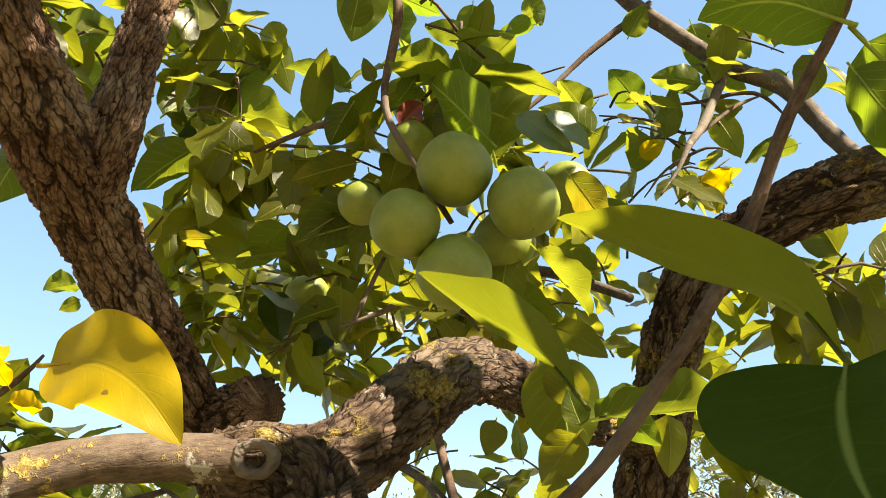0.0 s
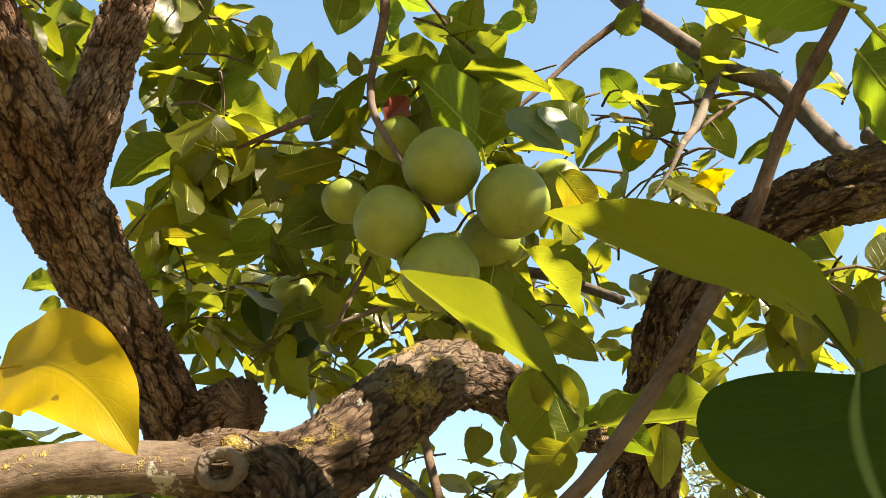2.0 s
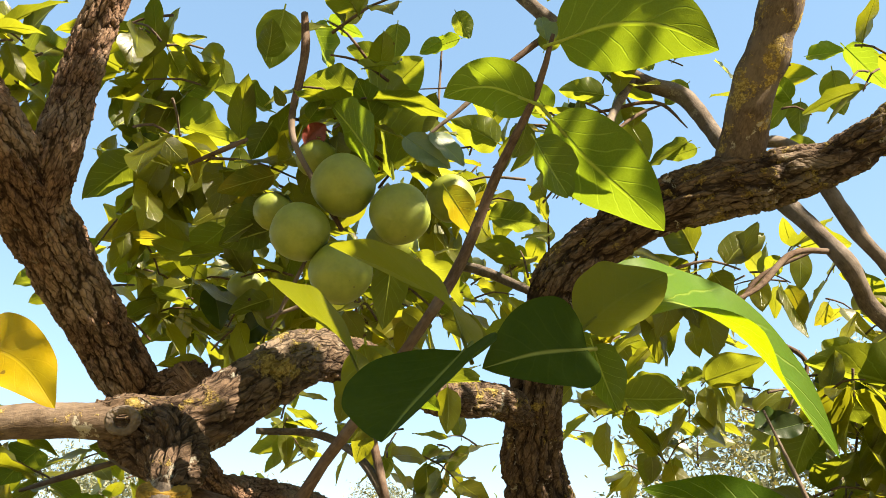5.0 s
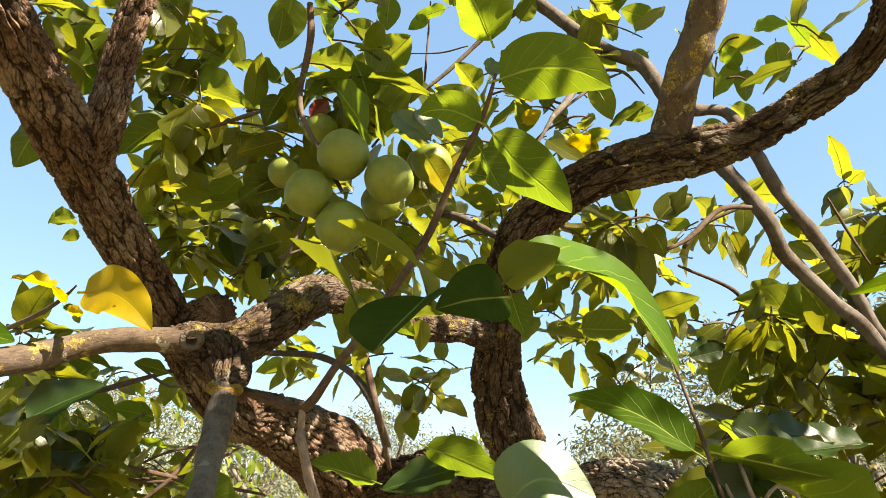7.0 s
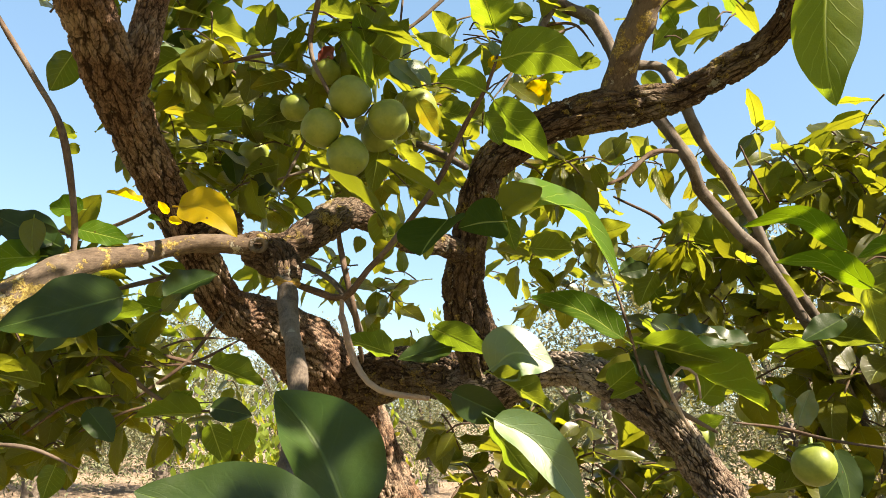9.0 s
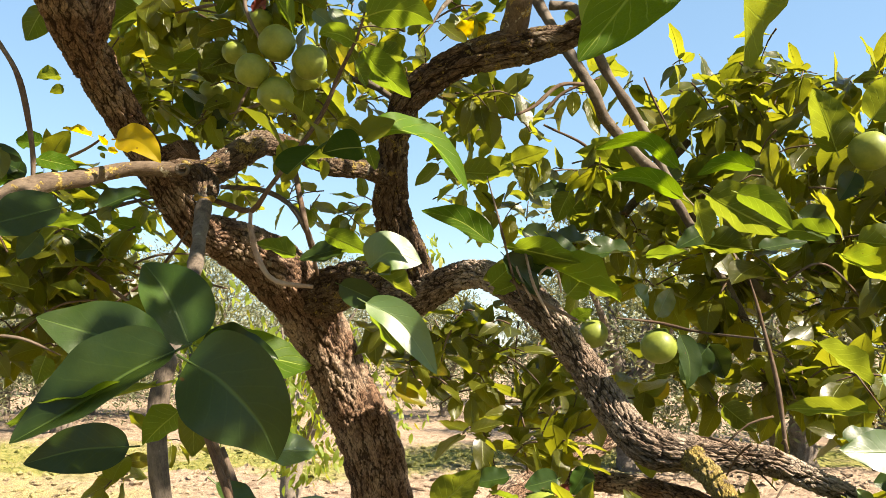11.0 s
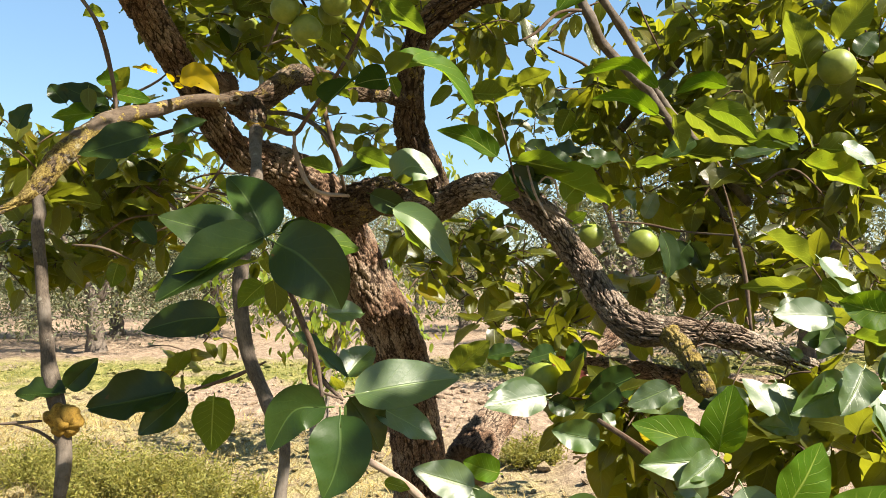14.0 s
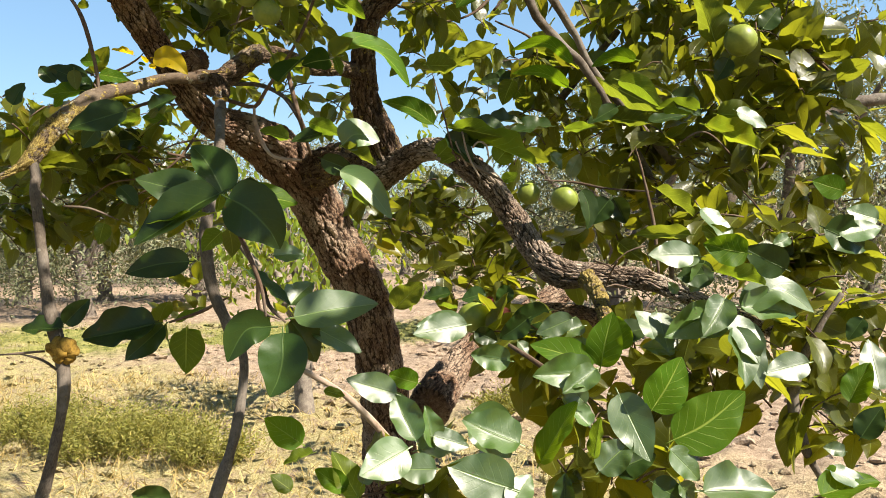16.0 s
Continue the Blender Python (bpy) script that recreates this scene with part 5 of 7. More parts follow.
leaf((0.530, 1.150, 2.384), (0.450, 1.150, 2.339), (-0.16, 0.30, 0.94), 1.00, LEAF)
leaf((0.334, 1.200, 2.503), (0.342, 1.200, 2.395), (0.42, -0.89, 0.20), 1.00, LEAF_DARK_SHADED)
leaf((0.145, 1.100, 2.565), (0.072, 1.100, 2.538), (-0.61, 0.20, 0.76), 1.00, LEAF_LIGHT)
leaf((0.129, 1.150, 2.665), (0.159, 1.178, 2.622), (0.11, 0.56, 0.82), 1.30, LEAF)
leaf((0.280, 1.100, 2.530), (0.305, 1.070, 2.572), (0.19, 0.60, 0.77), 1.30, LEAF)
leaf((-0.095, 0.720, 2.250), (-0.083, 0.695, 2.290), (0.15, 0.56, 0.81), 1.30, LEAF)
leaf((0.381, 1.100, 2.569), (0.426, 1.147, 2.486), (0.17, 0.67, 0.72), 1.01, LEAF)
leaf((0.414, 1.100, 2.589), (0.472, 1.100, 2.494), (0.71, 0.49, 0.50), 1.00, LEAF)
leaf((0.542, 1.100, 2.532), (0.479, 1.100, 2.563), (0.47, 0.61, 0.64), 1.30, LEAF)
leaf((0.734, 1.120, 2.530), (0.802, 1.120, 2.548), (-0.27, 0.39, 0.88), 1.00, LEAF_LIGHT)
leaf((0.803, 1.120, 2.558), (0.870, 1.120, 2.466), (0.64, 0.04, 0.76), 1.00, LEAF_LIGHT)
leaf((0.778, 1.120, 2.510), (0.801, 1.158, 2.435), (0.22, 0.60, 0.77), 1.08, LEAF)
leaf((0.723, 1.160, 2.484), (0.674, 1.200, 2.428), (0.02, 0.61, 0.79), 1.02, LEAF)
leaf((0.729, 1.150, 2.465), (0.729, 1.181, 2.405), (0.10, 0.57, 0.82), 1.13, LEAF)
leaf((0.714, 1.150, 2.456), (0.687, 1.150, 2.513), (0.63, 0.72, 0.30), 1.13, LEAF_LIGHT)
leaf((0.666, 1.100, 2.357), (0.720, 1.100, 2.321), (0.40, 0.52, 0.76), 1.00, LEAF)
leaf((0.544, 1.150, 2.370), (0.491, 1.175, 2.363), (0.29, 0.53, 0.80), 1.06, LEAF)
leaf((0.532, 1.120, 2.482), (0.490, 1.146, 2.454), (0.15, 0.57, 0.81), 1.30, LEAF)
leaf((0.627, 1.150, 2.346), (0.678, 1.150, 2.311), (0.38, 0.80, 0.47), 1.19, LEAF)
leaf((0.167, 1.000, 2.177), (0.248, 0.989, 2.165), (0.19, 0.62, 0.76), 1.08, LEAF)
leaf((0.416, 1.250, 2.364), (0.438, 1.250, 2.299), (0.56, 0.83, -0.03), 1.26, LEAF_GOLD)
blade([(0.373, 0.516, 1.689), (0.326, 0.547, 1.728), (0.266, 0.579, 1.749)], 0.052, (0.06, -0.86, 0.50), LEAF_GREEN, 0.40, 0.020)
leaf((0.385, 0.580, 1.704), (0.340, 0.580, 1.755), (0.40, -0.67, 0.62), 1.00, LEAF_DARK_SHADED)
leaf((0.761, 1.160, 2.030), (0.683, 1.204, 1.968), (0.11, 0.54, 0.84), 1.30, LEAF)
leaf((0.487, 1.130, 1.959), (0.574, 1.093, 1.987), (0.03, 0.65, 0.76), 1.02, LEAF)
leaf((0.566, 1.500, 2.044), (0.445, 1.600, 2.016), (0.15, 0.54, 0.83), 1.00, LEAF)
leaf((0.580, 1.000, 1.877), (0.523, 1.000, 1.865), (-0.14, -0.99, 0.09), 1.00, LEAF_DARK_SHADED)
leaf((0.628, 1.100, 1.894), (0.599, 1.134, 1.825), (0.22, 0.43, 0.88), 1.30, LEAF)
leaf((0.674, 1.100, 1.914), (0.736, 1.098, 1.909), (0.08, 0.75, 0.66), 1.30, LEAF)
blade([(0.661, 0.483, 1.807), (0.608, 0.498, 1.851), (0.537, 0.512, 1.840)], 0.040, (0.13, 0.46, 0.88), LEAF_GREEN, 0.30, 0.020)
blade([(0.632, 0.390, 1.741), (0.582, 0.396, 1.770), (0.523, 0.403, 1.771)], 0.040, (0.13, 0.46, 0.88), LEAF_GREEN, 0.30, 0.020)
leaf((0.692, 0.500, 1.768), (0.716, 0.500, 1.695), (0.78, 0.45, 0.43), 1.00, LEAF)
leaf((0.423, 0.600, 1.727), (0.478, 0.600, 1.693), (0.58, 0.19, 0.79), 1.00, LEAF_LIGHT)
leaf((0.399, 0.600, 1.694), (0.462, 0.600, 1.684), (-0.02, 0.23, 0.97), 1.00, LEAF_LIGHT)
leaf((0.472, 0.650, 1.721), (0.554, 0.680, 1.678), (0.46, -0.88, 0.09), 1.00, LEAF_DARK_SHADED)
leaf((0.503, 0.700, 1.726), (0.595, 0.700, 1.720), (-0.44, -0.55, 0.70), 1.00, LEAF_DARK_SHADED)
leaf((0.429, 0.600, 1.698), (0.536, 0.600, 1.670), (0.15, 0.15, 0.98), 1.00, LEAF_LIGHT)
leaf((0.436, 0.600, 1.683), (0.606, 0.600, 1.633), (-0.00, 0.17, 0.99), 1.00, LEAF_LIGHT)
leaf((0.421, 0.600, 1.690), (0.487, 0.600, 1.649), (0.44, -0.86, 0.26), 1.00, LEAF_DARK_SHADED)
blade([(0.514, 0.620, 1.617), (0.540, 0.620, 1.644), (0.574, 0.630, 1.671)], 0.058, (0.33, 0.72, 0.61), LEAF_LIGHT, 0.15, 0.030)
leaf((0.381, 0.620, 1.629), (0.419, 0.596, 1.667), (0.46, 0.52, 0.72), 1.30, LEAF_LIGHT)
leaf((0.691, 0.700, 1.580), (0.723, 0.700, 1.639), (0.01, -1.00, 0.08), 1.00, LEAF_PALE)
leaf((0.847, 0.800, 1.766), (0.765, 0.800, 1.726), (0.02, -0.68, 0.73), 1.00, LEAF_DARK_SHADED)
leaf((0.822, 0.800, 1.545), (0.854, 0.800, 1.473), (-0.39, -0.90, 0.19), 1.30, LEAF_DARK_SHADED)
leaf((0.535, 0.700, 1.577), (0.571, 0.680, 1.598), (0.09, 0.69, 0.71), 1.30, LEAF_LIGHT)
blade([(0.188, 0.415, 1.640), (0.217, 0.407, 1.659), (0.262, 0.419, 1.646)], 0.066, (0.22, -0.89, 0.41), LEAF_PALE, 0.15, 0.030)
leaf((0.118, 0.420, 1.688), (0.190, 0.440, 1.663), (0.07, 0.56, 0.83), 1.00, LEAF_LIGHT)
leaf((0.183, 0.410, 1.639), (0.258, 0.410, 1.607), (0.28, 0.41, 0.87), 1.00, LEAF)
blade([(0.186, 0.372, 1.586), (0.233, 0.367, 1.559), (0.282, 0.362, 1.491)], 0.050, (0.05, -0.90, 0.42), LEAF_PALE, 0.40, 0.020)
leaf((0.183, 0.410, 1.587), (0.242, 0.410, 1.525), (0.58, 0.71, 0.40), 1.00, LEAF_LIGHT)
leaf((0.140, 0.420, 1.617), (0.213, 0.420, 1.584), (-0.11, -0.94, -0.32), 0.95, LEAF_DARK_SHADED)
leaf((0.086, 0.450, 1.656), (0.025, 0.450, 1.679), (0.11, 0.73, 0.68), 1.00, LEAF_LIGHT)
leaf((0.154, 0.440, 1.670), (0.086, 0.440, 1.654), (0.06, -0.75, 0.66), 1.00, LEAF_DARK_SHADED)
leaf((0.070, -0.100, 1.525), (0.134, -0.100, 1.519), (0.04, -0.90, 0.44), 1.00, LEAF_DARK_SHADED)
leaf((0.062, -0.120, 1.500), (-0.054, -0.120, 1.473), (-0.25, 0.16, 0.95), 1.00, LEAF_LIGHT)
leaf((0.054, -0.060, 1.475), (0.022, -0.045, 1.449), (0.14, 0.70, 0.70), 1.28, LEAF_LIGHT)
leaf((0.065, -0.080, 1.480), (0.066, -0.064, 1.439), (0.10, 0.64, 0.76), 1.30, LEAF)
blade([(-0.028, 0.080, 1.429), (-0.075, 0.080, 1.426), (-0.126, 0.080, 1.413)], 0.048, (0.02, -0.97, 0.26), LEAF_DARK_SHADED, 0.20, 0.030)
blade([(0.153, -0.110, 1.357), (0.189, -0.105, 1.363), (0.229, -0.095, 1.367), (0.264, -0.090, 1.370)], 0.056, (-0.02, -0.85, 0.53), LEAF_PALE, 0.30, 0.020)
leaf((0.137, -0.050, 1.365), (0.169, -0.020, 1.402), (0.05, -0.77, 0.64), 1.30, LEAF_PALE)
leaf((0.081, -0.080, 1.425), (0.146, -0.080, 1.375), (0.70, -0.31, 0.64), 1.00, LEAF_DARK_SHADED)
leaf((0.114, -0.050, 1.438), (0.162, -0.020, 1.440), (0.32, -0.83, 0.45), 1.00, LEAF_PALE)
leaf((0.140, -0.100, 1.360), (0.132, -0.109, 1.380), (0.30, 0.54, 0.79), 1.30, LEAF)
blade([(0.139, -0.120, 1.338), (0.140, -0.130, 1.308), (0.134, -0.135, 1.281), (0.123, -0.140, 1.258)], 0.064, (0.06, -1.00, 0.07), LEAF_DARK_SHADED, 0.25, 0.020)
blade([(0.125, -0.120, 1.346), (0.092, -0.120, 1.343), (0.066, -0.120, 1.302)], 0.048, (-0.13, -0.98, 0.17), LEAF_DARK_SHADED, 0.30, 0.020)
leaf((0.144, -0.100, 1.358), (0.183, -0.100, 1.296), (0.46, -0.88, 0.13), 1.20, LEAF_DARK_SHADED)
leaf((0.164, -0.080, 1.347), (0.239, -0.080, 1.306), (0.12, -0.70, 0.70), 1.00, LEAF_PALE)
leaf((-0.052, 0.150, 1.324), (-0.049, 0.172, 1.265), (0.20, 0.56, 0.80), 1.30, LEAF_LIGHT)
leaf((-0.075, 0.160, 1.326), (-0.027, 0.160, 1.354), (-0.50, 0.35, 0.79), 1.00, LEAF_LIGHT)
leaf((-0.262, 0.200, 1.320), (-0.340, 0.200, 1.327), (-0.05, -0.58, 0.82), 1.00, LEAF_DARK_SHADED)
blade([(0.046, -0.012, 1.526), (0.032, -0.012, 1.557), (0.018, -0.004, 1.578), (-0.001, 0.005, 1.598)], 0.062, (0.52, -0.84, 0.16), LEAF_DARK_SHADED, 0.55, 0.020)
blade([(0.039, -0.065, 1.521), (0.015, -0.068, 1.525), (-0.016, -0.072, 1.534), (-0.057, -0.078, 1.546)], 0.060, (-0.02, -0.86, 0.50), LEAF_DARK_SHADED, 0.25, 0.030)
blade([(0.066, -0.135, 1.521), (0.037, -0.140, 1.506), (-0.001, -0.145, 1.480), (-0.039, -0.150, 1.457)], 0.066, (-0.37, -0.78, 0.50), LEAF_DARK_SHADED, 0.55, 0.020)
blade([(0.081, -0.160, 1.514), (0.107, -0.170, 1.500), (0.133, -0.170, 1.473), (0.145, -0.165, 1.448)], 0.070, (0.07, -0.99, 0.08), LEAF_DARK_SHADED, 0.20, 0.020)
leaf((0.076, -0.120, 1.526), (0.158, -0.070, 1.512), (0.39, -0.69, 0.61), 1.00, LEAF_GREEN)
leaf((-0.085, 0.130, 1.331), (-0.209, 0.110, 1.321), (0.31, -0.74, 0.59), 1.00, LEAF_DARK_SHADED)
leaf((-0.080, 0.140, 1.331), (-0.152, 0.140, 1.273), (-0.17, -0.91, 0.38), 1.00, LEAF_DARK_SHADED)
leaf((-0.271, 0.200, 1.323), (-0.226, 0.200, 1.365), (0.08, -0.98, -0.21), 1.07, LEAF_DARK_SHADED)
leaf((0.041, -0.090, 1.516), (-0.041, -0.070, 1.475), (-0.34, 0.25, 0.91), 1.00, LEAF_LIGHT)
blade([(0.484, -0.020, 1.921), (0.447, -0.030, 1.864), (0.410, -0.045, 1.814), (0.382, -0.050, 1.777)], 0.082, (0.65, 0.60, 0.47), LEAF_GREEN, 0.20, 0.015)
blade([(0.463, 0.150, 2.000), (0.452, 0.145, 1.941), (0.448, 0.140, 1.893), (0.453, 0.140, 1.857)], 0.062, (0.56, 0.63, 0.55), LEAF_LIGHT, 0.30, 0.015)
leaf((0.626, 0.150, 2.028), (0.651, 0.150, 1.854), (0.98, -0.14, 0.12), 1.00, LEAF)
leaf((-0.141, 0.190, 1.682), (-0.236, 0.160, 1.651), (0.07, -0.88, 0.47), 1.00, LEAF_DARK_SHADED)
leaf((-0.145, 0.280, 1.690), (-0.095, 0.280, 1.719), (-0.19, -0.95, 0.26), 1.00, LEAF_DARK_SHADED)
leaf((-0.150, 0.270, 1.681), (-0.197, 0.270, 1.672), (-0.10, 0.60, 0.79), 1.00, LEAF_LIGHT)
leaf((-0.139, 0.270, 1.676), (-0.123, 0.270, 1.695), (0.11, -0.99, -0.04), 1.18, LEAF_DARK_SHADED)
leaf((-0.287, 0.330, 1.780), (-0.283, 0.330, 1.739), (0.50, -0.87, 0.02), 1.30, LEAF_DARK_SHADED)
leaf((-0.327, 0.350, 1.753), (-0.356, 0.350, 1.789), (0.28, -0.92, 0.29), 1.30, LEAF_DARK_SHADED)
leaf((-0.269, 0.360, 1.754), (-0.345, 0.360, 1.791), (0.56, -0.77, 0.31), 1.00, LEAF_DARK_SHADED)
leaf((-0.265, 0.360, 1.738), (-0.320, 0.360, 1.775), (0.22, -0.94, 0.28), 1.30, LEAF_DARK_SHADED)
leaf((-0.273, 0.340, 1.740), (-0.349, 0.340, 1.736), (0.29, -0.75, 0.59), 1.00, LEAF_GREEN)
leaf((-0.432, 0.400, 1.721), (-0.409, 0.400, 1.768), (0.03, -0.94, 0.33), 1.30, LEAF_DARK_SHADED)
leaf((-0.313, 0.340, 1.730), (-0.329, 0.340, 1.710), (0.20, -0.89, 0.40), 1.30, LEAF_GREEN)
leaf((-0.261, 0.400, 1.804), (-0.303, 0.400, 1.809), (0.14, -0.94, 0.32), 1.30, LEAF_GREEN)
leaf((-0.259, 0.360, 1.774), (-0.202, 0.360, 1.763), (-0.13, -0.91, 0.40), 1.00, LEAF_GREEN)
leaf((-0.434, 0.800, 1.629), (-0.515, 0.790, 1.652), (0.10, 0.72, 0.68), 1.30, LEAF)
leaf((-0.373, 0.800, 1.597), (-0.327, 0.800, 1.547), (0.25, -0.82, 0.51), 1.30, LEAF_DARK_SHADED)
leaf((-0.189, 0.800, 1.591), (-0.298, 0.800, 1.594), (-0.09, 0.55, 0.83), 1.00, LEAF_LIGHT)
leaf((-0.184, 0.750, 1.599), (-0.118, 0.750, 1.588), (-0.01, -0.98, 0.18), 1.08, LEAF_DARK_SHADED)
leaf((-0.203, 0.800, 1.668), (-0.107, 0.800, 1.644), (0.48, 0.65, 0.59), 1.00, LEAF_LIGHT)
leaf((-0.188, 0.800, 1.579), (-0.163, 0.828, 1.515), (0.13, 0.54, 0.84), 1.30, LEAF_LIGHT)
leaf((-0.136, 0.850, 1.584), (-0.153, 0.872, 1.530), (0.25, 0.62, 0.75), 1.30, LEAF_LIGHT)
leaf((-0.230, 0.800, 1.578), (-0.226, 0.815, 1.540), (0.15, 0.49, 0.86), 1.30, LEAF_LIGHT)
leaf((-0.423, 0.850, 1.511), (-0.442, 0.871, 1.457), (0.25, 0.51, 0.82), 1.30, LEAF_LIGHT)
leaf((-0.341, 0.600, 1.709), (-0.378, 0.600, 1.664), (0.29, -0.92, 0.27), 1.30, LEAF_DARK_SHADED)
leaf((-0.303, 0.700, 1.612), (-0.359, 0.700, 1.634), (0.20, 0.68, 0.71), 1.00, LEAF)
leaf((-0.248, 0.800, 1.599), (-0.213, 0.784, 1.624), (0.13, 0.38, 0.92), 1.30, LEAF_LIGHT)
leaf((-0.366, 0.900, 1.838), (-0.420, 0.924, 1.800), (0.03, 0.57, 0.82), 1.30, LEAF)
leaf((-0.258, 0.900, 1.822), (-0.307, 0.896, 1.837), (0.19, 0.62, 0.76), 1.30, LEAF)
leaf((-0.321, 0.850, 1.715), (-0.396, 0.850, 1.707), (0.23, -0.97, -0.05), 1.30, LEAF_DARK_SHADED)
leaf((-0.284, 0.950, 1.763), (-0.352, 0.948, 1.779), (0.16, 0.64, 0.75), 1.30, LEAF_LIGHT)
leaf((-0.408, 0.900, 1.734), (-0.435, 0.878, 1.770), (0.15, 0.59, 0.79), 1.30, LEAF)
leaf((-0.280, 1.000, 1.726), (-0.332, 1.001, 1.734), (0.14, 0.42, 0.90), 1.30, LEAF_LIGHT)
leaf((0.839, 1.120, 1.927), (0.663, 1.160, 2.011), (0.42, 0.64, 0.64), 1.00, LEAF)
leaf((0.876, 1.200, 1.930), (0.701, 1.240, 1.961), (0.25, 0.42, 0.87), 1.00, LEAF)
leaf((0.888, 1.100, 1.922), (1.029, 1.100, 1.963), (0.11, 0.59, 0.80), 1.00, LEAF)
leaf((0.847, 1.100, 1.922), (0.899, 1.131, 1.971), (0.19, -0.93, 0.30), 1.19, LEAF_PALE)
leaf((0.746, 0.620, 1.800), (0.898, 0.620, 1.738), (0.48, 0.66, 0.58), 1.00, LEAF)
leaf((0.791, 1.000, 1.855), (0.878, 0.992, 1.834), (0.24, 0.63, 0.74), 1.30, LEAF)
leaf((0.833, 0.900, 1.750), (0.962, 0.900, 1.749), (0.13, 0.65, 0.74), 1.00, LEAF)
leaf((0.779, 1.150, 1.969), (0.667, 1.150, 1.969), (0.15, -0.77, 0.62), 1.00, LEAF_DARK_SHADED)
leaf((1.072, 0.750, 1.895), (1.032, 0.750, 2.032), (0.73, 0.67, 0.10), 1.04, LEAF)
leaf((1.132, 0.750, 1.963), (1.183, 0.693, 2.057), (0.17, 0.54, 0.83), 1.30, LEAF)
leaf((1.100, 0.740, 1.870), (1.064, 0.740, 1.814), (-0.07, -0.92, 0.39), 1.30, LEAF_DARK_SHADED)
leaf((1.204, 0.800, 1.943), (1.252, 0.800, 2.002), (-0.21, -0.96, 0.17), 1.30, LEAF_DARK_SHADED)
leaf((0.901, 0.600, 1.765), (0.981, 0.600, 1.715), (0.19, -0.96, 0.20), 1.20, LEAF_DARK_SHADED)
leaf((0.981, 0.600, 1.725), (0.870, 0.600, 1.735), (-0.01, 0.65, 0.76), 1.00, LEAF_LIGHT)
leaf((1.001, 0.600, 1.714), (1.089, 0.576, 1.710), (0.25, 0.84, 0.48), 1.30, LEAF)
leaf((1.025, 0.550, 1.716), (1.102, 0.550, 1.677), (0.30, -0.91, 0.28), 0.97, LEAF_PALE)
leaf((0.970, 0.600, 1.694), (1.110, 0.600, 1.653), (0.15, 0.37, 0.92), 1.00, LEAF_LIGHT)
leaf((0.877, 0.700, 1.709), (0.975, 0.700, 1.730), (0.05, -0.60, 0.80), 1.00, LEAF_DARK_SHADED)
leaf((0.426, 0.580, 1.723), (0.494, 0.580, 1.684), (0.04, -0.85, 0.53), 1.17, LEAF_DARK_SHADED)
leaf((0.405, 0.570, 1.692), (0.526, 0.570, 1.672), (-0.25, 0.40, 0.88), 1.00, LEAF_LIGHT)
leaf((0.396, 0.580, 1.684), (0.464, 0.580, 1.615), (0.41, -0.89, 0.20), 1.00, LEAF_DARK_SHADED)
leaf((0.439, 0.620, 1.639), (0.390, 0.637, 1.621), (-0.05, 0.65, 0.76), 1.30, LEAF_LIGHT)
leaf((0.687, 0.800, 1.718), (0.573, 0.800, 1.719), (-0.08, -0.61, 0.79), 1.00, LEAF_DARK_SHADED)
leaf((0.698, 0.800, 1.707), (0.789, 0.800, 1.718), (-0.24, 0.28, 0.93), 1.00, LEAF_LIGHT)
leaf((0.650, 0.700, 1.646), (0.681, 0.700, 1.603), (0.45, -0.79, 0.41), 1.29, LEAF_PALE)
leaf((0.613, 0.900, 1.666), (0.686, 0.904, 1.642), (0.20, 0.66, 0.73), 1.30, LEAF)
leaf((0.520, 1.200, 1.995), (0.479, 1.219, 1.978), (0.02, 0.59, 0.81), 1.30, LEAF)
leaf((0.486, 1.140, 1.966), (0.578, 1.113, 1.990), (0.08, 0.80, 0.60), 1.02, LEAF)
leaf((0.378, 1.200, 1.952), (0.475, 1.177, 1.954), (0.16, 0.75, 0.64), 1.30, LEAF)
leaf((0.639, 1.200, 1.895), (0.687, 1.228, 1.842), (0.05, 0.71, 0.70), 1.30, LEAF)
leaf((0.576, 1.200, 1.902), (0.661, 1.200, 1.923), (-0.01, -0.88, 0.48), 1.00, LEAF_DARK_SHADED)
leaf((0.787, 0.130, 1.416), (0.704, 0.122, 1.421), (0.02, -0.86, 0.51), 1.09, LEAF_PALE)
leaf((0.817, 0.180, 1.405), (0.794, 0.180, 1.350), (0.16, -0.97, 0.17), 1.30, LEAF_PALE)
leaf((0.871, 0.200, 1.318), (0.790, 0.200, 1.278), (0.14, -0.83, 0.54), 1.30, LEAF_PALE)
leaf((0.843, 0.150, 1.347), (0.788, 0.105, 1.291), (0.13, -0.79, 0.60), 1.09, LEAF_PALE)
leaf((0.782, 0.260, 1.251), (0.730, 0.295, 1.312), (0.30, -0.73, 0.61), 1.30, LEAF_PALE)
leaf((0.638, 0.300, 1.286), (0.553, 0.270, 1.275), (0.27, -0.74, 0.62), 0.94, LEAF_PALE)
leaf((0.630, 0.300, 1.268), (0.621, 0.300, 1.223), (-0.29, -0.95, 0.14), 1.30, LEAF_PALE)
leaf((0.675, 0.200, 1.246), (0.670, 0.200, 1.311), (-0.10, -0.98, 0.19), 1.30, LEAF_GREEN)
leaf((0.789, 0.400, 1.266), (0.695, 0.400, 1.251), (-0.11, -0.74, 0.66), 1.00, LEAF_DARK_SHADED)
leaf((0.590, 0.380, 1.309), (0.499, 0.380, 1.278), (0.27, -0.89, 0.36), 1.12, LEAF_DARK_SHADED)
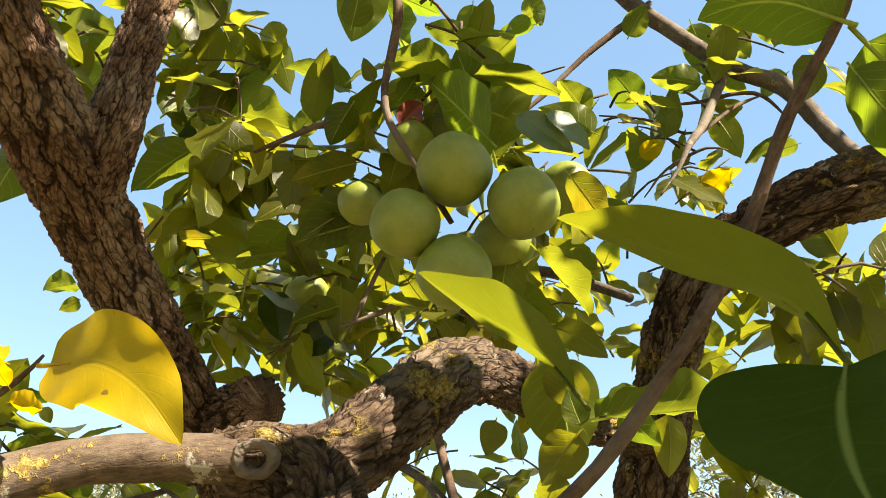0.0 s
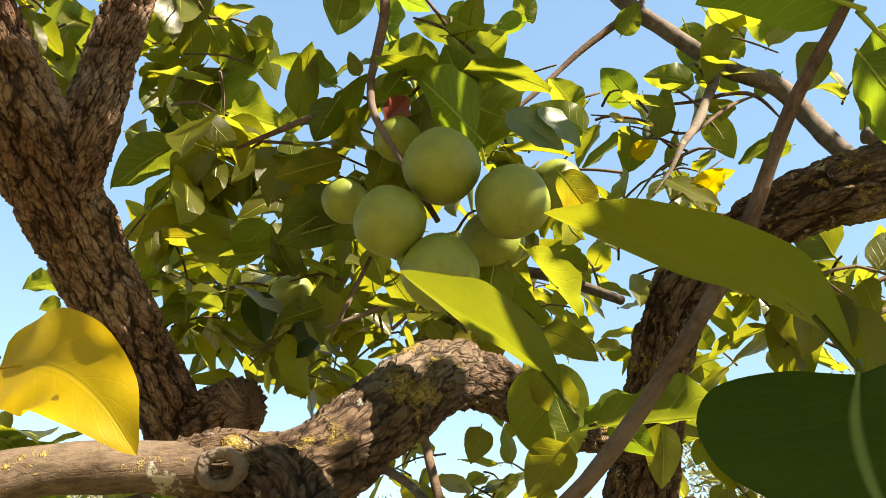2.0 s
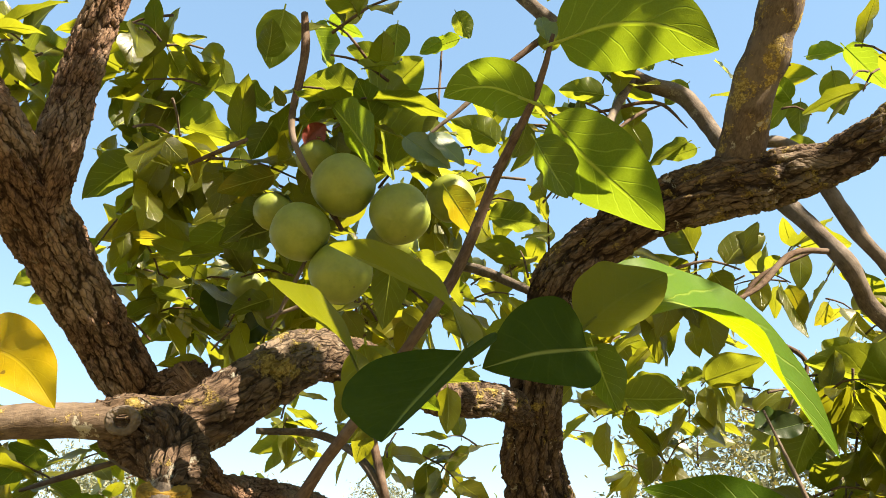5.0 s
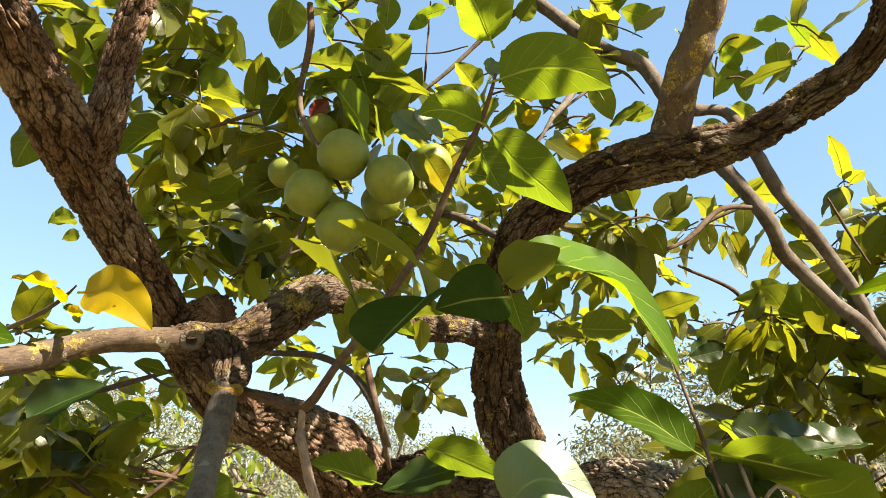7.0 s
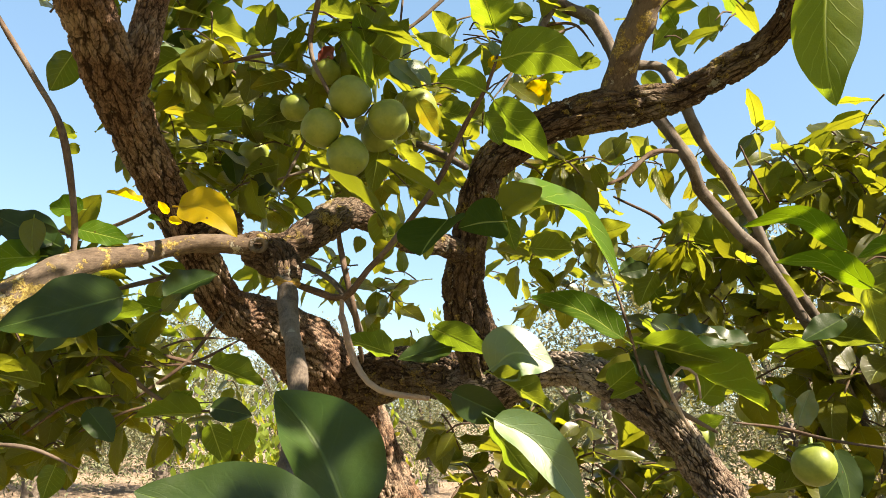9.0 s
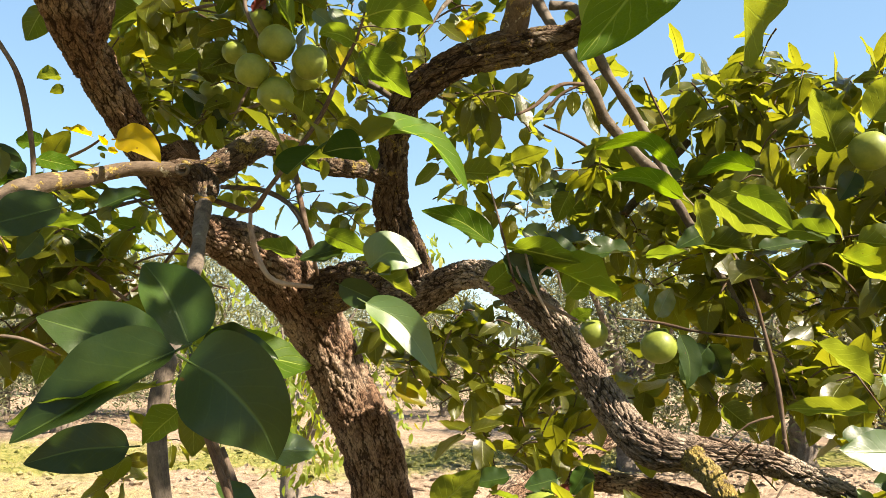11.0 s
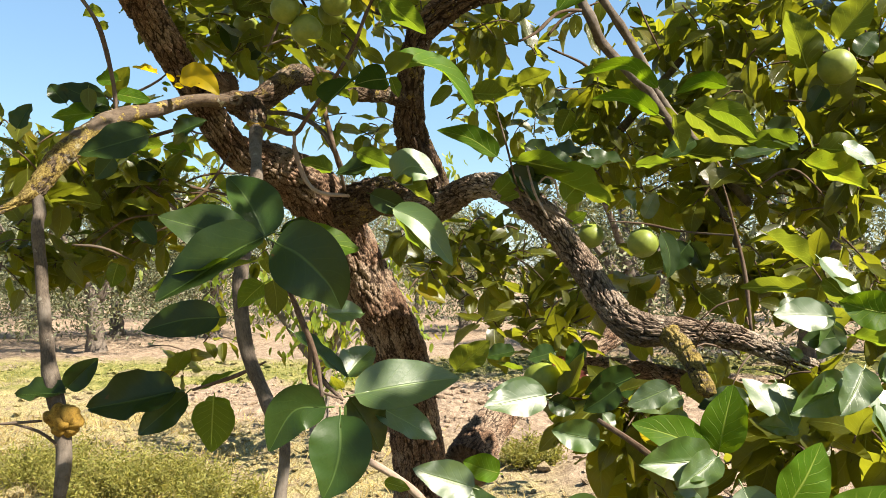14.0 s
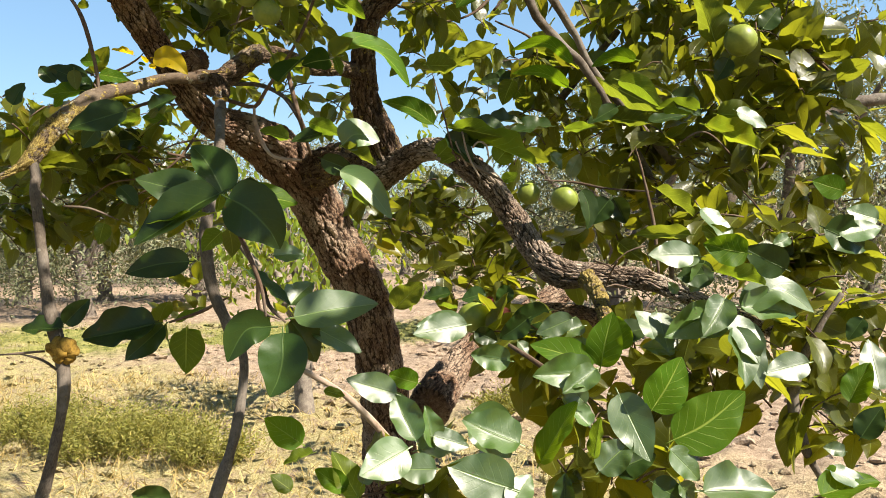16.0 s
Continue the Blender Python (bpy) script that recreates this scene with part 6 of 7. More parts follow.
leaf((0.418, 0.230, 1.302), (0.317, 0.186, 1.295), (0.29, -0.77, 0.57), 0.91, LEAF_PALE)
leaf((0.429, 0.350, 1.276), (0.477, 0.350, 1.252), (0.33, -0.92, -0.19), 1.24, LEAF_DARK_SHADED)
leaf((0.476, 0.500, 1.337), (0.422, 0.500, 1.324), (0.07, -0.90, 0.44), 1.30, LEAF_DARK_SHADED)
leaf((0.404, 0.500, 1.338), (0.341, 0.500, 1.334), (0.08, -0.73, 0.68), 1.00, LEAF_DARK_SHADED)
leaf((0.415, 0.520, 1.299), (0.368, 0.500, 1.320), (0.20, 0.42, 0.89), 1.30, LEAF_LIGHT)
leaf((0.531, 0.550, 1.349), (0.502, 0.550, 1.303), (-0.00, -0.97, 0.26), 1.30, LEAF_DARK_SHADED)
leaf((0.499, 0.450, 1.312), (0.513, 0.450, 1.274), (0.00, -1.00, 0.06), 1.03, RED_LEAF)
leaf((0.490, 0.500, 1.326), (0.462, 0.500, 1.312), (0.20, -0.98, -0.06), 1.00, RED_LEAF)
leaf((0.278, 0.350, 1.318), (0.333, 0.317, 1.376), (0.14, 0.54, 0.83), 1.26, LEAF)
leaf((0.507, 0.300, 1.262), (0.526, 0.287, 1.235), (0.31, -0.66, 0.68), 1.30, LEAF_PALE)
leaf((0.848, 0.300, 1.448), (0.742, 0.330, 1.456), (0.09, 0.57, 0.81), 1.00, LEAF)
leaf((0.764, 0.300, 1.542), (0.850, 0.300, 1.495), (0.29, 0.15, 0.95), 1.00, LEAF)
leaf((0.850, 0.300, 1.503), (0.906, 0.265, 1.434), (0.28, -0.83, 0.48), 1.00, LEAF_PALE)
leaf((0.910, 0.300, 1.417), (0.856, 0.283, 1.472), (0.41, 0.68, 0.61), 1.30, LEAF)
leaf((0.822, 0.350, 1.414), (0.782, 0.350, 1.427), (0.21, -0.96, 0.18), 1.08, LEAF_DARK_SHADED)
leaf((0.804, 0.700, 1.434), (0.866, 0.700, 1.391), (0.14, 0.87, 0.47), 1.21, LEAF)
leaf((0.808, 0.750, 1.540), (0.751, 0.750, 1.475), (-0.31, -0.84, 0.44), 1.30, LEAF_DARK_SHADED)
leaf((0.741, 0.900, 1.474), (0.832, 0.881, 1.509), (-0.12, 0.70, 0.70), 1.30, LEAF)
leaf((0.739, 0.200, 1.425), (0.811, 0.200, 1.424), (0.08, -0.70, 0.71), 1.00, LEAF_DARK_SHADED)
blade([(0.598, 0.090, 1.243), (0.551, 0.090, 1.266), (0.499, 0.100, 1.281)], 0.056, (-0.14, -0.82, 0.55), LEAF_GREEN, 0.25, 0.030)
blade([(0.610, 0.090, 1.244), (0.618, 0.085, 1.286), (0.632, 0.090, 1.331)], 0.058, (-0.40, -0.91, 0.12), LEAF_GREEN, 0.20, 0.030)
leaf((0.600, 0.060, 1.244), (0.498, 0.032, 1.248), (0.34, -0.85, 0.41), 1.00, LEAF_PALE)
blade([(0.633, 0.070, 1.203), (0.649, 0.050, 1.161), (0.667, 0.020, 1.108)], 0.066, (-0.25, -0.93, 0.27), LEAF_PALE, 0.25, 0.040)
blade([(0.679, 0.050, 1.180), (0.705, 0.050, 1.218), (0.732, 0.060, 1.260)], 0.072, (0.26, -0.93, 0.26), LEAF_GREEN, 0.20, 0.030)
blade([(0.710, 0.040, 1.135), (0.762, 0.040, 1.159), (0.828, 0.050, 1.204)], 0.088, (0.11, -0.92, 0.37), LEAF_GREEN, 0.15, 0.030)
leaf((0.598, 0.050, 1.250), (0.537, 0.015, 1.224), (0.30, -0.74, 0.60), 1.00, LEAF_PALE)
leaf((0.579, 0.050, 1.189), (0.536, 0.050, 1.243), (0.21, -0.98, 0.02), 0.95, LEAF_PALE)
leaf((0.584, 0.040, 1.156), (0.547, 0.064, 1.205), (0.21, -0.72, 0.66), 1.10, LEAF_PALE)
leaf((0.497, 0.050, 1.096), (0.553, 0.030, 1.203), (-0.91, -0.40, 0.08), 1.00, LEAF_GREEN)
leaf((0.585, 0.030, 1.089), (0.643, 0.030, 1.139), (-0.20, -0.90, 0.38), 1.28, LEAF_PALE)
leaf((0.581, 0.030, 1.107), (0.591, 0.030, 1.176), (-0.87, -0.45, 0.21), 1.00, LEAF_LIGHT)
leaf((0.612, 0.050, 1.082), (0.684, 0.050, 1.115), (-0.22, -0.79, 0.57), 1.26, LEAF_DARK_SHADED)
leaf((0.692, 0.020, 1.131), (0.744, 0.020, 1.077), (0.21, -0.94, 0.28), 1.09, LEAF_PALE)
leaf((0.727, 0.000, 1.067), (0.858, 0.000, 1.070), (0.32, -0.63, 0.71), 1.00, LEAF_PALE)
leaf((0.665, 0.020, 1.080), (0.717, 0.020, 1.044), (0.15, -0.98, 0.09), 1.30, LEAF_DARK_SHADED)
leaf((0.709, 0.020, 1.078), (0.734, 0.020, 1.043), (0.05, -0.91, 0.41), 1.30, LEAF_PALE)
leaf((0.584, 0.080, 1.084), (0.566, 0.080, 1.120), (0.12, -0.99, -0.09), 1.30, LEAF_DARK_SHADED)
leaf((0.479, 0.040, 1.134), (0.389, 0.043, 1.184), (0.32, -0.79, 0.53), 1.27, LEAF_PALE)
leaf((0.463, 0.000, 1.078), (0.359, 0.000, 1.120), (0.05, -0.92, 0.39), 1.27, LEAF_PALE)
leaf((0.487, 0.200, 1.239), (0.414, 0.200, 1.256), (0.16, -0.95, 0.26), 1.18, LEAF_PALE)
leaf((0.413, 0.230, 1.301), (0.323, 0.198, 1.307), (0.30, -0.87, 0.39), 1.00, LEAF_PALE)
leaf((0.526, 0.250, 1.311), (0.469, 0.250, 1.272), (-0.26, -0.96, -0.07), 1.11, LEAF_DARK_SHADED)
leaf((0.607, 0.250, 1.308), (0.535, 0.250, 1.280), (0.22, -0.84, 0.50), 0.99, LEAF_PALE)
leaf((0.838, 0.180, 1.323), (0.739, 0.138, 1.287), (0.12, -0.92, 0.38), 0.99, LEAF_PALE)
leaf((0.840, 0.160, 1.320), (0.791, 0.135, 1.295), (0.04, -0.82, 0.56), 1.30, LEAF_PALE)
leaf((0.859, 0.160, 1.329), (0.977, 0.160, 1.316), (0.36, -0.80, 0.48), 0.95, LEAF_PALE)
leaf((0.845, 0.150, 1.321), (0.876, 0.102, 1.241), (-0.02, -0.68, 0.73), 1.01, LEAF_PALE)
leaf((0.850, 0.140, 1.303), (0.851, 0.080, 1.209), (0.25, -0.73, 0.63), 1.00, LEAF_PALE)
leaf((0.990, 0.150, 1.230), (0.897, 0.129, 1.218), (0.10, -0.82, 0.56), 0.97, LEAF_PALE)
leaf((0.990, 0.150, 1.201), (1.029, 0.150, 1.181), (0.13, -0.91, 0.40), 1.30, LEAF_DARK_SHADED)
leaf((0.839, 0.180, 1.386), (0.770, 0.180, 1.378), (0.40, -0.87, 0.28), 1.30, LEAF_DARK_SHADED)
leaf((0.776, 0.200, 1.347), (0.761, 0.200, 1.368), (0.03, -0.99, 0.12), 1.30, LEAF_PALE)
leaf((0.736, 0.200, 1.324), (0.745, 0.158, 1.256), (0.07, -0.84, 0.54), 1.13, LEAF_PALE)
leaf((0.774, 0.200, 1.249), (0.713, 0.194, 1.262), (0.23, -0.84, 0.50), 1.00, LEAF_PALE)
leaf((0.800, 0.130, 1.413), (0.720, 0.160, 1.419), (-0.08, -0.94, 0.34), 0.95, LEAF_PALE)
leaf((0.873, 0.120, 1.416), (0.797, 0.120, 1.436), (0.27, -0.96, -0.05), 1.30, LEAF_GREEN)
leaf((0.953, 0.150, 1.384), (0.876, 0.150, 1.425), (0.16, -0.97, -0.18), 1.24, LEAF_DARK_SHADED)
leaf((0.817, 0.150, 1.388), (0.909, 0.150, 1.376), (0.13, 0.43, 0.89), 1.00, LEAF_LIGHT)
leaf((0.306, -0.040, 1.162), (0.235, -0.090, 1.139), (0.49, -0.63, 0.60), 1.26, LEAF_PALE)
leaf((0.314, -0.030, 1.159), (0.283, 0.000, 1.235), (0.21, -0.94, 0.28), 0.99, LEAF_PALE)
leaf((0.291, 0.000, 1.227), (0.215, -0.016, 1.257), (0.30, -0.85, 0.43), 1.00, LEAF_PALE)
leaf((0.321, 0.020, 1.239), (0.275, 0.020, 1.257), (0.47, -0.85, 0.23), 1.30, LEAF_GREEN)
leaf((0.346, -0.020, 1.122), (0.280, -0.020, 1.125), (0.16, -0.79, 0.59), 1.30, LEAF_PALE)
leaf((0.339, 0.000, 1.142), (0.332, 0.000, 1.209), (0.49, -0.83, 0.25), 1.02, LEAF_PALE)
leaf((0.331, 0.000, 1.167), (0.389, 0.000, 1.148), (0.22, -0.88, 0.41), 1.03, LEAF_PALE)
leaf((0.233, -0.050, 1.111), (0.249, -0.050, 1.142), (0.02, -0.99, 0.13), 1.30, LEAF_PALE)
leaf((0.156, -0.050, 1.170), (0.102, -0.050, 1.212), (0.35, -0.79, 0.50), 1.23, LEAF_GREEN)
leaf((0.170, -0.040, 1.159), (0.122, -0.040, 1.149), (0.07, -0.29, 0.95), 1.00, LEAF_LIGHT)
leaf((0.139, -0.060, 1.110), (0.109, -0.060, 1.135), (0.25, -0.67, 0.70), 1.30, LEAF_LIGHT)
leaf((0.217, -0.060, 1.107), (0.171, -0.060, 1.141), (0.27, -0.89, 0.37), 1.04, LEAF_GREEN)
leaf((0.232, -0.050, 1.087), (0.195, -0.050, 1.161), (0.60, -0.74, 0.30), 1.00, LEAF_LIGHT)
leaf((-0.012, -0.100, 1.120), (-0.070, -0.100, 1.128), (0.02, -0.94, 0.35), 0.96, LEAF_DARK_SHADED)
leaf((0.176, 0.000, 1.239), (0.209, 0.000, 1.230), (0.16, -0.66, 0.73), 1.10, LEAF_LIGHT)
leaf((0.306, 0.000, 1.143), (0.393, 0.044, 1.154), (0.31, -0.66, 0.68), 1.00, LEAF_PALE)
leaf((0.443, -0.020, 1.060), (0.484, 0.022, 1.096), (0.26, -0.65, 0.72), 1.15, LEAF_PALE)
leaf((0.526, -0.020, 1.057), (0.527, -0.020, 1.106), (-0.34, -0.87, 0.36), 1.25, LEAF_DARK_SHADED)
leaf((0.981, 0.100, 1.062), (1.048, 0.086, 1.035), (0.01, -0.78, 0.63), 0.94, LEAF_PALE)
leaf((0.951, 0.080, 1.023), (1.064, 0.080, 1.055), (-0.04, -0.46, 0.89), 1.00, LEAF_GREEN)
leaf((1.096, 0.200, 1.078), (1.138, 0.200, 1.137), (-0.50, -0.71, 0.49), 1.30, LEAF_DARK_SHADED)
leaf((1.104, 0.250, 1.128), (1.148, 0.250, 1.209), (-0.51, -0.80, 0.32), 1.05, LEAF_GREEN)
leaf((1.168, 0.250, 1.146), (1.184, 0.310, 1.242), (0.08, -0.72, 0.69), 1.00, LEAF_PALE)
leaf((1.075, 0.200, 1.059), (1.036, 0.204, 1.070), (0.09, -0.86, 0.51), 1.30, LEAF_PALE)
leaf((1.168, 0.300, 1.286), (1.134, 0.300, 1.244), (-0.57, -0.67, 0.49), 1.30, LEAF_DARK_SHADED)
leaf((1.083, 0.300, 1.459), (1.180, 0.300, 1.414), (0.04, -0.98, 0.20), 1.30, LEAF_DARK_SHADED)
leaf((1.115, 0.300, 1.437), (1.203, 0.300, 1.456), (0.01, -0.79, 0.61), 1.12, LEAF_PALE)
leaf((1.052, 0.350, 1.438), (1.013, 0.339, 1.428), (0.15, -0.86, 0.48), 1.30, LEAF_PALE)
leaf((1.251, 0.500, 1.529), (1.177, 0.500, 1.554), (0.12, -0.99, -0.01), 1.28, LEAF_GREEN)
leaf((1.164, 0.500, 1.519), (1.140, 0.500, 1.555), (0.14, -0.89, 0.44), 1.30, LEAF_DARK_SHADED)
leaf((1.264, 0.400, 1.467), (1.199, 0.409, 1.491), (0.23, -0.95, 0.23), 1.30, LEAF_PALE)
blade([(0.875, 0.170, 1.320), (0.938, 0.170, 1.352), (1.003, 0.170, 1.311)], 0.058, (-0.03, -0.79, 0.61), LEAF_PALE, 0.30, 0.040)
blade([(0.873, 0.160, 1.303), (0.879, 0.150, 1.252), (0.890, 0.130, 1.190)], 0.056, (0.20, -0.97, 0.11), LEAF_PALE, 0.40, 0.050)
blade([(0.403, 0.100, 1.177), (0.432, 0.100, 1.149), (0.463, 0.100, 1.100)], 0.078, (-0.14, -0.88, 0.46), LEAF_PALE, 0.25, 0.040)
blade([(0.443, 0.660, 1.662), (0.406, 0.650, 1.652), (0.376, 0.660, 1.645)], 0.048, (0.06, -0.91, 0.40), LEAF_OLIVE_SHADED, 0.50, 0.040)
blade([(0.708, 0.630, 1.552), (0.722, 0.632, 1.520), (0.724, 0.630, 1.485), (0.718, 0.630, 1.462)], 0.044, (0.25, -0.96, 0.10), LEAF_DARK_SHADED, 0.25, 0.030)
blade([(0.814, 0.550, 1.825), (0.768, 0.550, 1.833), (0.716, 0.550, 1.811)], 0.040, (0.14, 0.61, 0.78), LEAF_GREEN, 0.30, 0.030)
blade([(0.761, 0.500, 1.773), (0.808, 0.500, 1.757), (0.848, 0.500, 1.716)], 0.046, (0.14, 0.72, 0.68), LEAF_LIGHT, 0.30, 0.030)
leaves_all = tagged(crown.make("foliage", LEAF_MANY, tree), "", kind="stuff")
twigs_all = tagged(twigs.make("twig_growth", BARK_TWIG, tree), "", kind="stuff")
for ob in (leaves_all, twigs_all):
    ob.matrix_parent_inverse = tree_back


# ---- fruit ----
def fruit_mesh():
    """A round, slightly flattened persimmon with four faint furrows and a small point below; radius 1, stalk end +Z."""
    verts, faces, rows, cols = [], [], 20, 32
    for i in range(rows + 1):
        p = math.pi * i / rows
        for j in range(cols):
            a = 2 * math.pi * j / cols
            r = 1.0 + 0.018 * math.cos(4 * a) * math.sin(p) - 0.10 * math.exp(-(p / 0.35) ** 2) + 0.02 * math.exp(-((math.pi - p) / 0.12) ** 2)
            verts.append((r * math.sin(p) * math.cos(a), r * math.sin(p) * math.sin(a), 0.94 * r * math.cos(p)))
    for i in range(rows):
        for j in range(cols):
            k = (j + 1) % cols
            faces.append((i * cols + j, (i + 1) * cols + j, (i + 1) * cols + k, i * cols + k))
    return verts, faces


def calyx_mesh():
    """Four broad, wavy lobes and a short stalk on top of the fruit."""
    verts, faces = [], []
    for q in range(4):
        a0 = q * math.pi / 2
        base = len(verts)
        for i in range(7):
            u = i / 6
            half = 0.5 * math.sin(math.pi * (0.22 + 0.76 * u)) * (1 - 0.25 * u)
            for j in range(5):
                v = j / 2 - 1
                x, y = 0.08 + 0.72 * u, half * v
                z = 0.90 - 0.30 * u * u + 0.10 * u ** 3 + 0.10 * abs(v) * math.sin(u * 5 + q)
                verts.append((x * math.cos(a0) - y * math.sin(a0), x * math.sin(a0) + y * math.cos(a0), z))
        for i in range(6):
            for j in range(4):
                a = base + i * 5 + j
                faces.append((a, a + 1, a + 6, a + 5))
    v, f, _, _ = tube([(0, 0, 0.8, 0.11), (0.02, 0, 1.05, 0.09), (0.05, 0, 1.3, 0.09)], 0.1, 8)
    base = len(verts)
    return verts + [tuple(p) for p in v], faces + [tuple(k + base for k in face) for face in f]


FRUIT_V, FRUIT_F = fruit_mesh()
CALYX_V, CALYX_F = calyx_mesh()
fruit_data, calyx_data = [], []


def fruit(centre, radius, tilt=(0, 0, 0), label=""):
    m = Matrix.LocRotScale(Vector(centre), Euler([radians(a) for a in tilt]), Vector((radius,) * 3))
    if not fruit_data:
        ob = mesh_object("fruit", FRUIT_V, FRUIT_F, SKIN, tree)
        cap = mesh_object("calyx", CALYX_V, CALYX_F, CALYX, ob)
        fruit_data.append(ob.data), calyx_data.append(cap.data)
    else:
        ob, cap = new("fruit", fruit_data[0]), new("calyx", calyx_data[0])
        ob.parent, cap.parent = tree, ob
    ob.matrix_parent_inverse = tree_back
    ob.matrix_basis = m
    return tagged(ob, label)


fruit((0.011, 0.665, 2.058), 0.0326, (-48, -8, 10))
fruit((-0.031, 0.670, 2.009), 0.0300, (-50, -22, 0))
fruit((0.069, 0.665, 2.025), 0.0310, (-52, 24, 0))
fruit((0.010, 0.680, 1.969), 0.0316, (-70, 4, 0))
fruit((0.056, 0.735, 2.021), 0.0286, (-60, 10, 0))
fruit((-0.032, 0.740, 2.130), 0.0233, (0, 10, 0))
fruit((0.120, 0.760, 2.088), 0.0277, (-40, 10, 0))
fruit((-0.081, 0.760, 2.074), 0.0232, (0, 30, 0))
fruit((1.122, 0.730, 1.905), 0.0391, (-25, 8, 0))
fruit((0.664, 0.608, 1.532), 0.0300, (-20, 5, 0))
fruit((0.447, 0.500, 1.285), 0.0342, (-30, 10, 0))
fruit((0.639, 0.950, 1.560), 0.0306, (-25, 6, 30))
fruit((1.304, 0.700, 1.295), 0.0377, (-25, 6, 30))
fruit((-0.193, 1.100, 2.103), 0.0310, (-25, 6, 30))
fruit((0.923, 1.300, 1.819), 0.0300, (-25, 6, 30))
fruit((0.098, 0.850, 2.131), 0.0169, (-25, 6, 30))
fruit((0.546, 0.450, 1.260), 0.0346, (-25, 6, 30))


# ---- ground ----
def ground_height(x, y):
    p = Vector((x, y, 0.0))
    d = math.hypot(x - 0.3, y - 1.6)
    clod = 0.05 * noise.fractal(p * 2.3, 1.0, 2.0, 4) + 0.03 * noise.fractal(p * 9.0, 0.8, 2.0, 3)
    roll = 0.10 * noise.noise(p * 0.25)
    return (clod + roll) * min(1.0, 0.25 + d / 4.0) - 0.05 + (0.0 if y < 30 else (y - 30) * 0.004)


def axis(fine_from, fine_to, step, far):
    mid = np.arange(fine_from, fine_to, step)
    grow = step * 1.25 ** np.arange(1, 60)
    out = np.cumsum(grow)
    out = out[out < far]
    return np.concatenate([fine_from - out[::-1], mid, mid[-1] + out])


gx, gy = axis(-6.0, 5.0, 0.07, 600.0), axis(1.5, 13.0, 0.07, 900.0)
gv = [(x, y, ground_height(x, y)) for y in gy for x in gx]
gf = [(j * len(gx) + i, j * len(gx) + i + 1, (j + 1) * len(gx) + i + 1, (j + 1) * len(gx) + i) for j in range(len(gy) - 1) for i in range(len(gx) - 1)]
tagged(mesh_object("ground", gv, gf, SOIL), "tilled reddish-brown orchard soil with dry straw and weeds", "ground", kind="structure")


# ---- olive trees ----
OLIVE_LEAVES = [leaf_mesh(2, 2, 0.30, 0.1, 0.2, 0.0, 0.0, k, False) for k in range(3)]


def olive_tree(seed, height, spread):
    r = random.Random(seed)
    top = tagged(new("olive_tree"), "grey-green olive tree with a dark gnarled trunk on tilled soil", "tree", "olive trees of the orchard")
    fork = height * 0.28
    v, f, u, _ = tube([(0, 0, -0.2, 0.24), (0.03, 0, 0.15, 0.17), (0.08, 0.03, fork * 0.6, 0.14), (0.05, 0.02, fork, 0.16)], 0.1, 12, 0.0, 0.4, seed)
    mesh_object("trunk", v, f, OLIVE_BARK, top, u)
    leaves = Crown(OLIVE_LEAVES)
    for k in range(5):
        a = k * 1.257 + r.uniform(-0.3, 0.3)
        reach = spread * r.uniform(0.45, 0.75)
        end = Vector((math.cos(a) * reach, math.sin(a) * reach, height * r.uniform(0.62, 0.85)))
        knee = Vector((math.cos(a) * reach * 0.45, math.sin(a) * reach * 0.45, fork + (end.z - fork) * 0.45))
        v, f, u, _ = tube([(0.05, 0.02, fork * 0.85, 0.10), (*knee, 0.06), (*end, 0.02)], 0.2, 8, 0.0, 0.3, seed + k)
        mesh_object("limb", v, f, OLIVE_BARK, top, u)
    for _ in range(300):
        a, h = r.uniform(0, 6.283), r.random() ** 0.8
        out = spread * math.sqrt(r.random()) * (0.55 + 0.45 * math.sin(math.pi * min(1, h * 0.9 + 0.1)))
        c = Vector((math.cos(a) * out, math.sin(a) * out, height * (0.15 + 0.83 * h) - 0.22 * out))
        bend = Vector((r.gauss(0, 1), r.gauss(0, 1), r.gauss(0.2, 0.8))).normalized()
        for _ in range(34):
            p = c + bend * r.uniform(-0.3, 0.3) + Vector((r.gauss(0, 0.13), r.gauss(0, 0.13), r.gauss(0, 0.12)))
            go = (bend + Vector((r.gauss(0, 0.7), r.gauss(0, 0.7), r.gauss(0, 0.7)))).normalized()
            leaves.add(leaf_pose(p, p + go * r.uniform(0.08, 0.14), Vector((r.gauss(0, 1), r.gauss(0, 1), 1))), r.randrange(3))
    crown_ob = leaves.make("crown", OLIVE_LEAF, top)
    return top


OLIVES = [olive_tree(3, 3.9, 1.9), olive_tree(11, 4.3, 2.2), olive_tree(29, 3.5, 1.7)]
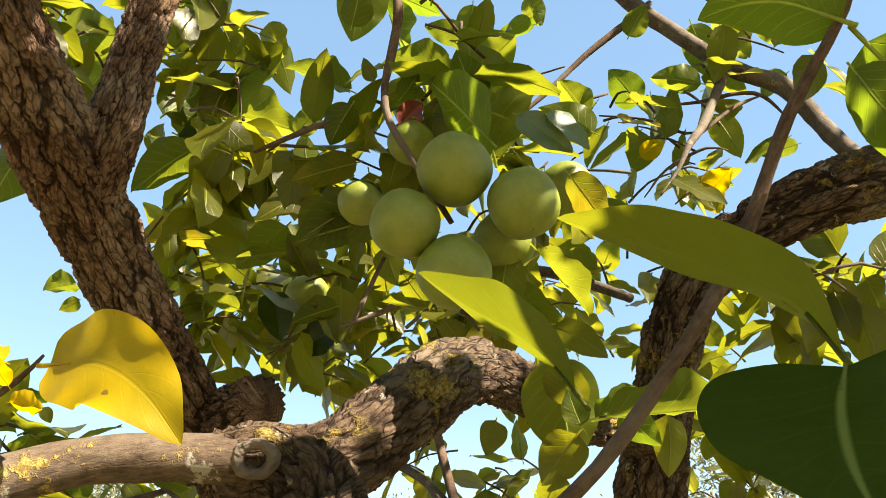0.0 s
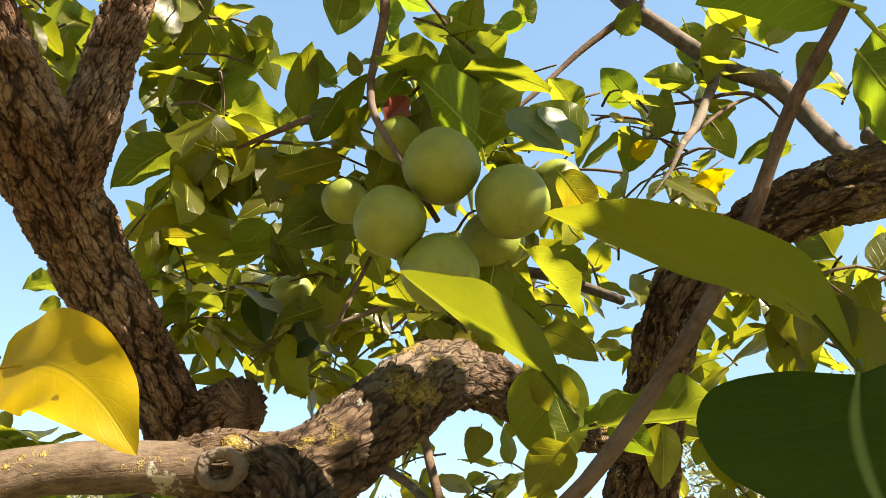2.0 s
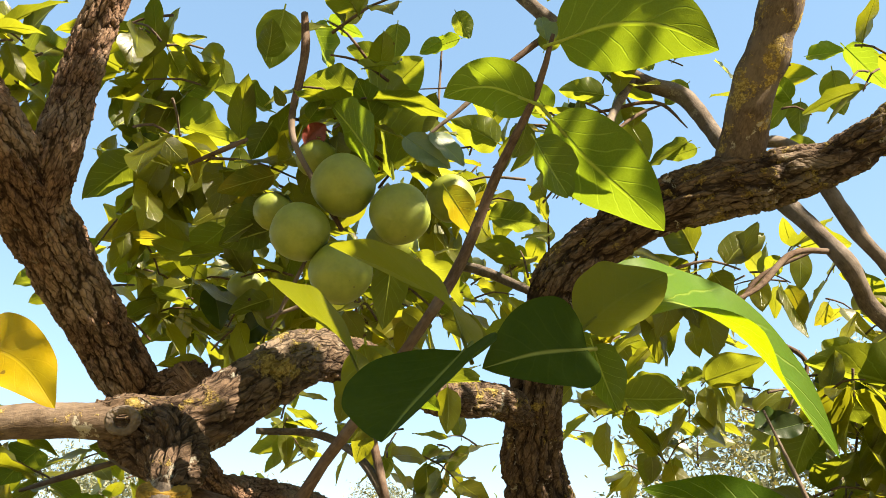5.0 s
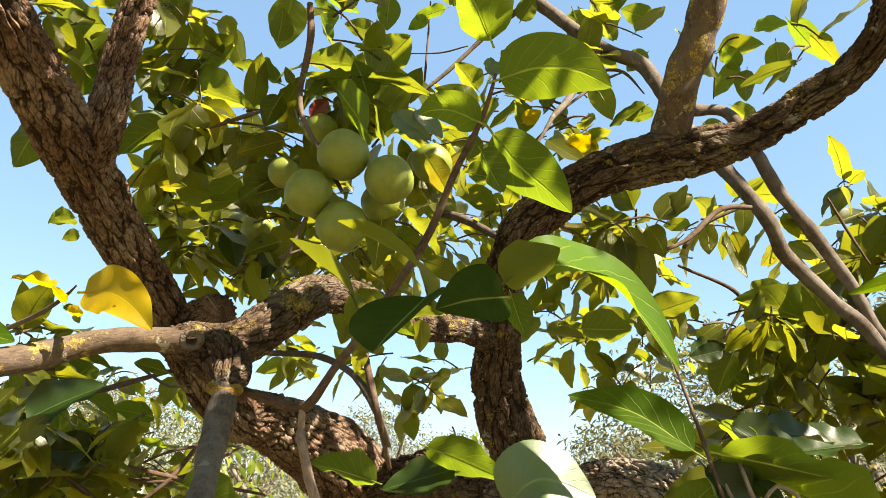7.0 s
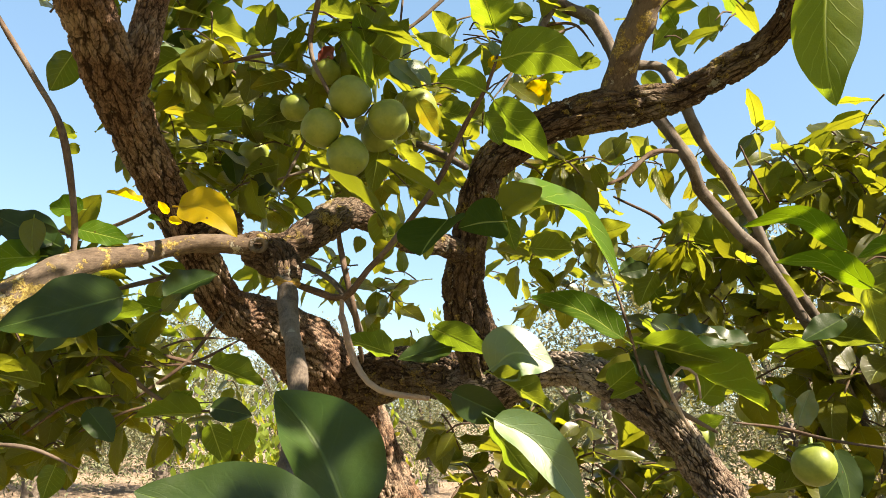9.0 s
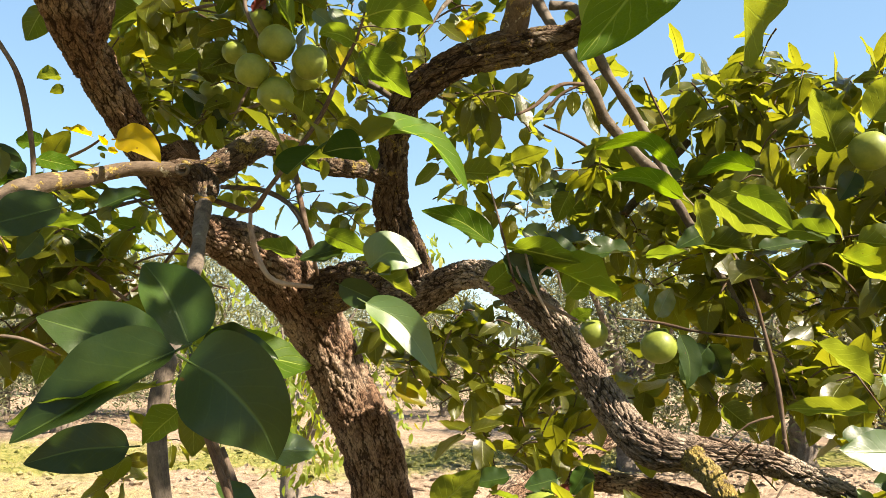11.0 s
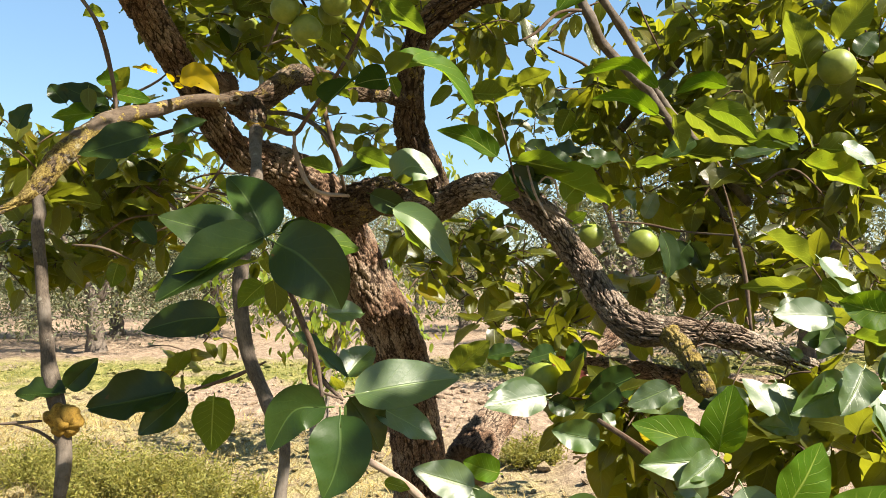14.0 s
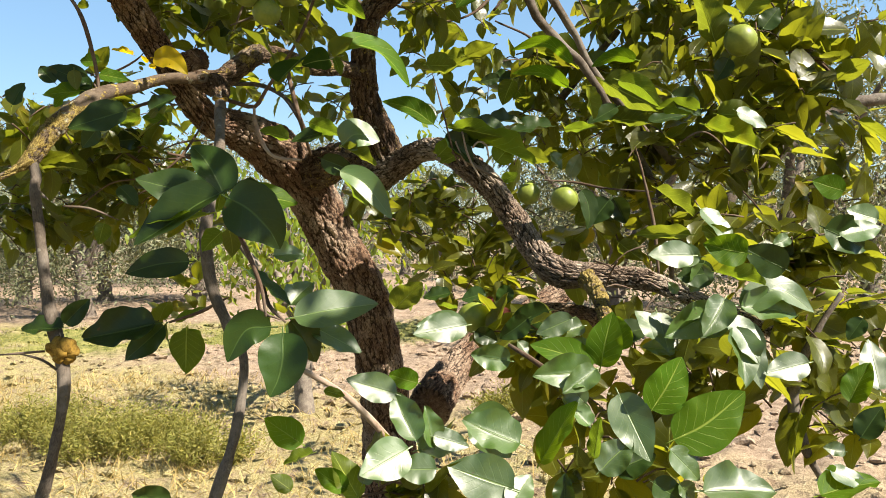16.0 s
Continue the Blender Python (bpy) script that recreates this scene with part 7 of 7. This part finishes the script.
OLIVE_SPOTS = [(-10.6, 18.7), (-7.0, 19.5), (-4.4, 18.5), (-12.8, 24.5), (-1.8, 24.0), (1.5, 19.0), (3.4, 10.2), (6.0, 10.6), (4.4, 14.5), (8.6, 13.0), (12.0, 15.5),
               (11.0, 21.0), (-15.5, 20.0), (-18.0, 26.0), (15.0, 20.0), (-9.0, 29.0), (-3.0, 31.0), (5.0, 24.0), (19.0, 24.0), (10.0, 30.0), (-22.0, 32.0), (26.0, 30.0), (-6.0, 26.0), (-11.5, 27.5),
               (0.5, 28.0), (-14.5, 31.0), (7.5, 33.0), (2.5, 35.0), (-5.5, 36.0), (14.0, 34.0), (-10.0, 38.0), (-18.5, 37.0), (20.0, 38.0), (-26.0, 24.0), (-1.0, 41.0), (9.0, 41.0), (-5.9, 15.3), (-8.7, 18.9)]
for k, (x, y) in enumerate(OLIVE_SPOTS):
    m = pose(x, y, ground_height(x, y), 0, 0, k * 77.0) @ Matrix.Scale(0.88 + 0.06 * ((k * 7) % 5), 4)
    if k < 3:
        OLIVES[k].matrix_basis = m
    else:
        ob = copy_thing(OLIVES[k % 3], Matrix())
        ob.matrix_basis = m


# ---- young fruit tree behind ----
def young_tree(x, y):
    r = random.Random(5)
    top = tagged(new("young_fruit_tree"), "young fruit tree with a grey trunk and drooping light green leaves", "tree")
    top.location = (x, y, ground_height(x, y))
    v, f, u, _ = tube([(0, 0, -0.1, 0.085), (0.0, 0, 0.3, 0.075), (0.02, 0, 0.75, 0.085)], 0.06, 14, 0.0, 0.2, 4)
    mesh_object("trunk", v, f, GREY_BARK, top, u)
    leaves = Crown([leaf_mesh(4, 2, 0.34, 0.2, 0.5, 0.03, 0.0, 60 + k, False) for k in range(4)])
    for k in range(7):
        a = k * 0.9 + r.uniform(-0.2, 0.2)
        end = Vector((math.cos(a) * r.uniform(0.5, 0.95), math.sin(a) * r.uniform(0.5, 0.95), r.uniform(1.2, 2.1)))
        knee = end * 0.5 + Vector((0, 0, 0.35))
        v, f, u, _ = tube([(0.02, 0, 0.7, 0.05), (*knee, 0.028), (*end, 0.008)], 0.08, 8, 0.0, 0.2, 11 + k)
        mesh_object("limb", v, f, GREY_BARK, top, u)
        for _ in range(24):
            p = knee.lerp(end, r.uniform(0.1, 1.1)) + Vector((r.gauss(0, 0.18), r.gauss(0, 0.18), r.gauss(-0.1, 0.2)))
            for _ in range(9):
                q = p + Vector((r.gauss(0, 0.07), r.gauss(0, 0.07), r.gauss(0, 0.07)))
                go = Vector((r.gauss(0, 0.5), r.gauss(0, 0.5), -0.8 + r.gauss(0, 0.35))).normalized()
                leaves.add(leaf_pose(q, q + go * r.uniform(0.07, 0.12), Vector((r.gauss(0, 1), r.gauss(0, 1), 0.6))), r.randrange(4))
    leaves.make("crown", YOUNG_LEAF, top)
    return top


young_tree(-0.52, 5.6)


# ---- weeds, dry grass, clods ----
def blade_field(name, count, area, length, lean, mat, label, clump=1, spread=0.08, seed=1, keep=None):
    """Thin bent blades on the ground in a rectangle (x0, x1, y0, y1), in clumps."""
    r = random.Random(seed)
    shapes = [leaf_mesh(3, 1, 0.05, 0.0, 0.25 + 0.2 * k, 0.0, 0.0, k, False) for k in range(3)]
    field = Crown(shapes)
    for _ in range(count):
        cx, cy = r.uniform(area[0], area[1]), r.uniform(area[2], area[3])
        if keep and not keep(cx, cy, r):
            continue
        for _ in range(clump):
            x, y = cx + r.gauss(0, spread), cy + r.gauss(0, spread)
            p = Vector((x, y, ground_height(x, y) - 0.01))
            go = Vector((r.gauss(0, lean), r.gauss(0, lean), 1.0)).normalized()
            field.add(leaf_pose(p, p + go * r.uniform(0.5, 1.0) * length, Vector((r.gauss(0, 1), r.gauss(0, 1), 0.2)), r.uniform(0.6, 1.4)), r.randrange(3))
    return tagged(field.make(name, mat, None), label, "grass", kind="stuff")


def near_left(x, y, r):
    return y + 1.1 * x < 5.4 + r.gauss(0, 0.9)


blade_field("dry_grass", 1500, (-5.5, 1.6, 2.2, 8.0), 0.16, 0.9, STRAW, "sparse dry straw-coloured grass lying on the soil", 8, 0.1, 21, near_left)
blade_field("green_grass", 500, (-10.0, 6.0, 10.0, 13.0), 0.14, 0.5, WEED, "low green grass strip beyond the tilled soil", 7, 0.15, 22)


def weed_bush(x, y, width, height, seed):
    """A feathery weed: many thin stems with tiny leaves."""
    r = random.Random(seed)
    top = tagged(new("weed_bush"), "low feathery green and yellow weed on the soil", "weed", "weeds on the orchard floor")
    top.location = (x, y, ground_height(x, y))
    stems, leaves = Crown([]), Crown([leaf_mesh(2, 1, 0.3, 0.1, 0.2, 0.0, 0.0, k, False) for k in range(2)])
    for _ in range(130):
        a, out = r.uniform(0, 6.283), math.sqrt(r.random())
        foot = Vector((math.cos(a) * out * width * 0.35, math.sin(a) * out * width * 0.25, -0.02))
        end = Vector((math.cos(a) * out * width * 0.55 + r.gauss(0, 0.04), math.sin(a) * out * width * 0.4 + r.gauss(0, 0.04), height * r.uniform(0.45, 1.0) * (1.1 - 0.5 * out)))
        mid = foot.lerp(end, 0.5) + Vector((r.gauss(0, 0.02), r.gauss(0, 0.02), 0.03))
        v, f, u, _ = tube([(*foot, 0.003), (*mid, 0.002), (*end, 0.001)], 0.2, 3)
        stems.shapes = [(np.array(v), f, np.array(u))]
        stems.add(Matrix(), 0)
        for _ in range(26):
            p = foot.lerp(end, r.uniform(0.3, 1.05)) + Vector((r.gauss(0, 0.02), r.gauss(0, 0.02), r.gauss(0, 0.015)))
            go = Vector((r.gauss(0, 1), r.gauss(0, 1), r.gauss(0.5, 0.6))).normalized()
            leaves.add(leaf_pose(p, p + go * r.uniform(0.02, 0.045), Vector((r.gauss(0, 1), r.gauss(0, 1), 1))), r.randrange(2))
    tagged(stems.make("stem", WEED, top), kind="stuff")
    tagged(leaves.make("foliage", WEED, top), kind="stuff")


weed_bush(-2.25, 5.0, 1.0, 0.42, 1)
weed_bush(-1.55, 4.7, 1.0, 0.45, 2)
weed_bush(-2.9, 4.6, 0.8, 0.36, 3)
weed_bush(-1.0, 4.3, 0.6, 0.3, 4)
weed_bush(-1.81, 4.61, 0.9, 0.42, 6)
weed_bush(-2.52, 5.11, 0.7, 0.34, 7)
weed_bush(-1.52, 5.02, 0.6, 0.26, 8)
weed_bush(1.1, 5.2, 0.5, 0.25, 5)


def clods(count, seed):
    """Lumps of dry soil and stones lying on the tilled ground."""
    r = random.Random(seed)
    base = bmesh.new()
    bmesh.ops.create_icosphere(base, subdivisions=1, radius=1.0)
    bv = np.array([v.co[:] for v in base.verts])
    bf = [[v.index for v in f.verts] for f in base.faces]
    base.free()
    verts, faces, n = [], [], 0
    for _ in range(count):
        x, y = r.uniform(-7, 6), r.uniform(2.5, 13)
        s = 0.012 + 0.045 * r.random() ** 3
        jag = 1 + 0.25 * np.array([r.gauss(0, 1) for _ in range(len(bv))])[:, None]
        verts.append(bv * jag * np.array([s * r.uniform(0.8, 1.5), s * r.uniform(0.8, 1.5), s * 0.7]) + np.array([x, y, ground_height(x, y) + s * 0.25]))
        faces += [[k + n for k in f] for f in bf]
        n += len(bv)
    return tagged(mesh_object("soil_clods", np.vstack(verts), faces, SOIL, None, smooth=False), "dry clods and crumbs of reddish soil", "soil", kind="stuff")


clods(5000, 9)


def lichen_knob(centre, size):
    """A swollen knot of several rounded lobes under a crust of lichen."""
    r = random.Random(13)
    bm = bmesh.new()
    for dx, dy, dz, s in ((0.0, 0.0, 0.1, 0.8), (-0.7, -0.1, 0.15, 0.42), (0.45, -0.2, 0.3, 0.6), (0.3, 0.2, -0.55, 0.55), (-0.25, -0.3, 0.6, 0.35), (0.7, 0.0, -0.1, 0.5), (-0.2, -0.25, -0.6, 0.38)):
        got = bmesh.ops.create_icosphere(bm, subdivisions=3, radius=s)
        for v in got["verts"]:
            v.co = v.co * (1.0 + 0.34 * noise.noise(v.co * 2.2 + Vector((dx * 9, dz * 7, 0))) + 0.08 * noise.noise(v.co * 11.0)) + Vector((dx, dy, dz))
    me = bpy.data.meshes.new("lichen_knob")
    for f in bm.faces:
        f.smooth = True
    bm.to_mesh(me)
    bm.free()
    me.materials.append(CUT_WOOD)
    ob = tagged(new("lichen_knob", me), "ochre lichen crust on a swollen knot")
    ob.parent = tree
    ob.matrix_parent_inverse = tree_back
    ob.matrix_basis = Matrix.Translation(centre) @ Matrix.Scale(size, 4)


lichen_knob((-0.272, 0.200, 1.284), 0.0235)

# cut end of the hanging branch, ringed with ochre lichen
ring = bmesh.new()
bmesh.ops.create_cone(ring, cap_ends=True, segments=28, radius1=0.0153, radius2=0.0138, depth=0.007)
bmesh.ops.bevel(ring, geom=list(ring.edges), offset=0.0016, segments=2, affect="EDGES")
for v in ring.verts:
    v.co += noise.noise_vector(v.co * 160.0) * 0.0012
cut = bpy.data.meshes.new("branch_collar")
ring.to_mesh(cut)
ring.free()
cut.materials.append(CUT_WOOD)
collar = tagged(new("branch_collar", cut), "ochre lichen ring at the foot of the branch")
collar.parent = tree
collar.matrix_parent_inverse = tree_back
collar.matrix_basis = pose(-0.038, 0.385, 1.728, 24, 8, 0)

# knot hole with a swollen rim on the grey limb
rim = bmesh.new()
for k in range(24):
    a = 2 * math.pi * k / 24
    for j in range(8):
        b = 2 * math.pi * j / 8
        r = 0.0078 + 0.0032 * math.cos(b)
        rim.verts.new(Vector((r * math.cos(a), 0.8 * r * math.sin(a), 0.0032 * math.sin(b))) * (1.0 + 0.12 * noise.noise(Vector((math.cos(a) * 2, math.sin(a) * 2, 3.0)))))
rim.verts.ensure_lookup_table()
for k in range(24):
    for j in range(8):
        rim.faces.new([rim.verts[(k % 24) * 8 + j], rim.verts[((k + 1) % 24) * 8 + j], rim.verts[((k + 1) % 24) * 8 + (j + 1) % 8], rim.verts[k * 8 + (j + 1) % 8]]).smooth = True
knot_mesh = bpy.data.meshes.new("knot")
rim.to_mesh(knot_mesh)
rim.free()
knot_mesh.materials.append(OLIVE_BARK)
knot = tagged(new("knot", knot_mesh), "old knot hole with a swollen grey rim")
knot.parent = tree
knot.matrix_parent_inverse = tree_back
knot.matrix_basis = look((-0.074, 0.403, 1.771), (-0.074, 1.403, 1.921))
